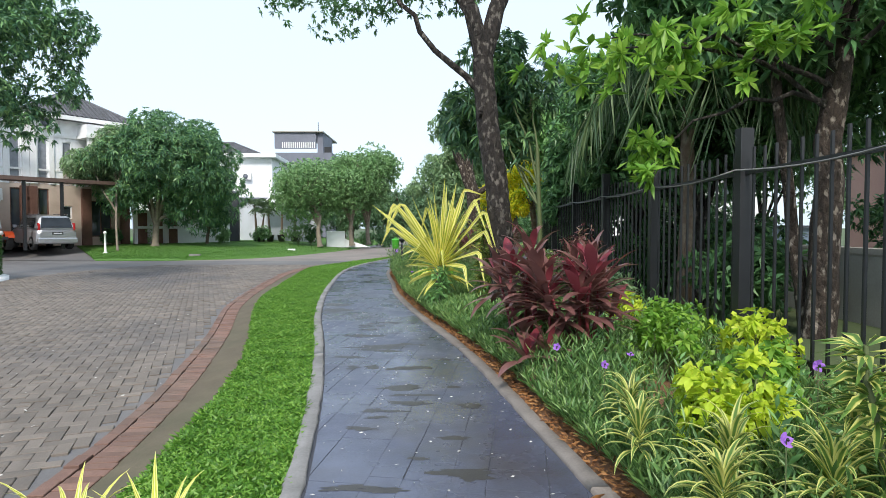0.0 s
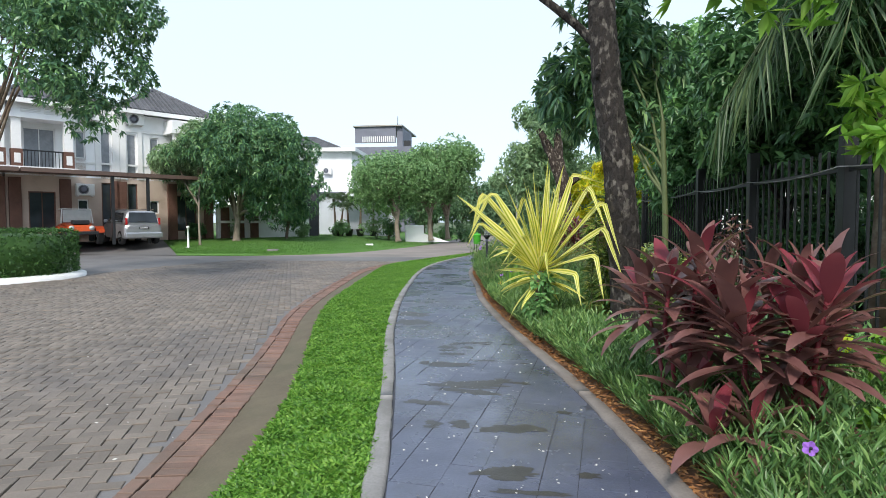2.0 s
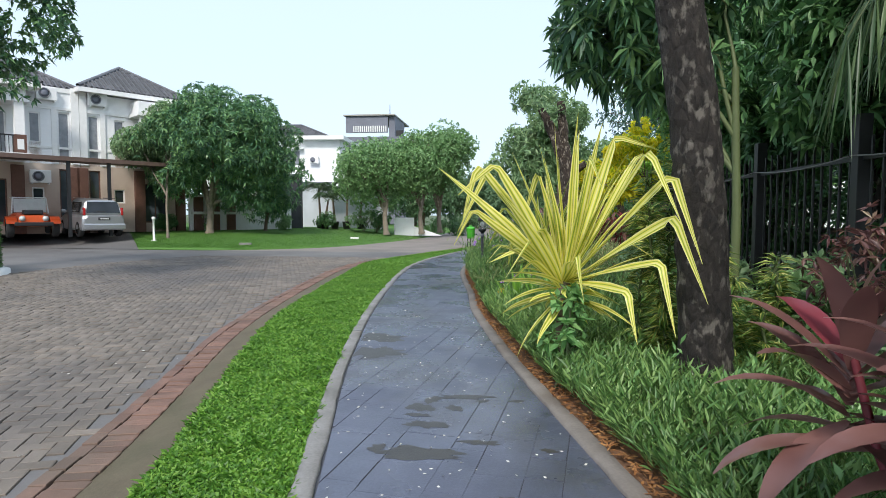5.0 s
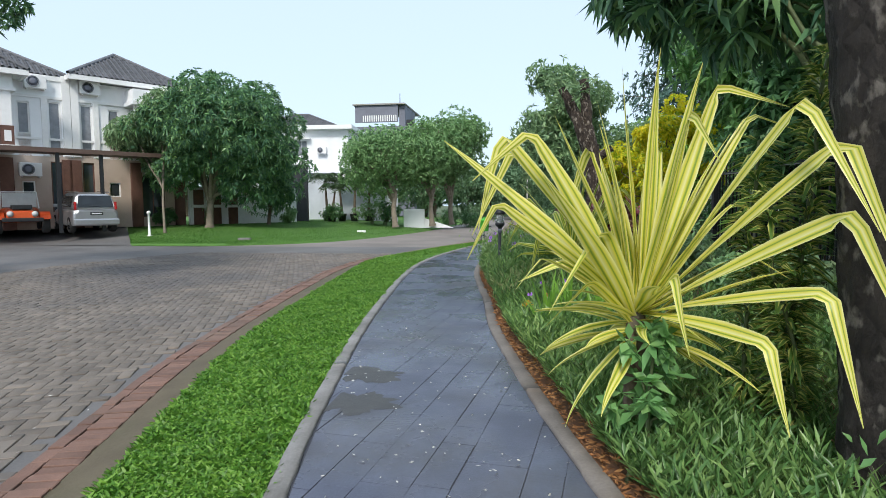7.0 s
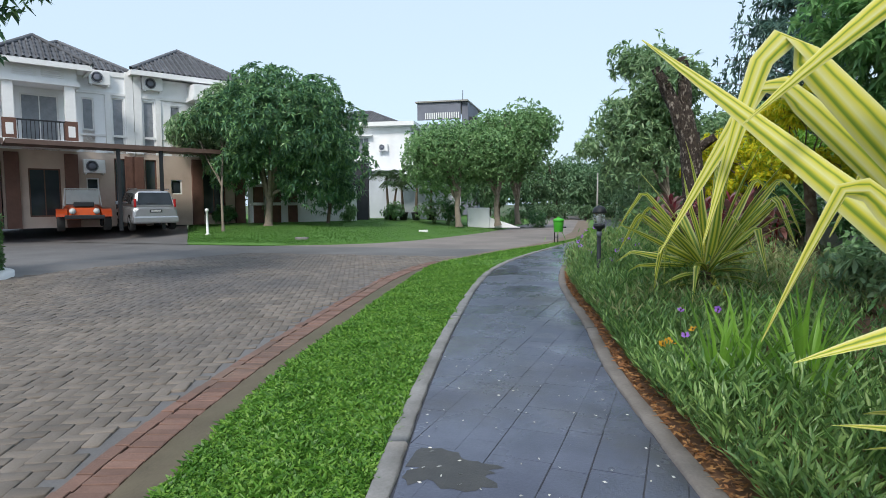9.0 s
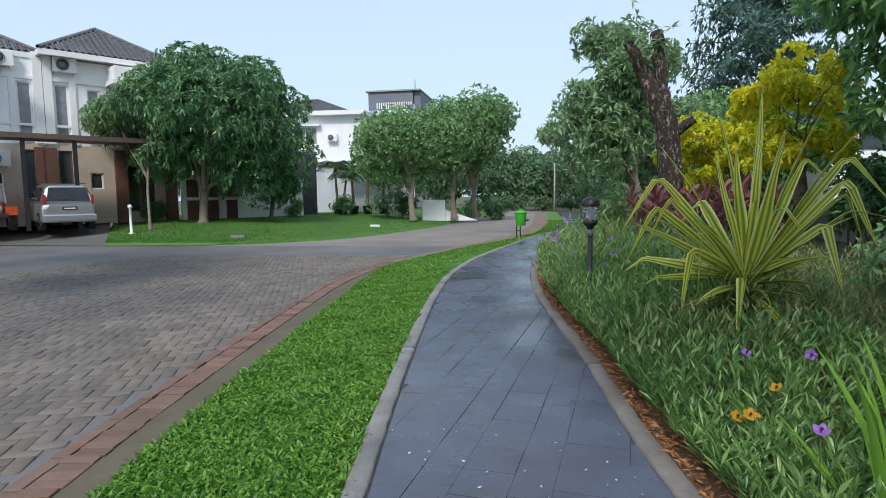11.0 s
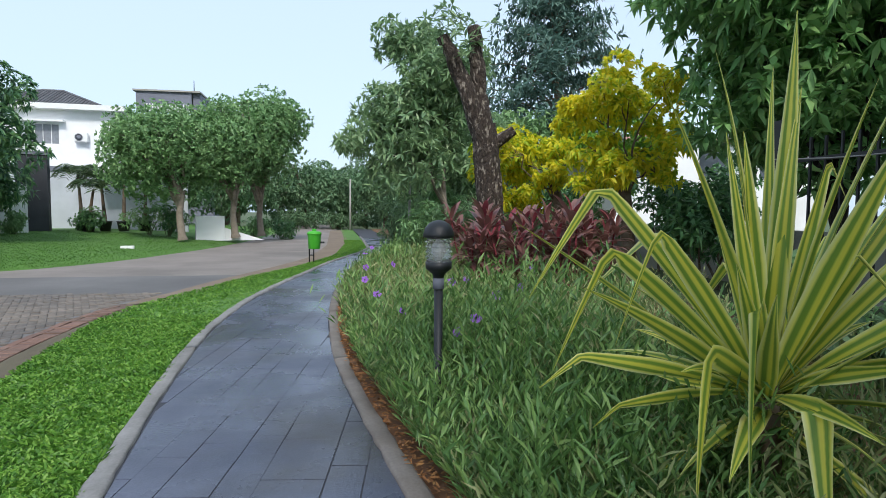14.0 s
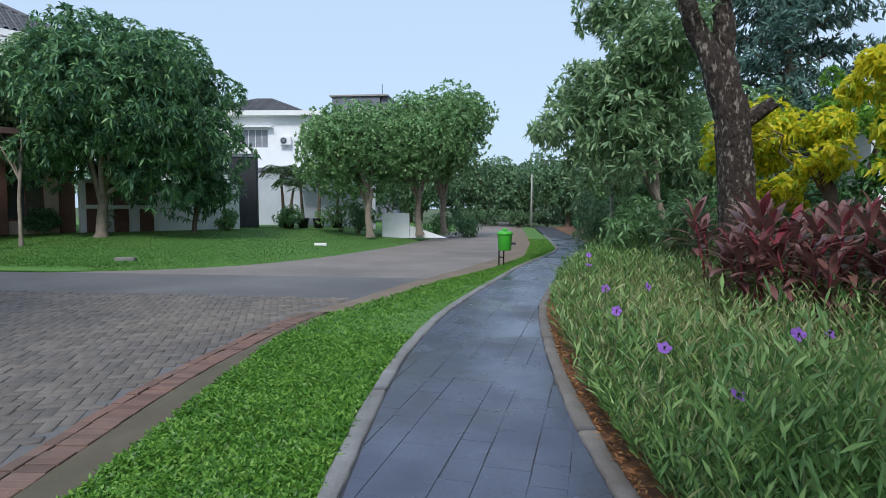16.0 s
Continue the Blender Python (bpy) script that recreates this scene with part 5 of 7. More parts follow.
# ---- shrubs and palms along the far wall ----


def potted_palm(m, h, seed):
    g = np.random.default_rng(seed)
    r = thing("potted_palm", m, "small palm in a dark planter by the wall", "palm", "potted palms by the wall")
    part("planter", lathe([(0.22, 0), (0.3, 0.45), (0.33, 0.47), (0.31, 0.5), (0.27, 0.5)], 14), M_POTS, r)
    st = bend((0, 0, 0.45), (0.15 * g.standard_normal(), 0.1, h), 0, 7)
    place("trunk", tubes_mesh("trunk", [tube_np(st, np.linspace(0.1, 0.05, 7), 8)], M_BROWNBARK), r)
    ls = []
    for k in range(15):
        a = 2 * math.pi * k / 15 + g.random()
        e = st[-1] + np.array([math.cos(a) * 0.9, math.sin(a) * 0.9, 0.35 * g.random() - 0.1])
        rib = bend(st[-1], e, 0.4, 14)
        b = np.repeat(rib[2:], 4, 0)
        sd = np.tile([[1], [-1], [1], [-1]], (12, 1)) * np.cross(unit(e - st[-1]), [0, 0, 1])
        ls.append((b, sd + unit(e - st[-1]) * 0.6 + [0, 0, -0.2]))
    v, f, uv = leaves_np(np.concatenate([q[0] for q in ls]), np.concatenate([q[1] for q in ls]), 0.42, 0.06, 0.25)
    place("fronds", mesh_np("fronds", v, f, M_PALMLEAF), r)


for k, (px, py, hgt) in enumerate([(-13.6, 43.2, 2.7), (-12.7, 43.5, 2.4), (-11.8, 43.3, 2.9), (-10.9, 43.5, 2.4), (-13.1, 42.6, 2.0)]):
    potted_palm(pose(px, py, 0.38), hgt, 40 + k)


def shrub(m, rx, ry, h, leaf, tips, per, length, width, label, seed, group="", name="shrub", stems=8, spread=1.0, droop=0.25):
    s = thing(name, m, label, "shrub", group)
    lm = heap((0, 0, h * 0.55), rx, ry, h * 0.5, 10, min(rx, h) * 0.35, min(rx, h) * 0.55, seed)
    for k in range(stems):
        place("stem", tubes_mesh("stem", [tube_np(bend((0.05 * rng.standard_normal(), 0.05 * rng.standard_normal(), -0.05), lm[k % 10, :3], 0.05, 6, 0.02), np.linspace(0.02, 0.006, 6), 5)], M_STEM), s)
    p, d = lumpy_points(lm, tips, depth=0.8, low=-0.9)
    p[:, 2] = np.maximum(p[:, 2], 0.03)
    v, f, uv = rosettes(p, d, per, length, width, spread, droop)
    place("foliage", mesh_np("foliage", v, f, leaf, uv), s)
    return s


for k, (sx, sy, rr, hh2) in enumerate([(-15.6, 39.2, 0.7, 1.1), (-12.9, 42.2, 0.8, 1.2), (-10.3, 42.2, 1.2, 1.8), (-9.3, 41.4, 0.9, 1.3), (-17.9, 35.5, 0.7, 1.2), (-18.9, 33.8, 0.6, 1.0), (-14.3, 38.5, 0.5, 1.0), (-4.6, 45.5, 1.2, 1.2), (-6.0, 45.0, 1.0, 1.3)]):
    shrub(pose(sx, sy, float(lawn_height(sx, sy)) - 0.02), rr, rr, hh2, M_DARKLEAF if k % 2 else M_BROAD, 220, 7, 0.16, 0.06, "dark leafy shrub at the foot of the wall", 60 + k, "shrubs by the far wall")

# ---- distance: trees closing the road ----
far_rows = [(-1.5, 66, 5.5, 3.2), (-7.5, 74, 6.5, 3.6), (2.2, 60, 5.5, 2.8), (-11, 66, 6.5, 3.4), (0.5, 84, 7.5, 4.0), (-5, 82, 7.5, 4.0), (4.5, 74, 7, 3.6), (8, 48, 6.5, 3.2), (-9.5, 62, 7.5, 4.0), (-4.5, 70, 7.0, 3.6), (-13.5, 58, 6.5, 3.2), (1.5, 78, 8.0, 4.5), (6.5, 66, 7.5, 4.0), (4.5, 52, 6.2, 3.2), (11, 58, 8.5, 4.2), (-18, 80, 9, 5), (-27, 76, 9, 5), (-2.5, 92, 9, 5), (9, 90, 10, 5.5), (18, 72, 9, 5), (-34, 60, 8.5, 4.5), (20, 50, 8, 4.5), (26, 34, 9, 5), (24, 16, 9, 5), (22, 2, 9, 5), (-36, 90, 10, 6), (-48, 55, 9, 5)]
for k, (tx, ty, th, tw) in enumerate(far_rows):
    lump = heap((tx, ty, th * 0.52), tw, tw, th * 0.44, 20, tw * 0.28, tw * 0.42, 80 + k)
    build_tree("distant_tree", (tx, ty, -0.1), [(0, 0, 0), (0.1, 0, th * 0.2), (0, 0.1, th * 0.42)], [0.22, 0.18, 0.14], lump, M_FAR, M_BROWNBARK, 1100, 6, 0.34, 0.17, "leafy tree closing the end of the road", "distant trees", limbs=7)
for k in range(9):
    shrub(pose(-6.5 + k * 1.5, 64 + 0.6 * (k % 3), -0.1), 1.3, 1.0, 1.5, M_FAR, 160, 6, 0.22, 0.1, "low clipped hedge plant at the end of the road", 110 + k, "far hedge")
sl = thing("street_lamp", pose(-0.6, 58, -0.1), "thin grey street lamp pole far down the road", "street lamp")
part("pole", lathe([(0.09, 0), (0.05, 4.0)], 8), M_GREYWALL, sl)

# ---- trees and masses on the bed side ----
big = thing("shade_tree", pose(0.95, 8.78, 0.05), "tall tree with dark flaking bark beside the path", "tree")
tp = np.array([(0, 0, -0.1), (-0.02, 0, 0.5), (-0.06, 0, 1.2), (-0.13, 0, 2.0), (-0.25, 0, 2.8), (-0.31, 0.0, 3.4), (-0.34, 0, 3.85)])
place("trunk", tubes_mesh("trunk", [tube_np(np.column_stack([np.interp(np.linspace(0, 6, 60), np.arange(7), tp[:, k]) for k in range(3)]), np.interp(np.linspace(0, 1, 60), [0, 0.08, 1], [0.235, 0.185, 0.15]), 22, 0.035)], M_BARK), big)
tl = [tube_np(bend(tp[-1], (-0.95, 0.2, 6.0), 0.1, 8, 0.05), np.linspace(0.135, 0.075, 8), 10, 0.05), tube_np(bend(tp[-1], (0.6, 0.4, 6.4), 0.1, 8, 0.05), np.linspace(0.14, 0.08, 8), 10, 0.05),
      tube_np(bend((-0.26, 0, 3.3), (-1.95, 0.0, 5.25), -0.18, 10, 0.04), np.linspace(0.06, 0.025, 10), 8, 0.05), tube_np(bend((-0.9, 0.2, 6), (-3.6, 0.6, 5.4), 0.5, 10, 0.05), np.linspace(0.06, 0.02, 10), 7)]
for k in range(9):
    e = (-3.2 + 4.6 * rng.random(), -1 + 3 * rng.random(), 5.0 + 2.5 * rng.random())
    tl.append(tube_np(bend((-0.6, 0.1, 5.5), e, 0.3, 8, 0.05), np.linspace(0.05, 0.012, 8), 6))
for q in tl:
    place("limb", tubes_mesh("limb", [q], M_BARK), big)
knot = lathe([(0.02, -0.02), (0.08, 0.0), (0.09, 0.03), (0.05, 0.06), (0.03, 0.03)], 12)
part("burr", knot, M_BARK, big, m=pose(-0.36, -0.1, 3.05, 0, -80, 0))
lump = np.concatenate([heap((-2.4, 0.4, 5.0), 1.9, 1.2, 0.6, 20, 0.26, 0.5, 131), heap((-0.3, 0.6, 6.9), 3.6, 2.8, 1.2, 26, 0.6, 1.1, 132), heap((-3.4, 1.5, 5.6), 0.9, 0.8, 0.4, 6, 0.3, 0.45, 133), heap((-0.9, 0.4, 5.15), 1.5, 1.0, 0.45, 14, 0.22, 0.42, 134)])
p, d = lumpy_points(lump, 2900, depth=0.7, low=-1)
v, f, uv = rosettes(p, d, 9, 0.085, 0.034, 1.0, 0.25, light=True)
place("crown", mesh_np("crown", v, f, M_DARKLEAF), big)

# broad-leaved mango over the fence, with fruit
ov = thing("mango_tree", pose(4.45, 6.9, 0.1), "mango tree leaning over the fence, with a few fruits", "tree")
place("trunk", tubes_mesh("trunk", [tube_np(bend((0, 0, -0.1), (0.25, 0.0, 4.2), 0, 10, 0.03), np.linspace(0.17, 0.12, 10), 12, 0.05), tube_np(bend((-0.02, 0.2, 0), (-0.45, 0.4, 4.0), 0, 8, 0.03), np.linspace(0.08, 0.05, 8), 9, 0.05)], M_STUMPBARK), ov)
ends = [(-2.6, -0.4, 3.4), (-2.1, -0.3, 2.15), (-2.6, -1.0, 3.1), (-1.0, -0.8, 3.3), (0.6, -1.6, 3.6), (-0.4, -1.8, 3.9), (-1.8, 0.6, 4.2), (1.6, 0.6, 3.6), (0.4, 1.5, 4.4)]
for k, e in enumerate(ends):
    place("limb", tubes_mesh("limb", [tube_np(bend((0.2, 0, 2.6 + 0.15 * k), e, 0.3, 9, 0.05), np.linspace(0.035, 0.008, 9), 7)], M_BARK), ov)
near_tips, near_out = [], []
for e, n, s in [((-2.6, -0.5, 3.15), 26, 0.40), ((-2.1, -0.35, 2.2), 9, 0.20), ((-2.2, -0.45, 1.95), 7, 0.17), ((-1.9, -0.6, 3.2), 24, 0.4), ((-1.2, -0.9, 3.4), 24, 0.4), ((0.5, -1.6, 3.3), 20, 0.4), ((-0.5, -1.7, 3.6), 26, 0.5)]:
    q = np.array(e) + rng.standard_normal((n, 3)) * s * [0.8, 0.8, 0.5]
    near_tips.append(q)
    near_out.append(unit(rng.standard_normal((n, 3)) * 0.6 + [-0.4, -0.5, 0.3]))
# outer leaves: the sunlight on them is put into a lime leaf colour
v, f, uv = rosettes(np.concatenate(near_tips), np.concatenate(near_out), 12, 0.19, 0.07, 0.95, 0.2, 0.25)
place("sunlit_leaves", mesh_np("sunlit_leaves", v, f, M_LIME), ov, "sunlit bright green leaves")
lump = heap((0.4, 1.4, 4.6), 2.8, 3.0, 1.5, 26, 0.7, 1.2, 141)
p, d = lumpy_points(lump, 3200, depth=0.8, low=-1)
# inner crown of the same tree, its shade put into a darker leaf colour
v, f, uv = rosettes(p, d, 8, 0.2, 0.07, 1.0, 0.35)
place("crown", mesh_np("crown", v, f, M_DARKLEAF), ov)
for fx, fy, fz, mt in ((-2.05, -0.7, 2.95, M_FRUIT), (-0.45, -1.9, 3.2, M_FRUITRIPE), (0.05, -1.8, 2.35, M_FRUIT)):
    part("fruit", lathe([(0.005, -0.06), (0.035, -0.045), (0.048, 0.0), (0.038, 0.045), (0.005, 0.06)], 12), mt, ov, m=pose(fx, fy, fz))

# dense dark evergreens behind the fence
dense = [(4.4, 10.0, 3.9, 1.9, 2.6), (4.1, 12.4, 3.6, 1.7, 2.7), (5.6, 13.6, 4.6, 2.3, 3.4), (7.8, 9.0, 5.2, 2.6, 3.4), (3.9, 15.4, 3.3, 1.5, 2.4), (8.5, 15.5, 5.2, 2.8, 3.6), (9.2, 4.5, 5.0, 2.6, 3.2)]
for k, (tx, ty, tz, tw, tr) in enumerate(dense):
    lump = heap((tx, ty, tz), tw, tw, tr, 26, tw * 0.3, tw * 0.48, 150 + k)
    build_tree("evergreen_tree", (tx, ty, 0.08), [(0, 0, 0), (0.05, 0, 0.7), (-0.03, 0, 1.5)], [0.09, 0.075, 0.06], lump, M_DARKLEAF, M_BARK, 2600, 8, 0.19, 0.065, "dense dark evergreen tree behind the fence", "evergreens behind the fence", limbs=8, low=-0.95, inner=0.5)
lump = heap((1.0, 11.2, 3.75), 1.1, 1.0, 1.6, 24, 0.3, 0.55, 160)
build_tree("young_mango_tree", (1.75, 10.6, 0.05), [(0, 0, 0), (0.03, 0, 1.2), (-0.03, 0, 2.8)], [0.05, 0.045, 0.035], lump, M_MANGO, M_STEM, 900, 9, 0.22, 0.055, "slim young mango tree close to the big trunk", limbs=6)


for k, (tx, ty, hz) in enumerate([(4.2, 8.2, 1.5), (5.4, 10.5, 2.0), (4.3, 11.6, 1.6), (5.2, 14.0, 2.2), (4.2, 16.5, 2.2), (5.5, 17.2, 2.6), (4.6, 21.5, 2.4), (5.6, 24.5, 2.8), (4.4, 26.5, 2.2), (5.2, 29.5, 3.0), (4.2, 31.5, 2.4), (9.5, 12.0, 3.0), (8.8, 19.5, 3.2), (9.5, 28.0, 3.4), (9.0, 8.0, 2.2)]):
    s = thing("bush", pose(tx, ty, 0.08), "dark leafy bush in the shade behind the fence", "bush", "bushes behind the fence")
    lm = heap((0, 0, hz * 0.5), 0.9, 1.1, hz * 0.4, 12, 0.35, 0.6, 300 + k)
    for q in range(5):
        place("stem", tubes_mesh("stem", [tube_np(bend((0.1 * q - 0.2, 0, -0.05), lm[q, :3], 0.05, 6, 0.02), np.linspace(0.03, 0.008, 6), 5)], M_BROWNBARK), s)
    pp, dd = lumpy_points(lm, 420, depth=0.8, low=-0.95)
    pp[:, 2] = np.maximum(pp[:, 2], 0.03)
    v, f, uv = rosettes(pp, dd, 7, 0.16, 0.06, 1.0, 0.25, light=True)
    place("foliage", mesh_np("foliage", v, f, M_DARKLEAF), s)


def hanging_palm(m, crown_z, fronds, reach, label, seed):
    g = np.random.default_rng(seed)
    r = thing("palm_tree", m, label, "palm")
    place("trunk", tubes_mesh("trunk", [tube_np(bend((0, 0, -0.05), (0.0, 0, crown_z), 0, 8, 0.03), np.linspace(0.13, 0.09, 8), 10)], M_BROWNBARK), r)
    for k in range(fronds):
        a = 2 * math.pi * k / fronds + 0.3 * g.random()
        e = np.array([math.cos(a) * reach, math.sin(a) * reach, crown_z - 0.3 - 0.6 * g.random()])
        rib = bend((0, 0, crown_z), e, 0.8, 20)
        w = unit(np.gradient(rib, axis=0))
        sd = unit(np.cross(w, [0, 0, 1.0]))
        b = np.repeat(rib[3:], 4, 0)
        wy = np.repeat(w[3:], 4, 0) * 0.35 + np.tile([[1], [-1], [0.8], [-0.8]], (17, 1)) * np.repeat(sd[3:], 4, 0) * 0.55 + [0, 0, -0.75]
        wy = wy + 0.1 * g.standard_normal(wy.shape)
        v, f, uv = leaves_np(b, wy, 0.75 + 0.2 * g.random(len(b)), 0.028, 0.25)
        fr = place("frond", tubes_mesh("frond", [tube_np(rib, np.linspace(0.022, 0.005, 20), 5)], M_STEM), r)
        place("leaflet_fringe", mesh_np("leaflet_fringe", v, f, M_PALMLEAF), fr)
    return r


hanging_palm(pose(3.75, 9.0, 0.1), 3.5, 13, 1.7, "feathery palm with hanging leaflets behind the fence", 5)

# stump tree: pollarded trunk with two broken limbs
stp = thing("pollarded_tree", pose(1.42, 24.1, 0.05), "thick pollarded trunk with two broken limbs and peeling bark", "tree")
tp = np.array([(0.05, 0, -0.1), (0.0, 0, 0.8), (-0.05, 0, 1.7), (-0.12, 0, 2.5), (-0.2, 0, 3.1)])
place("trunk", tubes_mesh("trunk", [tube_np(np.column_stack([np.interp(np.linspace(0, 4, 44), np.arange(5), tp[:, k]) for k in range(3)]), np.linspace(0.29, 0.25, 44), 22, 0.04)], M_STUMPBARK), stp)
place("limb", tubes_mesh("limb", [tube_np(bend((-0.2, 0, 2.8), (-1.05, 0, 4.8), 0.15, 10, 0.04), np.linspace(0.2, 0.12, 10), 12, 0.08)], M_STUMPBARK), stp)
place("limb", tubes_mesh("limb", [tube_np(bend((-0.15, 0, 2.85), (-0.4, 0, 5.0), -0.05, 10, 0.04), np.linspace(0.2, 0.13, 10), 12, 0.08)], M_STUMPBARK), stp)
place("broken_branch", tubes_mesh("broken_branch", [tube_np(bend((0.0, 0, 2.7), (0.42, -0.1, 3.0), 0, 6), np.linspace(0.14, 0.1, 6), 10, 0.08)], M_STUMPBARK), stp)
p = np.array([-0.7, 0, 4.9]) + rng.standard_normal((40, 3)) * [0.45, 0.3, 0.25]
v, f, uv = rosettes(p, np.tile([0, 0, 1.0], (40, 1)) + 0.5 * rng.standard_normal((40, 3)), 9, 0.22, 0.05, 1.0, 0.3)
place("sprout_foliage", mesh_np("sprout_foliage", v, f, M_GREYLEAF), stp, "fresh grey-green sprouts")

# pale leafy tree beyond the stump
lump = np.concatenate([heap((0.7, 29.2, 3.8), 2.2, 2.2, 2.1, 32, 0.5, 0.95, 171), heap((-1.1, 28.6, 3.4), 0.7, 0.8, 0.5, 6, 0.25, 0.45, 172), heap((1.4, 28.4, 5.2), 1.3, 1.3, 0.8, 8, 0.4, 0.7, 173), heap((0.7, 29.4, 6.2), 1.3, 1.2, 0.9, 10, 0.35, 0.65, 174)])
build_tree("almond_tree", (1.7, 29.0, 0.0), [(0, 0, 0), (-0.2, 0, 1.2), (-0.6, 0, 2.4)], [0.11, 0.09, 0.08], lump, M_GREYLEAF, M_PALEBARK, 2900, 9, 0.24, 0.065, "leaning tree with long grey-green leaves", limbs=10, low=-0.7, droop=0.12)
lump = heap((3.2, 33.5, 3.6), 2.2, 2.2, 2.0, 20, 0.6, 1.0, 174)
build_tree("almond_tree", (3.0, 33.5, 0.0), [(0, 0, 0), (0.1, 0, 1.0), (0, 0, 2.0)], [0.14, 0.12, 0.1], lump, M_GREYLEAF, M_PALEBARK, 1700, 8, 0.22, 0.075, "leafy tree beside the path farther on", limbs=8, low=-0.9)
for k, (tx, ty, tz) in enumerate([(2.6, 40.5, 3.4), (3.2, 47, 3.8), (5.6, 37, 4.4), (6.2, 44, 4.6)]):
    lump = heap((tx, ty, tz), 2.0, 2.2, 2.0, 18, 0.6, 1.0, 176 + k)
    build_tree("verge_tree", (tx, ty, 0.0), [(0, 0, 0), (0.1, 0, 0.8), (0, 0, 1.7)], [0.13, 0.11, 0.09], lump, M_BROAD, M_BROWNBARK, 1500, 8, 0.22, 0.08, "leafy tree lining the path farther on", "trees lining the path", limbs=8, low=-0.95)

# golden-leaved trees
for k, (bx, by, pts, lm, tips) in enumerate([
        (3.7, 22.6, [(0, 0, 0), (-0.1, 0, 1.2), (-0.25, 0, 2.4)], heap((3.4, 22.4, 2.9), 1.9, 1.5, 1.8, 34, 0.14, 0.34, 181), 760),
        (3.4, 24.8, [(0, 0, 0), (-0.2, 0, 1.2), (-0.4, 0, 2.0)], heap((2.6, 25.2, 2.4), 1.9, 1.4, 1.3, 30, 0.14, 0.34, 182), 640),
        (4.9, 27.6, [(0, 0, 0), (0.25, 0, 1.5), (0.65, 0, 3.0)], heap((5.2, 26.4, 3.3), 2.2, 1.7, 1.7, 36, 0.14, 0.34, 183), 640)]):
    build_tree("golden_tree", (bx, by, 0.08), pts, [0.14, 0.12, 0.1], lm, M_YELLOWLEAF if k < 2 else M_LIME, M_BROWNBARK, tips, 10, 0.14, 0.068, "small tree with golden yellow-green leaves" if k < 2 else "small airy tree with fresh green leaves", "golden-leaved trees", limbs=9, low=-0.9, limb_r=-0.3)
lump = heap((5.0, 19.6, 4.3), 2.5, 2.3, 2.9, 36, 0.6, 1.0, 185)
build_tree("evergreen_tree", (5.2, 19.6, 0.08), [(0, 0, 0), (0.05, 0, 0.6), (0, 0, 1.3)], [0.1, 0.09, 0.08], lump, M_GLOSSY, M_BARK, 2900, 9, 0.21, 0.08, "dense dark evergreen tree behind the fence", "evergreens behind the fence", limbs=9, low=-0.95, inner=0.5)
lump = heap((7.5, 23.5, 4.4), 2.2, 2.2, 2.6, 24, 0.7, 1.0, 186)
build_tree("evergreen_tree", (7.5, 23.5, 0.08), [(0, 0, 0), (0.05, 0, 0.6), (0, 0, 1.3)], [0.1, 0.09, 0.08], lump, M_GLOSSY, M_BARK, 1500, 8, 0.21, 0.08, "dense dark evergreen tree behind the fence", "evergreens behind the fence", limbs=9, low=-0.95, inner=0.5)


def tiered_tree(base, h, reach, seed):
    """A tall tree with flat sprays in tiers."""
    g = np.random.default_rng(seed)
    r = thing("tiered_tree", pose(*base), "tall blue-green tree with flat tiers of fine leaves", "tree")
    place("trunk", tubes_mesh("trunk", [tube_np(bend((0, 0, 0), (0.2, 0, h), 0, 10, 0.1), np.linspace(0.3, 0.06, 10), 10)], M_BROWNBARK), r)
    br, ps, ds = [], [], []
    for k in range(60):
        z = h * (0.3 + 0.68 * k / 60)
        a = 2.4 * k + g.random()
        ln = reach * (1.05 - 0.75 * (z / h) ** 1.5) * (0.75 + 0.4 * g.random())
        e = np.array([math.cos(a) * ln, math.sin(a) * ln, z + 0.12 * ln])
        q = bend((0, 0, z - 0.3), e, 0.15, 10, 0.08)
        br.append(tube_np(q, np.linspace(0.06, 0.012, 10), 5))
        n = 50
        t = 0.25 + 0.75 * g.random(n)
        c = np.column_stack([np.interp(t, np.linspace(0, 1, 10), q[:, m]) for m in range(3)])
        ps.append(c + g.standard_normal((n, 3)) * [0.45, 0.45, 0.07])
        ds.append(np.tile([math.cos(a), math.sin(a), 0.3], (n, 1)))
    for q in br:
        place("limb", tubes_mesh("limb", [q], M_BROWNBARK), r)
    v, f, uv = rosettes(np.concatenate(ps), np.concatenate(ds), 7, 0.34, 0.09, 1.0, 0.1, 0.3, light=True)
    place("crown", mesh_np("crown", v, f, M_CONIFER), r)


tiered_tree((8.3, 39, 0.0), 12.5, 4.4, 9)

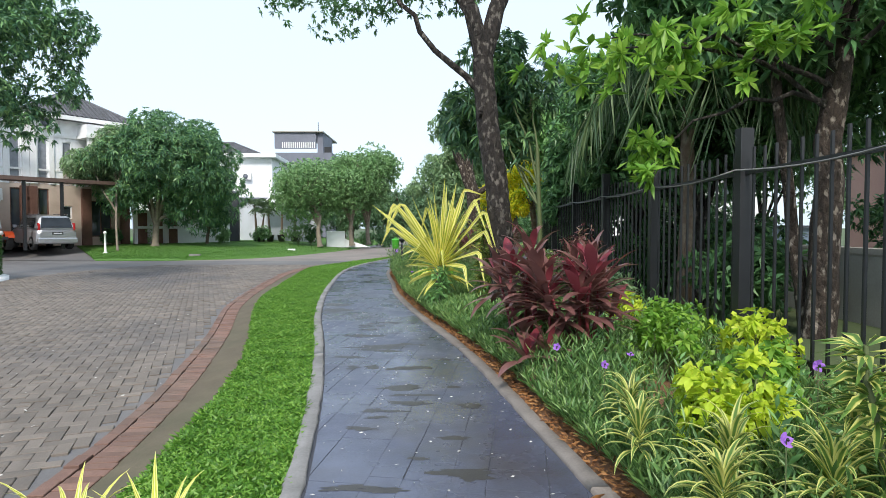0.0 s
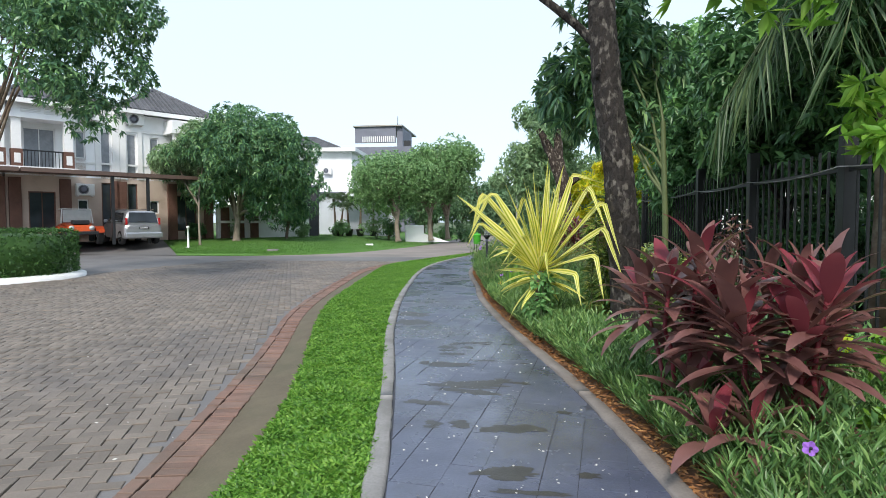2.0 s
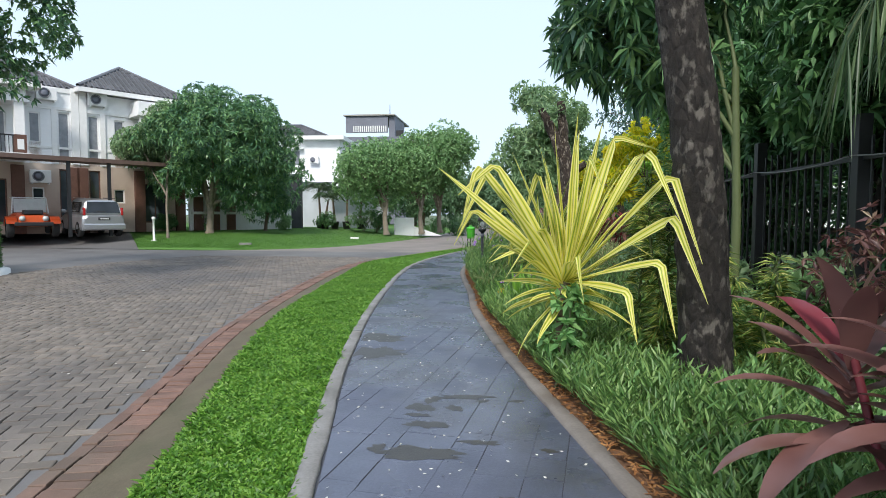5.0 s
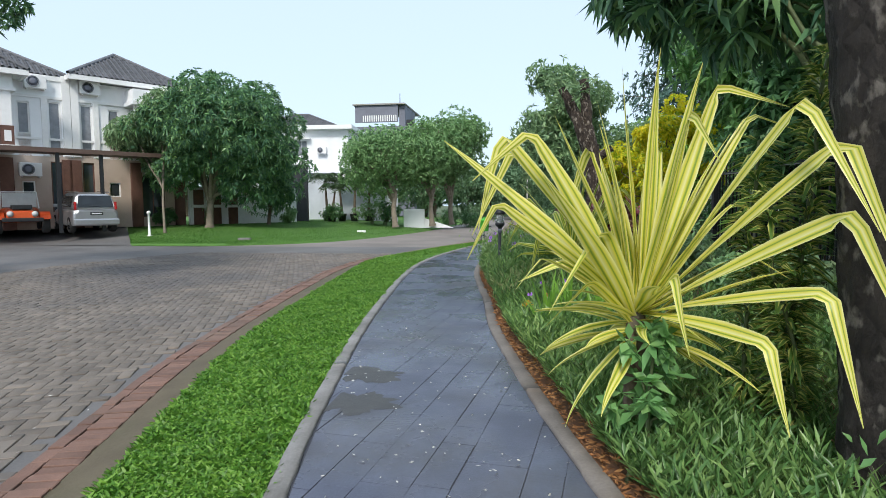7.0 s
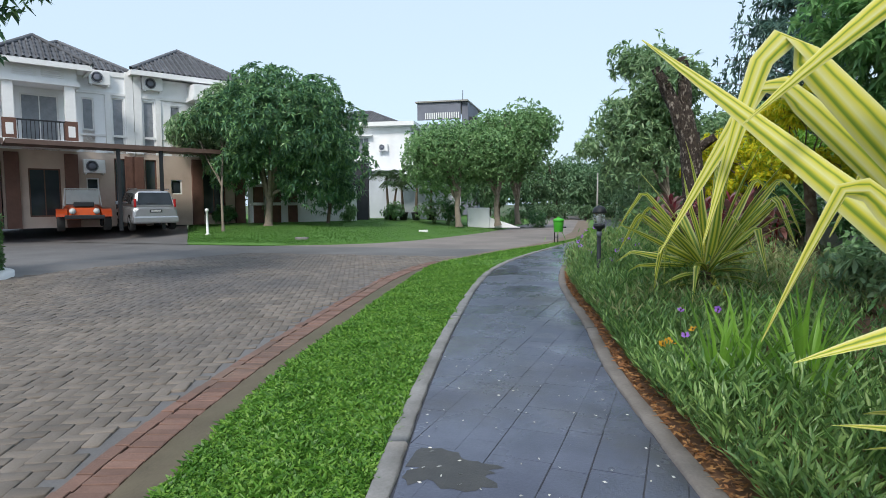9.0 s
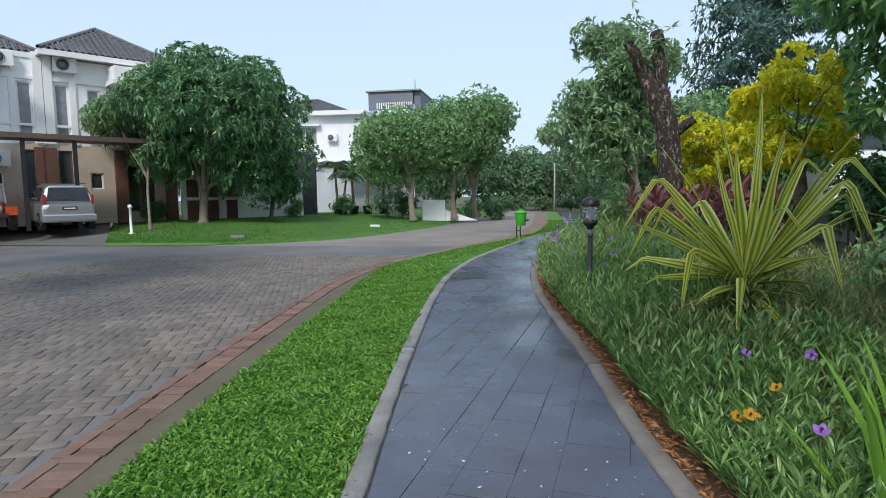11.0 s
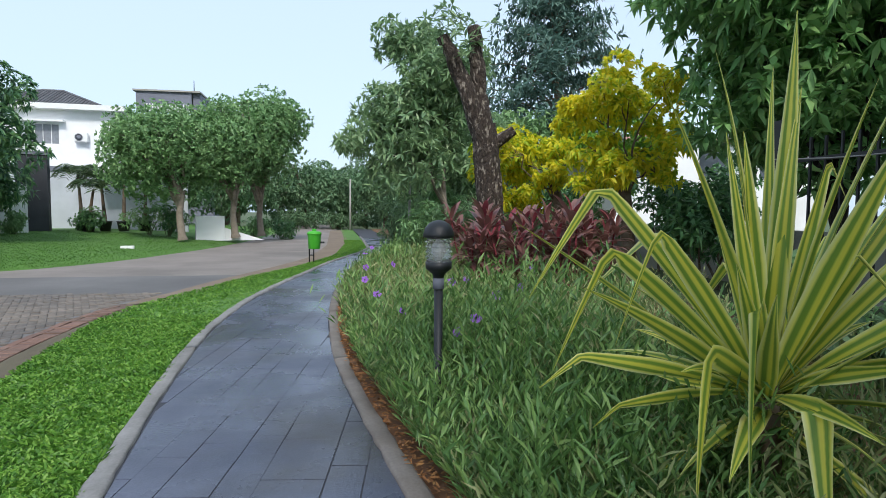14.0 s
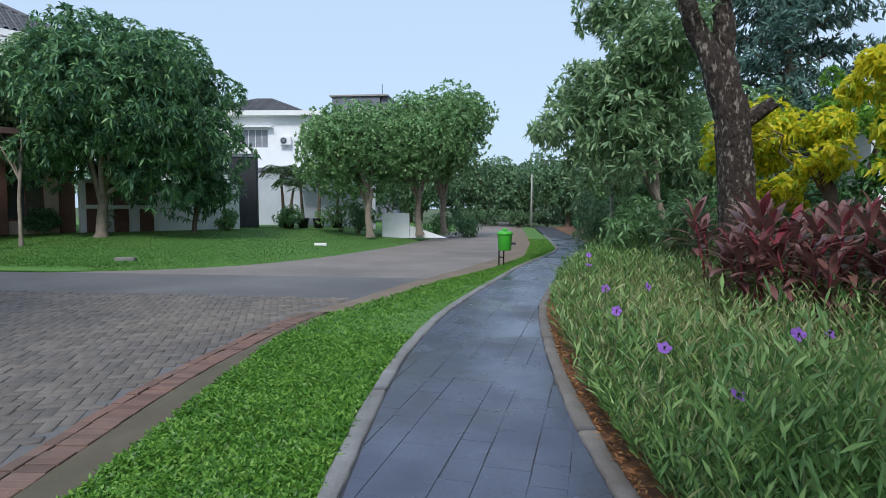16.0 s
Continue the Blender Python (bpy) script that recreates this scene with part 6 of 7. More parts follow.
# ---- strap-leaved plants ----


def strap(base, az, elev, length, width, kink=None, fold=0.5, curve=0.9, n=16, end=-75, twist=0.0):
    """A keeled strap leaf that arches, or breaks over at kink: vertices, quads, UVs."""
    s = np.linspace(0, 1, n)
    ang = np.radians(elev) - np.radians(70) * curve * s ** 2
    if kink is not None:
        u = np.clip((s - kink) / 0.05, 0, 1)
        ang = np.where(s > kink, ang * (1 - u) + np.radians(end - 8 * (s - kink)) * u, ang)
    ds = length / (n - 1)
    r = np.concatenate([[0], np.cumsum(np.cos(ang[:-1]) * ds)])
    z = np.concatenate([[0], np.cumsum(np.sin(ang[:-1]) * ds)])
    ca, sa = math.cos(az), math.sin(az)
    c = np.stack([base[0] + r * ca, base[1] + r * sa, base[2] + z], 1)
    w = width * np.minimum(1, (0.55 + 2.2 * s)) * np.clip((1.0 - s) * 1.9, 0.02, 1) ** 0.85 / 2
    side_v = np.array([-sa, ca, 0.0])
    up = np.stack([-np.sin(ang) * ca, -np.sin(ang) * sa, np.cos(ang)], 1)
    q = np.radians(twist) * np.clip(s * 1.6, 0, 1)[:, None]
    sd, up = side_v * np.cos(q) + up * np.sin(q), up * np.cos(q) - side_v * np.sin(q)
    lft = c + sd * w[:, None] + up * (w * fold)[:, None]
    rgt = c - sd * w[:, None] + up * (w * fold)[:, None]
    v = np.stack([lft, c, rgt], 1).reshape(-1, 3)
    i = np.arange(n - 1)[:, None] * 3
    f = np.concatenate([i + [0, 1, 4, 3], i + [1, 2, 5, 4]])
    uv = np.stack([np.stack([np.full(n, u), s], 1) for u in (0, 0.5, 1)], 1).reshape(-1, 2)
    return v, f, uv


def screw_pine(base, stem, core, skirt, reach, width, mat, label, seed, kinked=(), lean=(0.0, 0.0)):
    """A rosette of stiff strap leaves: an upright core, a low skirt of short blades, and long ones broken over."""
    g = np.random.default_rng(seed)
    p = thing("screw_pine", pose(*base), label, "screw pine")
    top = np.array([lean[0], lean[1], stem])
    place("stem", tubes_mesh("stem", [tube_np(bend((0, 0, -0.1), top, 0, 8), np.linspace(0.07, 0.05, 8), 10)], M_BROWNBARK), p)

    def leaf(az, elev, ln, w, low, kk=None, end=-75, curve=0.1, twist=0.0):
        at = top * (1 - low) + np.array([0.03 * math.cos(az), 0.03 * math.sin(az), 0.0])
        v, f, uv = strap(at, az, elev, ln, w, kk, 0.4, curve, 26, end, twist)
        tw = v.reshape(-1, 3, 3)
        tw[:, :, :2] += 0.014 * np.sin(np.linspace(0, 3 + 4 * g.random(), len(tw)))[:, None, None]
        place("leaf", mesh_np("leaf", tw.reshape(-1, 3), f, mat, uv, True), p)

    for k in range(core):
        t = (k + 0.5) / core
        az = k * 2.399 + 0.5 * g.standard_normal()
        kk = 0.45 + 0.35 * g.random() if t > 0.3 and g.random() < 0.4 else None
        leaf(az, 88 - 55 * t ** 0.9 + 7 * g.standard_normal(), reach * (0.66 + 0.36 * g.random()) * (1.05 - 0.25 * t), width * (0.6 + 0.5 * g.random()), 0.15 * t, kk, -10 - 65 * g.random(), 0.05 + 0.35 * t * g.random(), 35 * g.standard_normal())
    for k in range(skirt):
        t = (k + 0.5) / skirt
        az = k * 2.399 + 0.4 * g.standard_normal()
        leaf(az, 36 - 62 * t + 8 * g.standard_normal(), reach * (0.24 + 0.26 * g.random()), width * (0.6 + 0.4 * g.random()), 0.04 + 0.2 * t, None, -75, 0.2 + 0.3 * g.random(), 30 * g.standard_normal())
    for azd, elev, ln, kk, end in kinked:
        leaf(radians(azd), elev, ln, width * (0.75 + 0.25 * g.random()), 0.06, kk, end, 0.12, 70 + 15 * g.standard_normal())
    return p


screw_pine((-0.04, 9.33, 0.0), 0.86, 22, 32, 1.34, 0.098, M_PANDAN, "large screw pine with yellow and green striped strap leaves", 21,
           ((-46, 43, 1.9, 0.62, -68), (-47, 30, 1.75, 0.6, -66), (-54, 15, 1.5, 0.62, -72), (-64, 3, 1.2, 0.66, -70), (-52, 52, 1.9, 0.64, -60), (-84, 26, 1.0, 0.6, -60), (20, 60, 1.7, 0.7, -14), (5, 74, 1.65, 0.72, -16), (70, 55, 1.6, 0.7, -50),
            (168, 56, 1.75, 0.64, -72), (178, 46, 1.4, None, 0), (150, 52, 1.8, 0.62, -60), (192, 62, 1.5, 0.7, -40), (205, 40, 1.3, 0.7, -55), (-75, 66, 1.45, 0.72, -45), (110, 60, 1.7, 0.6, -55)))
screw_pine((0.06, 14.6, 0.0), 0.72, 25, 26, 1.54, 0.094, M_PANDAN2, "screw pine with green leaves edged and striped in yellow", 25,
           ((165, 54, 1.55, 0.62, -58), (182, 42, 1.35, 0.6, -62), (200, 48, 1.3, 0.64, -60), (215, 26, 1.1, 0.5, -78), (228, 38, 1.35, 0.5, -80), (175, 14, 0.95, 0.75, -35), (190, 4, 0.8, 0.8, -30), (250, 10, 0.95, 0.4, -72),
            (-10, 58, 1.6, 0.66, -50), (10, 48, 1.55, 0.64, -62), (-30, 52, 1.5, 0.6, -66), (-50, 40, 1.2, 0.55, -72), (30, 60, 1.5, 0.7, -30)), (-0.06, -0.02))


def ti_plant(base, stems, leaf_len, count, label, seed, group, pink=0.25, h=(0.5, 1.12)):
    """Burgundy ti plant: upright canes with whorls of broad pointed leaves."""
    g = np.random.default_rng(seed)
    r = thing("ti_plant", pose(*base), label, "ti plant", group)
    for s in range(stems):
        a = 2 * math.pi * s / stems + g.random()
        off = np.array([math.cos(a), math.sin(a), 0]) * (0.05 + 0.22 * g.random())
        hh3 = h[0] + (h[1] - h[0]) * g.random()
        top = off * 1.6 + [0, 0, hh3]
        st = bend(off * 0.4 - [0, 0, 0.05], top, 0, 7, 0.02)
        cane = place("cane", tubes_mesh("cane", [tube_np(st, np.linspace(0.018, 0.013, 7), 7)], M_CORDY_PINK), r)
        for k in range(count):
            t = k / count
            az = k * 2.399 + 0.2 * g.standard_normal()
            elev = 78 - 95 * t + 8 * g.standard_normal()
            z = -0.38 * t * hh3
            ln = leaf_len * (0.75 + 0.4 * g.random()) * (0.75 if t < 0.12 else 1)
            n = 9
            s2 = np.linspace(0, 1, n)
            v, f, uv = strap((0, 0, z), az, elev, ln, 0.01, None, 0.3, 0.55 + 0.3 * g.random(), n)
            v = v.reshape(n, 3, 3)
            w = ln * 0.24 * np.sin(np.pi * np.clip(s2 * 0.92 + 0.05, 0, 1)) ** 0.9 / 2
            mid = v[:, 1:2]
            sdv = unit(v[:, 0] - v[:, 2])
            v[:, 0] = mid[:, 0] + sdv * w[:, None] + [0, 0, 0.2] * w[:, None]
            v[:, 2] = mid[:, 0] - sdv * w[:, None] + [0, 0, 0.2] * w[:, None]
            place("leaf", mesh_np("leaf", v.reshape(-1, 3), f, M_CORDY_PINK if t < pink and g.random() < 0.4 else M_CORDY, uv, True), cane, m=pose(*top))
    return r


ti_plant((0.82, 6.05, 0.1), 6, 0.42, 26, "burgundy ti plant with broad pointed leaves near the path", 51, "burgundy ti plants")
ti_plant((1.26, 5.3, 0.1), 6, 0.42, 28, "burgundy ti plant with pink young leaves near the path", 52, "burgundy ti plants", 0.4, (0.6, 1.05))
ti_plant((0.9, 5.3, 0.05), 4, 0.38, 17, "low burgundy ti plant at the edge of the bed", 53, "burgundy ti plants", 0.2, (0.25, 0.45))
ti_plant((1.5, 5.9, 0.05), 3, 0.36, 15, "burgundy ti plant close to the fence", 54, "burgundy ti plants")
for k, (tx, ty) in enumerate([(0.35, 20.7), (0.85, 20.3), (1.35, 20.0), (0.9, 21.3), (1.8, 20.6), (1.5, 21.6), (2.3, 21.0), (0.5, 22.2)]):
    ti_plant((tx, ty, 0.1), 5, 0.42, 17, "burgundy ti plant in the clump under the golden trees", 56 + k, "burgundy ti plants", 0.2, (0.7, 1.3))


def tuft(base, count, lo, hi, width, mat, label, category, seed, name, group="", lean=(80, 20), curve=0.9, stem=0.02):
    """A tuft of narrow arching leaves, joined as one part for each whorl."""
    g = np.random.default_rng(seed)
    r = thing(name, pose(*base), label, category, group)
    for k in range(count):
        az, el = k * 2.399 + 0.3 * g.standard_normal(), lean[0] + (lean[1] - lean[0]) * k / count
        v, f, uv = strap((0.01 * math.cos(az), 0.01 * math.sin(az), stem * (1 - 0.5 * k / count)), az, el + 6 * g.standard_normal(), lo + (hi - lo) * g.random(), width, None, 0.35, curve * (0.7 + 0.5 * g.random()), 8)
        place("leaf", mesh_np("leaf", v, f, mat, uv, True), r)
    return r


for k, (tx, ty, tz, n, l1) in enumerate([(1.12, 2.3, 0.12, 44, 0.3), (1.3, 2.6, 0.15, 44, 0.28), (1.02, 3.0, 0.1, 34, 0.26), (1.5, 2.2, 0.2, 44, 0.32), (1.75, 2.45, 0.3, 44, 0.34), (1.7, 1.8, 0.45, 36, 0.34), (1.15, 3.55, 0.1, 30, 0.26)]):
    tuft((tx, ty, tz), n, 0.18, l1, 0.03, M_SPIDER, "cream-edged dracaena tuft in the bed", "dracaena", 70 + k, "dracaena", "cream-edged dracaenas", (78, 8), 1.5, 0.3)
# song of india: canes set with whorls
for k, (tx, ty, hh4) in enumerate([(0.75, 9.5, 2.2), (0.62, 9.62, 1.75), (0.86, 9.4, 1.45), (1.75, 2.2, 0.95), (1.3, 9.3, 0.85), (1.5, 9.5, 1.0), (1.7, 9.3, 0.9), (1.55, 9.1, 0.72), (1.4, 9.75, 1.1)]):
    r = thing("dracaena", pose(tx, ty, 0.02), "upright dracaena with whorls of cream-edged leaves", "dracaena", "upright dracaenas")
    st = bend((0, 0, -0.05), (0.12 * rng.standard_normal(), 0.1 * rng.standard_normal(), hh4), 0, 8, 0.02)
    place("cane", tubes_mesh("cane", [tube_np(st, np.linspace(0.016, 0.01, 8), 6)], M_STEM), r)
    n = int(hh4 * 210)
    t = 0.15 + 0.85 * rng.random(n)
    c = np.column_stack([np.interp(t, np.linspace(0, 1, 8), st[:, m]) for m in range(3)])
    a = rng.random(n) * 2 * np.pi
    v, f, uv = leaves_np(c, np.stack([np.cos(a), np.sin(a), 0.45 + 0.3 * rng.standard_normal(n)], 1), 0.2, 0.034, 0.45)
    place("leaves", mesh_np("leaves", v, f, M_SPIDER, uv), r)
for k, (tx, ty) in enumerate([(-0.42, 11.7), (-0.2, 12.0), (0.0, 11.45), (0.2, 12.2)]):
    tuft((tx, ty, 0.05), 16, 0.5, 0.85, 0.04, M_LIME, "upright sword-leaved green tuft in the bed", "sword plant", 90 + k, "sword_plant", "sword-leaved tufts", (88, 55), 0.35, 0.05)
tuft((0.55, 14.8, 0.05), 26, 0.3, 0.5, 0.03, M_SPIDER, "cream-edged dracaena tuft behind the screw pine", "dracaena", 97, "dracaena", "cream-edged dracaenas", (70, 5), 1.1, 0.15)
tuft((-1.15, 2.3, -0.03), 22, 0.38, 0.58, 0.03, M_PANDAN, "yellow striped tuft at the edge of the turf", "striped tuft", 98, "striped_tuft", "", (70, 15), 0.9, 0.05)
tuft((-1.6, 2.5, -0.06), 14, 0.35, 0.55, 0.03, M_PANDAN, "yellow striped tuft at the edge of the turf", "striped tuft", 99, "striped_tuft", "", (70, 15), 0.9, 0.05)
tuft((1.9, 27.5, 0.1), 60, 0.7, 1.2, 0.04, M_GREYLEAF, "tall grey-green reedy clump near the lamp pole", "reed clump", 100, "reed_clump", "reedy clumps", (88, 30), 0.8, 0.9)
tuft((1.0, 31.0, 0.1), 70, 0.8, 1.4, 0.04, M_GREYLEAF, "tall grey-green reedy clump near the lamp pole", "reed clump", 101, "reed_clump", "reedy clumps", (88, 20), 0.8, 1.2)

# shrubs in the bed
shrub(pose(1.58, 3.15, 0.08), 0.36, 0.36, 0.66, M_LIMEYELLOW, 190, 7, 0.075, 0.045, "bright lime-yellow leafy shrub in the bed", 201, name="lime_shrub")
shrub(pose(2.0, 2.0, 0.08), 0.45, 0.45, 0.5, M_BROAD, 110, 6, 0.17, 0.12, "broad-leaved green shrub in the bed", 202)
for k, (tx, ty) in enumerate([(2.1, 3.9), (2.55, 4.8), (1.95, 5.2), (2.5, 6.2), (2.2, 7.2), (2.6, 3.0)]):
    shrub(pose(tx, ty, 0.08), 0.38, 0.42, 0.6, M_LIMEYELLOW if k % 3 == 1 else M_LIME, 120, 6, 0.085, 0.045, "leafy yellow-green shrub before the fence", 205 + k, "shrubs before the fence")
for k, (tx, ty) in enumerate([(2.3, 8.3), (1.9, 9.6), (2.4, 10.4), (1.5, 12.1), (2.2, 12.6), (2.5, 14.2), (1.9, 15.6), (2.5, 17.0)]):
    shrub(pose(tx, ty, 0.08), 0.5, 0.5, 0.9, M_BROAD if k % 2 else M_GREYLEAF, 130, 6, 0.15, 0.06, "leafy green shrub before the fence", 215 + k, "shrubs before the fence")
shrub(pose(2.1, 9.0, 0.08), 0.4, 0.4, 1.7, M_CORDY, 100, 7, 0.09, 0.03, "bronze-leaved upright shrub before the fence", 230, name="bronze_shrub")
shrub(pose(-0.02, 9.08, 0.02), 0.2, 0.14, 0.86, M_GLOSSY, 46, 6, 0.105, 0.05, "broad green climber leaves at the foot of the screw pine", 231)
shrub(pose(2.6, 29.5, 0.05), 0.8, 0.8, 1.6, M_DARKLEAF, 220, 7, 0.2, 0.06, "dark leafy shrub under the leaning tree", 232)
shrub(pose(2.3, 35.0, 0.0), 0.9, 0.9, 1.5, M_DARKLEAF, 220, 7, 0.2, 0.06, "dark leafy shrub beside the path farther on", 233)
shrub(pose(-0.2 + 2.0, 44.0, 0.0), 0.9, 1.6, 1.2, M_DARKLEAF, 220, 7, 0.18, 0.07, "clipped hedge beside the path farther on", 234)

for k, (tx, ty, hz) in enumerate([(0.5, 28.0, 1.6), (1.4, 26.6, 1.7), (2.4, 26.0, 1.8), (0.3, 31.6, 2.0), (1.7, 30.8, 2.3), (1.2, 33.8, 2.0), (2.6, 31.8, 2.2)]):
    shrub(pose(tx, ty, 0.05), 0.75, 0.75, hz, M_GREYLEAF if k % 2 else M_BROAD, 240, 7, 0.2, 0.045, "tall leafy shrub in the far part of the bed", 240 + k, "tall shrubs in the bed")

# ---- path lamp, bin, pole ----
lamp = thing("garden_lamp", pose(-1.085, 16.0, 0.0), "black garden lamp with a ribbed clear lens among the plants", "garden lamp")
part("post", lathe([(0.05, -0.05), (0.05, 0.02), (0.027, 0.04), (0.027, 0.99)], 18), M_IRON, lamp)
part("collar", lathe([(0.034, 0.935), (0.034, 1.0)], 20), M_GREYPANEL, lamp, "grey label band", m=pose(0, 0, 0.0))
part("holder", lathe([(0.033, 1.001), (0.038, 1.025), (0.062, 1.045), (0.079, 1.06), (0.08, 1.1), (0.07, 1.1)], 22), M_IRON, lamp)
prof = []
for k in range(5):
    prof += [(0.078, 1.1 + k * 0.03), (0.07, 1.116 + k * 0.03), (0.07, 1.12 + k * 0.03)]
lens_p = part("lens", lathe(prof + [(0.078, 1.25)], 26, cap=False), M_CLEAR, lamp, "ribbed clear lens")
part("bulb", lathe([(0.016, 1.1), (0.02, 1.13), (0.034, 1.17), (0.03, 1.21), (0.005, 1.235)], 14), M_TRIM, lamp, "white bulb")
for k in (1, 2, 3, 4):
    part("louvre", lathe([(0.079, 1.098 + k * 0.03), (0.084, 1.096 + k * 0.03), (0.084, 1.101 + k * 0.03), (0.079, 1.104 + k * 0.03)], 24, cap=False), M_CLEAR, lens_p)
part("cap", lathe([(0.088, 1.245), (0.095, 1.25), (0.094, 1.265), (0.084, 1.3), (0.062, 1.328), (0.03, 1.345), (0.005, 1.35)], 24), M_IRON, lamp, "domed black cap")

bn = thing("litter_bin", pose(-2.28, 29.1, -0.03, 0, 0, -8), "bright green swing litter bin on black legs", "litter bin")
b = lathe([(0.15, 0.4), (0.16, 0.41), (0.185, 0.78), (0.19, 0.79)], 24)
part("body", b, M_BIN, bn)
part("lid", lathe([(0.2, 0.792), (0.2, 0.83), (0.17, 0.87), (0.08, 0.895), (0.01, 0.9)], 24), M_BIN, bn)
part("lid_knob", box(-0.06, -0.03, 0.9, 0.06, 0.03, 0.95, 0.01), M_BIN, bn)
for sx in (-1, 1):
    part("leg", lathe([(0.018, 0), (0.018, 0.82)], 10), M_IRON, bn, m=pose(sx * 0.06 - 0.1, 0.12, 0))
part("brace", box(-0.16, 0.11, 0.2, -0.04, 0.13, 0.23), M_IRON, bn)
part("bracket", box(0.17, -0.02, 0.55, 0.28, 0.02, 0.6, 0.005), M_IRON, bn)

pl = thing("lamp_pole", pose(0.55, 30.6, 0.0), "slim grey pole with a small flat lamp head", "lamp pole")
part("pole", lathe([(0.045, 0), (0.03, 3.1)], 10), M_GREYWALL, pl)
part("head", box(-0.32, -0.06, 3.05, 0.05, 0.06, 3.12, 0.01), M_IRON, pl)

# ---- ground cover ----


def cover_points(n, y0, y1, edge=0.1, inner=2.6, power=1.4):
    y = y0 + (y1 - y0) * rng.random(n)
    a = KERB_R(y) + edge
    x = a + (np.minimum(FENCE_X - 0.1, a + inner) - a) * rng.random(n) ** power
    return x, y


def cover_mesh(name, n_stems, y0, y1, mat, hmin, hmax, length, width, inner=2.6, power=1.4):
    """Leafy stems of ground cover, taller away from the kerb."""
    x, y = cover_points(n_stems, y0, y1, 0.17, inner, power)
    bare = ((x > 0.75) & (x < 2.7) & (y > 12.6) & (y < 15.6)) | ((x > 1.45) & (x < 2.7) & (y > 3.5) & (y < 5.4))
    keep = ~bare | (rng.random(n_stems) < 0.12)
    x, y = x[keep], y[keep]
    n_stems = len(x)
    away = np.clip((x - KERB_R(y) - 0.1) / 0.4, 0.0, 1)
    h = (hmin + (hmax - hmin) * away) * (0.65 + 0.5 * rng.random(n_stems))
    h *= 0.85 + 0.3 * np.sin(x * 2.3 + y * 1.7) * np.sin(y * 0.9)
    k = 9
    tilt = rng.standard_normal((n_stems, 2)) * 0.22
    tilt[:, 0] -= 0.25 * (1 - away)
    t = np.tile(np.linspace(0.25, 1.0, k), n_stems)
    hr = np.repeat(h, k)
    b = np.stack([np.repeat(x, k) + np.repeat(tilt[:, 0], k) * t * hr, np.repeat(y, k) + np.repeat(tilt[:, 1], k) * t * hr, hr * t + 0.02], 1)
    az = rng.random(n_stems * k) * 2 * np.pi
    el = 0.7 + 2.1 * rng.random(n_stems * k) * (0.3 + 0.7 * t)
    v, f, uv = leaves_np(b, np.stack([np.cos(az), np.sin(az), el], 1), length * (0.7 + 0.6 * rng.random(len(b))), width * (0.8 + 0.4 * rng.random(len(b))), 0.2, 0.3)
    return mesh_np(name, v, f, mat, uv)


covers = [("ruellia_cover", 10500, -4.0, 9.5, M_RUELLIA, 0.13, 0.36, 0.125, 0.0165, 2.3, 1.5, "dark green narrow-leaved ground cover along the kerb"),
          ("ruellia_cover", 7000, 9.5, 19.0, M_RUELLIA_LIT, 0.2, 0.5, 0.115, 0.017, 2.6, 1.5, "dark green narrow-leaved ground cover along the kerb"),
          ("pale_ruellia_cover", 3400, 13.5, 24.0, M_RUELLIA_DRY, 0.25, 0.64, 0.13, 0.014, 3.6, 1.0, "pale seeding ground cover in the wide bed"),
          ("ruellia_cover", 4200, 19.0, 34.0, M_RUELLIA_LIT, 0.25, 0.6, 0.14, 0.022, 3.6, 1.2, "dark green narrow-leaved ground cover in the wide bed")]
covers.append(("tall_ruellia_cover", 1200, 14.4, 17.0, M_RUELLIA_LIT, 0.74, 0.9, 0.115, 0.017, 1.1, 0.9, "taller green ground cover round the garden lamp"))
covers.append(("fence_cover", 1500, 0.5, 20.0, M_GLOSSY, 0.2, 0.5, 0.1, 0.03, 4.0, 0.45, "broad-leaved green growth at the foot of the fence"))
for nm, n, y0, y1, mt, h0, h1, ll, ww, inn, pw, lb in covers:
    tagged(place(nm, cover_mesh(nm, n, y0, y1, mt, h0, h1, ll, ww, inn, pw)), lb, "ground cover", kind="stuff")


def flower_at(x, y, z, s=1.0, tilt=60, mat=None, label="violet ruellia flower in the ground cover"):
    fl = thing("flower", pose(x, y, 0.02), label, "flower", "violet flowers" if mat is None else "")
    place("stalk", tubes_mesh("stalk", [tube_np(bend((0, 0, -0.03), (0, 0, z - 0.02), 0, 4), np.full(4, 0.003), 4)], M_STEM), fl)
    bm = bmesh.new()
    c = bm.verts.new((0, 0, -0.012))
    rim = []
    for k in range(20):
        a = 2 * math.pi * k / 20
        r = 0.026 * s * (0.8 + 0.25 * abs(math.cos(2.5 * a)))
        rim.append(bm.verts.new((r * math.cos(a), r * math.sin(a), 0.006 * math.cos(5 * a))))
    for k in range(20):
        bm.faces.new((c, rim[k], rim[(k + 1) % 20]))
    part("petals", bm, mat or M_PETAL, fl, m=pose(0, 0, z - 0.02, tilt, 0, 20 * rng.standard_normal()))
    part("throat", lathe([(0.005, 0.0), (0.007, 0.006), (0.002, 0.01)], 8), M_IRON, fl, m=pose(0, -0.004, z - 0.018, tilt))


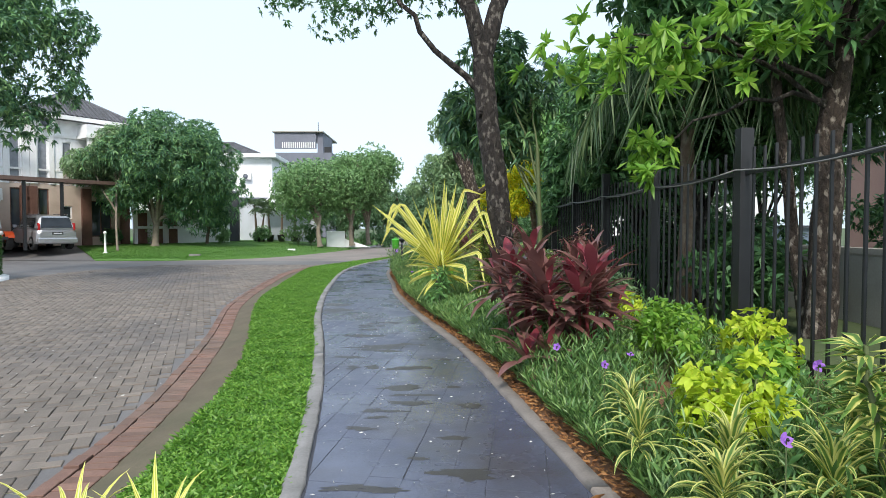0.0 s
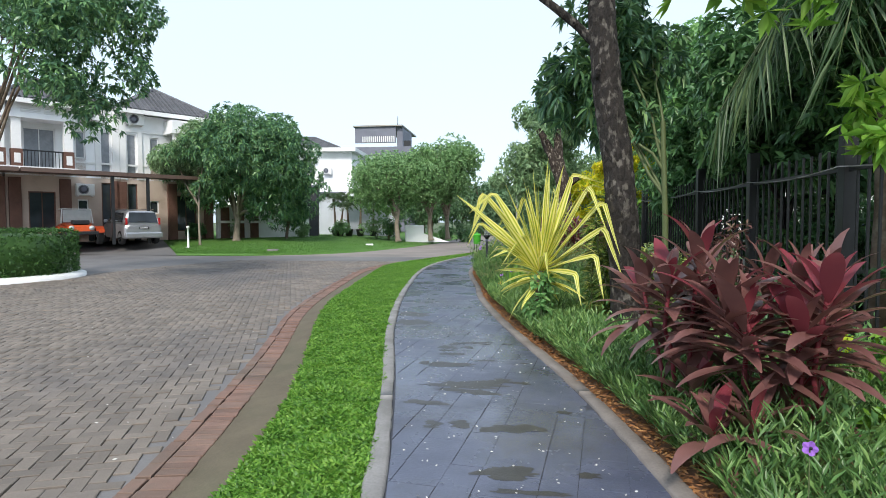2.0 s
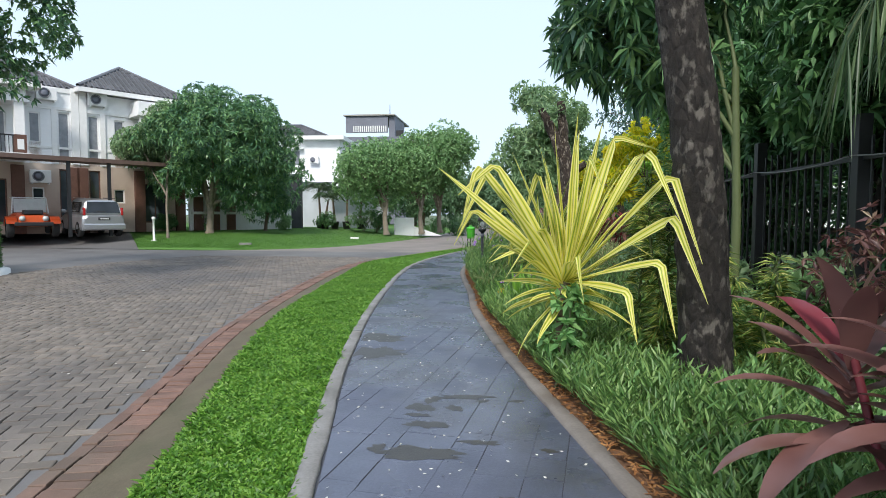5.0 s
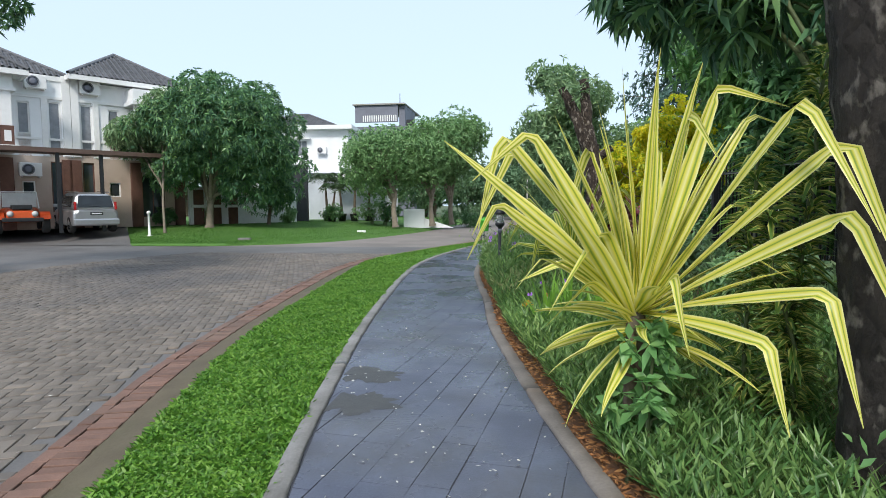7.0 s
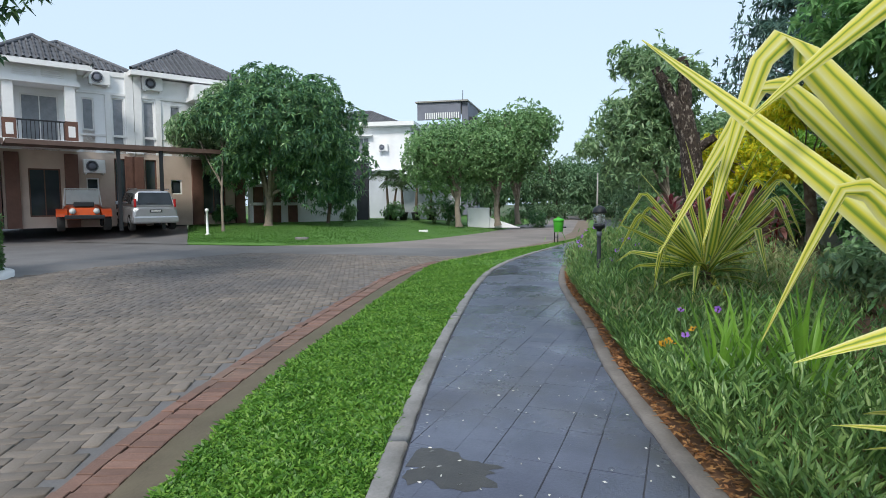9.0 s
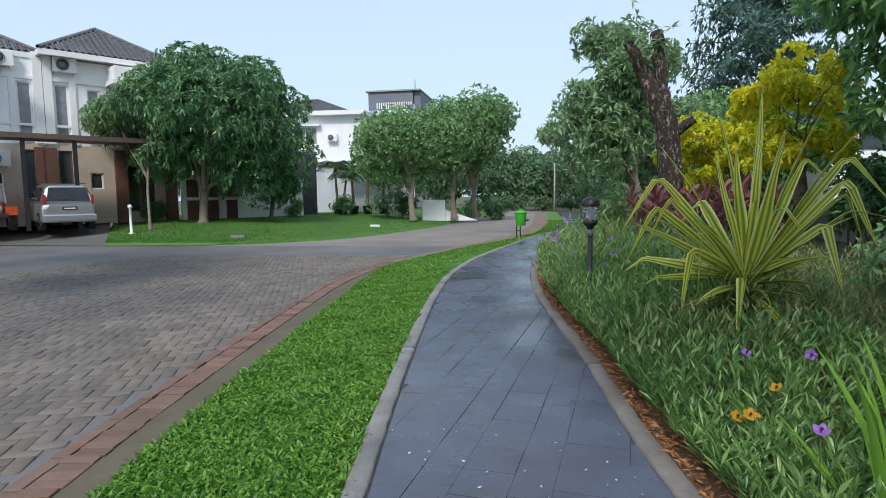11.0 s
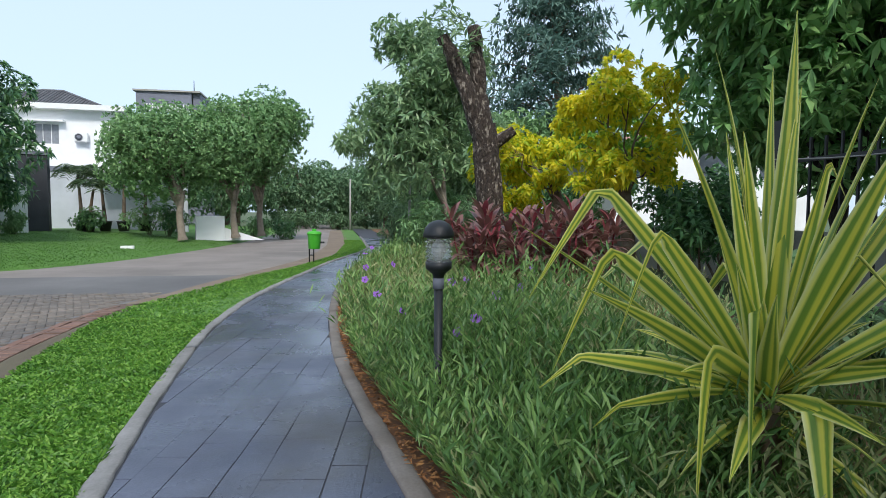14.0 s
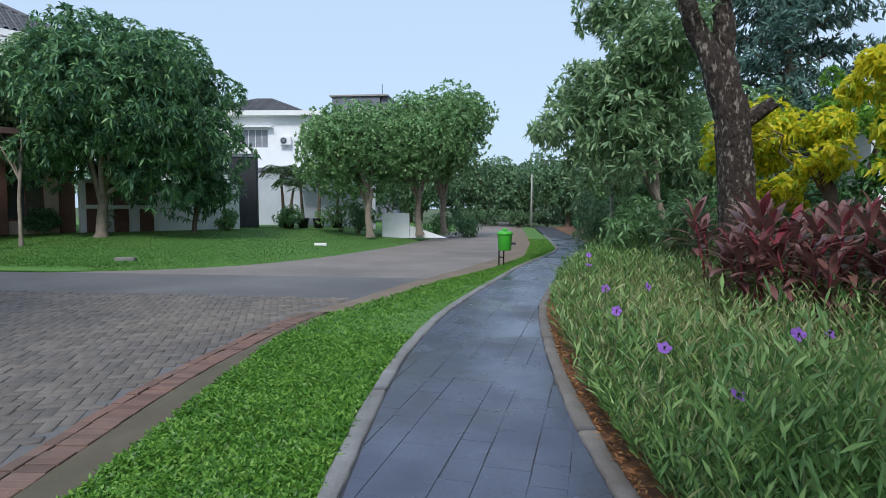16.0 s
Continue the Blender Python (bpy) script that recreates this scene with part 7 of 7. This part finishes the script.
for fx, fy, fz in [(0.84, 4.26, 0.52), (1.12, 4.0, 0.45), (1.33, 4.1, 0.5), (1.25, 2.1, 0.62), (1.75, 2.7, 0.75), (-0.6, 11.85, 0.5), (-0.45, 13.1, 0.45), (-0.2, 12.9, 0.5), (-1.35, 17.5, 0.5), (-1.4, 18.6, 0.5), (-1.2, 16.9, 0.45), (-0.85, 16.0, 0.55), (-0.55, 16.6, 0.6), (-1.35, 19.4, 0.55), (-1.05, 19.2, 0.6), (-0.6, 17.4, 0.62), (-0.72, 17.45, 0.6), (-0.25, 17.0, 0.6), (-1.28, 21.0, 0.6), (-1.1, 22.4, 0.6), (0.2, 18.0, 0.65), (-0.9, 16.3, 0.4)]:
    flower_at(fx, fy, fz + (0.2 if fy > 14 else 0.02), 1.45 if fy > 14 else 1.1, 55 + 20 * rng.standard_normal())
for fx, fy, fz in ((-0.62, 12.5, 0.4), (-0.58, 12.56, 0.37), (-0.65, 12.58, 0.36), (-0.4, 12.8, 0.44)):
    flower_at(fx, fy, fz - 0.07, 1.25, 35 + 20 * rng.standard_normal(), M_ORANGE, "orange-yellow blossom in the ground cover")

# grass blades on the verge and the lawn edge
n = 150000
y = np.where(rng.random(n) < 0.1, -4 + 5 * rng.random(n), 0.8 + 20 * rng.random(n) ** 1.25)
x = GRASS_L(y) - 0.03 + (KERB_L(y) - 0.02 - GRASS_L(y)) * rng.random(n)
clump = 0.6 + 0.6 * np.sin(x * 7 + 3 * np.sin(y * 3)) * np.sin(y * 6)
zz = -0.05 + 0.04 * (x - GRASS_L(y)) / (KERB_L(y) - GRASS_L(y))
az = rng.random(n) * 2 * np.pi
v, f, uv = leaves_np(np.stack([x, y, zz], 1), np.stack([np.cos(az), np.sin(az), 0.7 + 0.9 * rng.random(n)], 1), 0.05 + 0.05 * clump * rng.random(n), 0.017, 0.25, 0.2, light=True)
tagged(place("grass", mesh_np("grass", v, f, M_GRASS)), "short bright carpet grass on the verge", "grass", kind="stuff")
n = 26000
y = 20 + 22 * rng.random(n)
x = GRASS_L(y) - 0.03 + (KERB_L(y) - 0.02 - GRASS_L(y)) * rng.random(n)
az = rng.random(n) * 2 * np.pi
v, f, uv = leaves_np(np.stack([x, y, np.full(n, -0.04)], 1), np.stack([np.cos(az), np.sin(az), 0.7 + 0.9 * rng.random(n)], 1), 0.085, 0.018, 0.25, 0.2, light=True)
tagged(place("grass", mesh_np("grass", v, f, M_GRASS)), "short bright carpet grass on the verge", "grass", kind="stuff")
n = 42000
y = 26.9 + 16 * rng.random(n) ** 1.5
x0 = np.interp(y, [26.9, 33, 62], [-15.9, -20.5, -42])
x = x0 + (FAR_X(y) - x0) * rng.random(n)
az = rng.random(n) * 2 * np.pi
v, f, uv = leaves_np(np.stack([x, y, lawn_height(x, y) - 0.01], 1), np.stack([np.cos(az), np.sin(az), 0.8 + 0.9 * rng.random(n)], 1), 0.075, 0.02, 0.25, 0.2, light=True)
tagged(place("lawn_grass", mesh_np("lawn_grass", v, f, M_LAWNBLADE)), "mown grass on the house lawn", "grass", kind="stuff")

# leaf litter along the bed kerb, petals on the path
n = 9000
y = 0.5 + 24 * rng.random(n) ** 1.2
x = KERB_R(y) + 0.065 + 0.32 * rng.random(n) ** 1.4
v, f, uv = leaves_np(np.stack([x, y, 0.005 + 0.03 * rng.random(n)], 1), np.concatenate([rng.standard_normal((n, 2)), 0.15 * rng.standard_normal((n, 1))], 1), 0.035 + 0.03 * rng.random(n), 0.016, 0.0, 0.1)
tagged(place("leaf_litter", mesh_np("leaf_litter", v, f, M_LITTER)), "orange-brown dry leaf litter by the kerb", "leaf litter", kind="stuff")
n = 420
y = 1.5 + 11.5 * rng.random(n)
x = KERB_L(y) + 0.1 + (KERB_R(y) - KERB_L(y) - 0.2) * rng.random(n)
v, f, uv = leaves_np(np.stack([x, y, np.full(n, 0.006)], 1), np.concatenate([rng.standard_normal((n, 2)), 0.05 * rng.standard_normal((n, 1))], 1), 0.018 + 0.014 * rng.random(n), 0.011, 0.0, 0.1)
tagged(place("fallen_petals", mesh_np("fallen_petals", v, f, M_WHITEBIT)), "pale fallen petals on the damp path", "fallen petals", kind="stuff")
n = 150
y = 1.5 + 9 * rng.random(n)
x = ROAD_R(y) - 3.5 * rng.random(n)
v, f, uv = leaves_np(np.stack([x, y, np.full(n, -0.095)], 1), np.concatenate([rng.standard_normal((n, 2)), 0.05 * rng.standard_normal((n, 1))], 1), 0.02 + 0.02 * rng.random(n), 0.012, 0.0, 0.1)
tagged(place("fallen_petals", mesh_np("fallen_petals", v, f, M_WHITEBIT)), "pale fallen petals on the road", "fallen petals", kind="stuff")
for k in range(7):
    tg = thing("fallen_twig", pose(1.0 + 0.24 * k, 12.9 + 0.4 * ((k * 3) % 7), 0.1, 0, 0, 40 * k), "dry fallen twig on bare soil", "twig", "fallen twigs")
    place("twig", tubes_mesh("twig", [tube_np(bend((-0.3, 0, 0), (0.35, 0.1, 0.02), 0.03, 7, 0.02), np.linspace(0.009, 0.004, 7), 5)], M_PALEBARK), tg)
dl = thing("dry_leaf", pose(0.72, 2.95, 0.012), "curled orange-brown dry leaf on the path", "leaf")
v, f, uv = leaves_np(np.array([[0, 0, 0.0]]), np.array([[0.9, 0.35, 0.12]]), 0.14, 0.08, 0.0, 0.35)
place("blade", mesh_np("blade", v, f, M_LITTER), dl)

# ---- small pieces of floor and edging ----
slabs = path_slabs()
near_slabs = [s for s in slabs if s[0] > 2.0][:300]
for yl, q in near_slabs:
    c = np.mean(q, 0)
    place("slab", slab_mesh("slab", [p - c for p in q], -0.02, 0.0, M_PATH, 0.0011), path_base, m=pose(c[0], c[1], 0))
kept = {id(s[1]) for s in near_slabs}
rest = bmesh.new()
for yl, q in slabs:
    if id(q) in kept:
        continue
    n = len(q)
    top = [rest.verts.new((*p, 0.0)) for p in inset(q, 0.0011)]
    low = [rest.verts.new((*p, -0.012)) for p in q]
    for k in range(n):
        rest.faces.new((low[k], low[(k + 1) % n], top[(k + 1) % n], top[k]))
    rest.faces.new(top)
tagged(part("path_slabs", rest, M_PATH, path_base), kind="stuff")

bricks = edging_bricks()
edging = thing("brick_edging", pose(0, 0, 0), "weathered red brick edging laid along the road", "brick edging", kind="structure")
shared = {}
for k, (yl, q) in enumerate([b for b in bricks if b[0] > 2][:300]):
    q = np.array(q)
    c = q.mean(0)
    e = q[1] - q[0]
    long = np.linalg.norm(e)
    ang = math.degrees(math.atan2(e[1], e[0]))
    key = round(long, 2)
    if key not in shared:
        w = np.linalg.norm(q[2] - q[1]) / 2
        shared[key] = slab_mesh("brick", [np.array(p) for p in ((-long / 2, -w), (long / 2, -w), (long / 2, w), (-long / 2, w))], -0.03, 0.0, M_BRICK, 0.006)
    place("brick", shared[key], edging, m=pose(c[0], c[1], -0.092 + 0.003 * rng.standard_normal(), 0.6 * rng.standard_normal(), 0.6 * rng.standard_normal(), ang))
rest_b = [b for b in bricks if b[0] <= 2] + [b for b in bricks if b[0] > 2][300:]
tagged(place("bricks", plates("bricks", [b[1] for b in rest_b], -0.12, -0.092, M_BRICK), edging), kind="stuff")

pav = road_pavers()
pav.sort(key=lambda r: abs(r[1][1] - 6.5) + abs(r[0]) * 1.5)
pmesh = {}
for _, c, hx, hy in pav[:300]:
    a, b = np.linalg.norm(hx), np.linalg.norm(hy)
    key = a > b
    if key not in pmesh:
        pmesh[key] = slab_mesh("paver", [hx * s + hy * t for s, t in ((-1, -1), (1, -1), (1, 1), (-1, 1))], -0.02, 0.0, M_PAVER, 0.006)
    place("paver", pmesh[key], road, m=pose(c[0], c[1], -0.103 + 0.0025 * rng.standard_normal(), 0.7 * rng.standard_normal(), 0.7 * rng.standard_normal(), 0))
more = [[c - hx - hy, c + hx - hy, c + hx + hy, c - hx + hy] for _, c, hx, hy in pav[300:]]
tagged(place("pavers", plates("pavers", more, -0.13, -0.103, M_PAVER), road), kind="stuff")
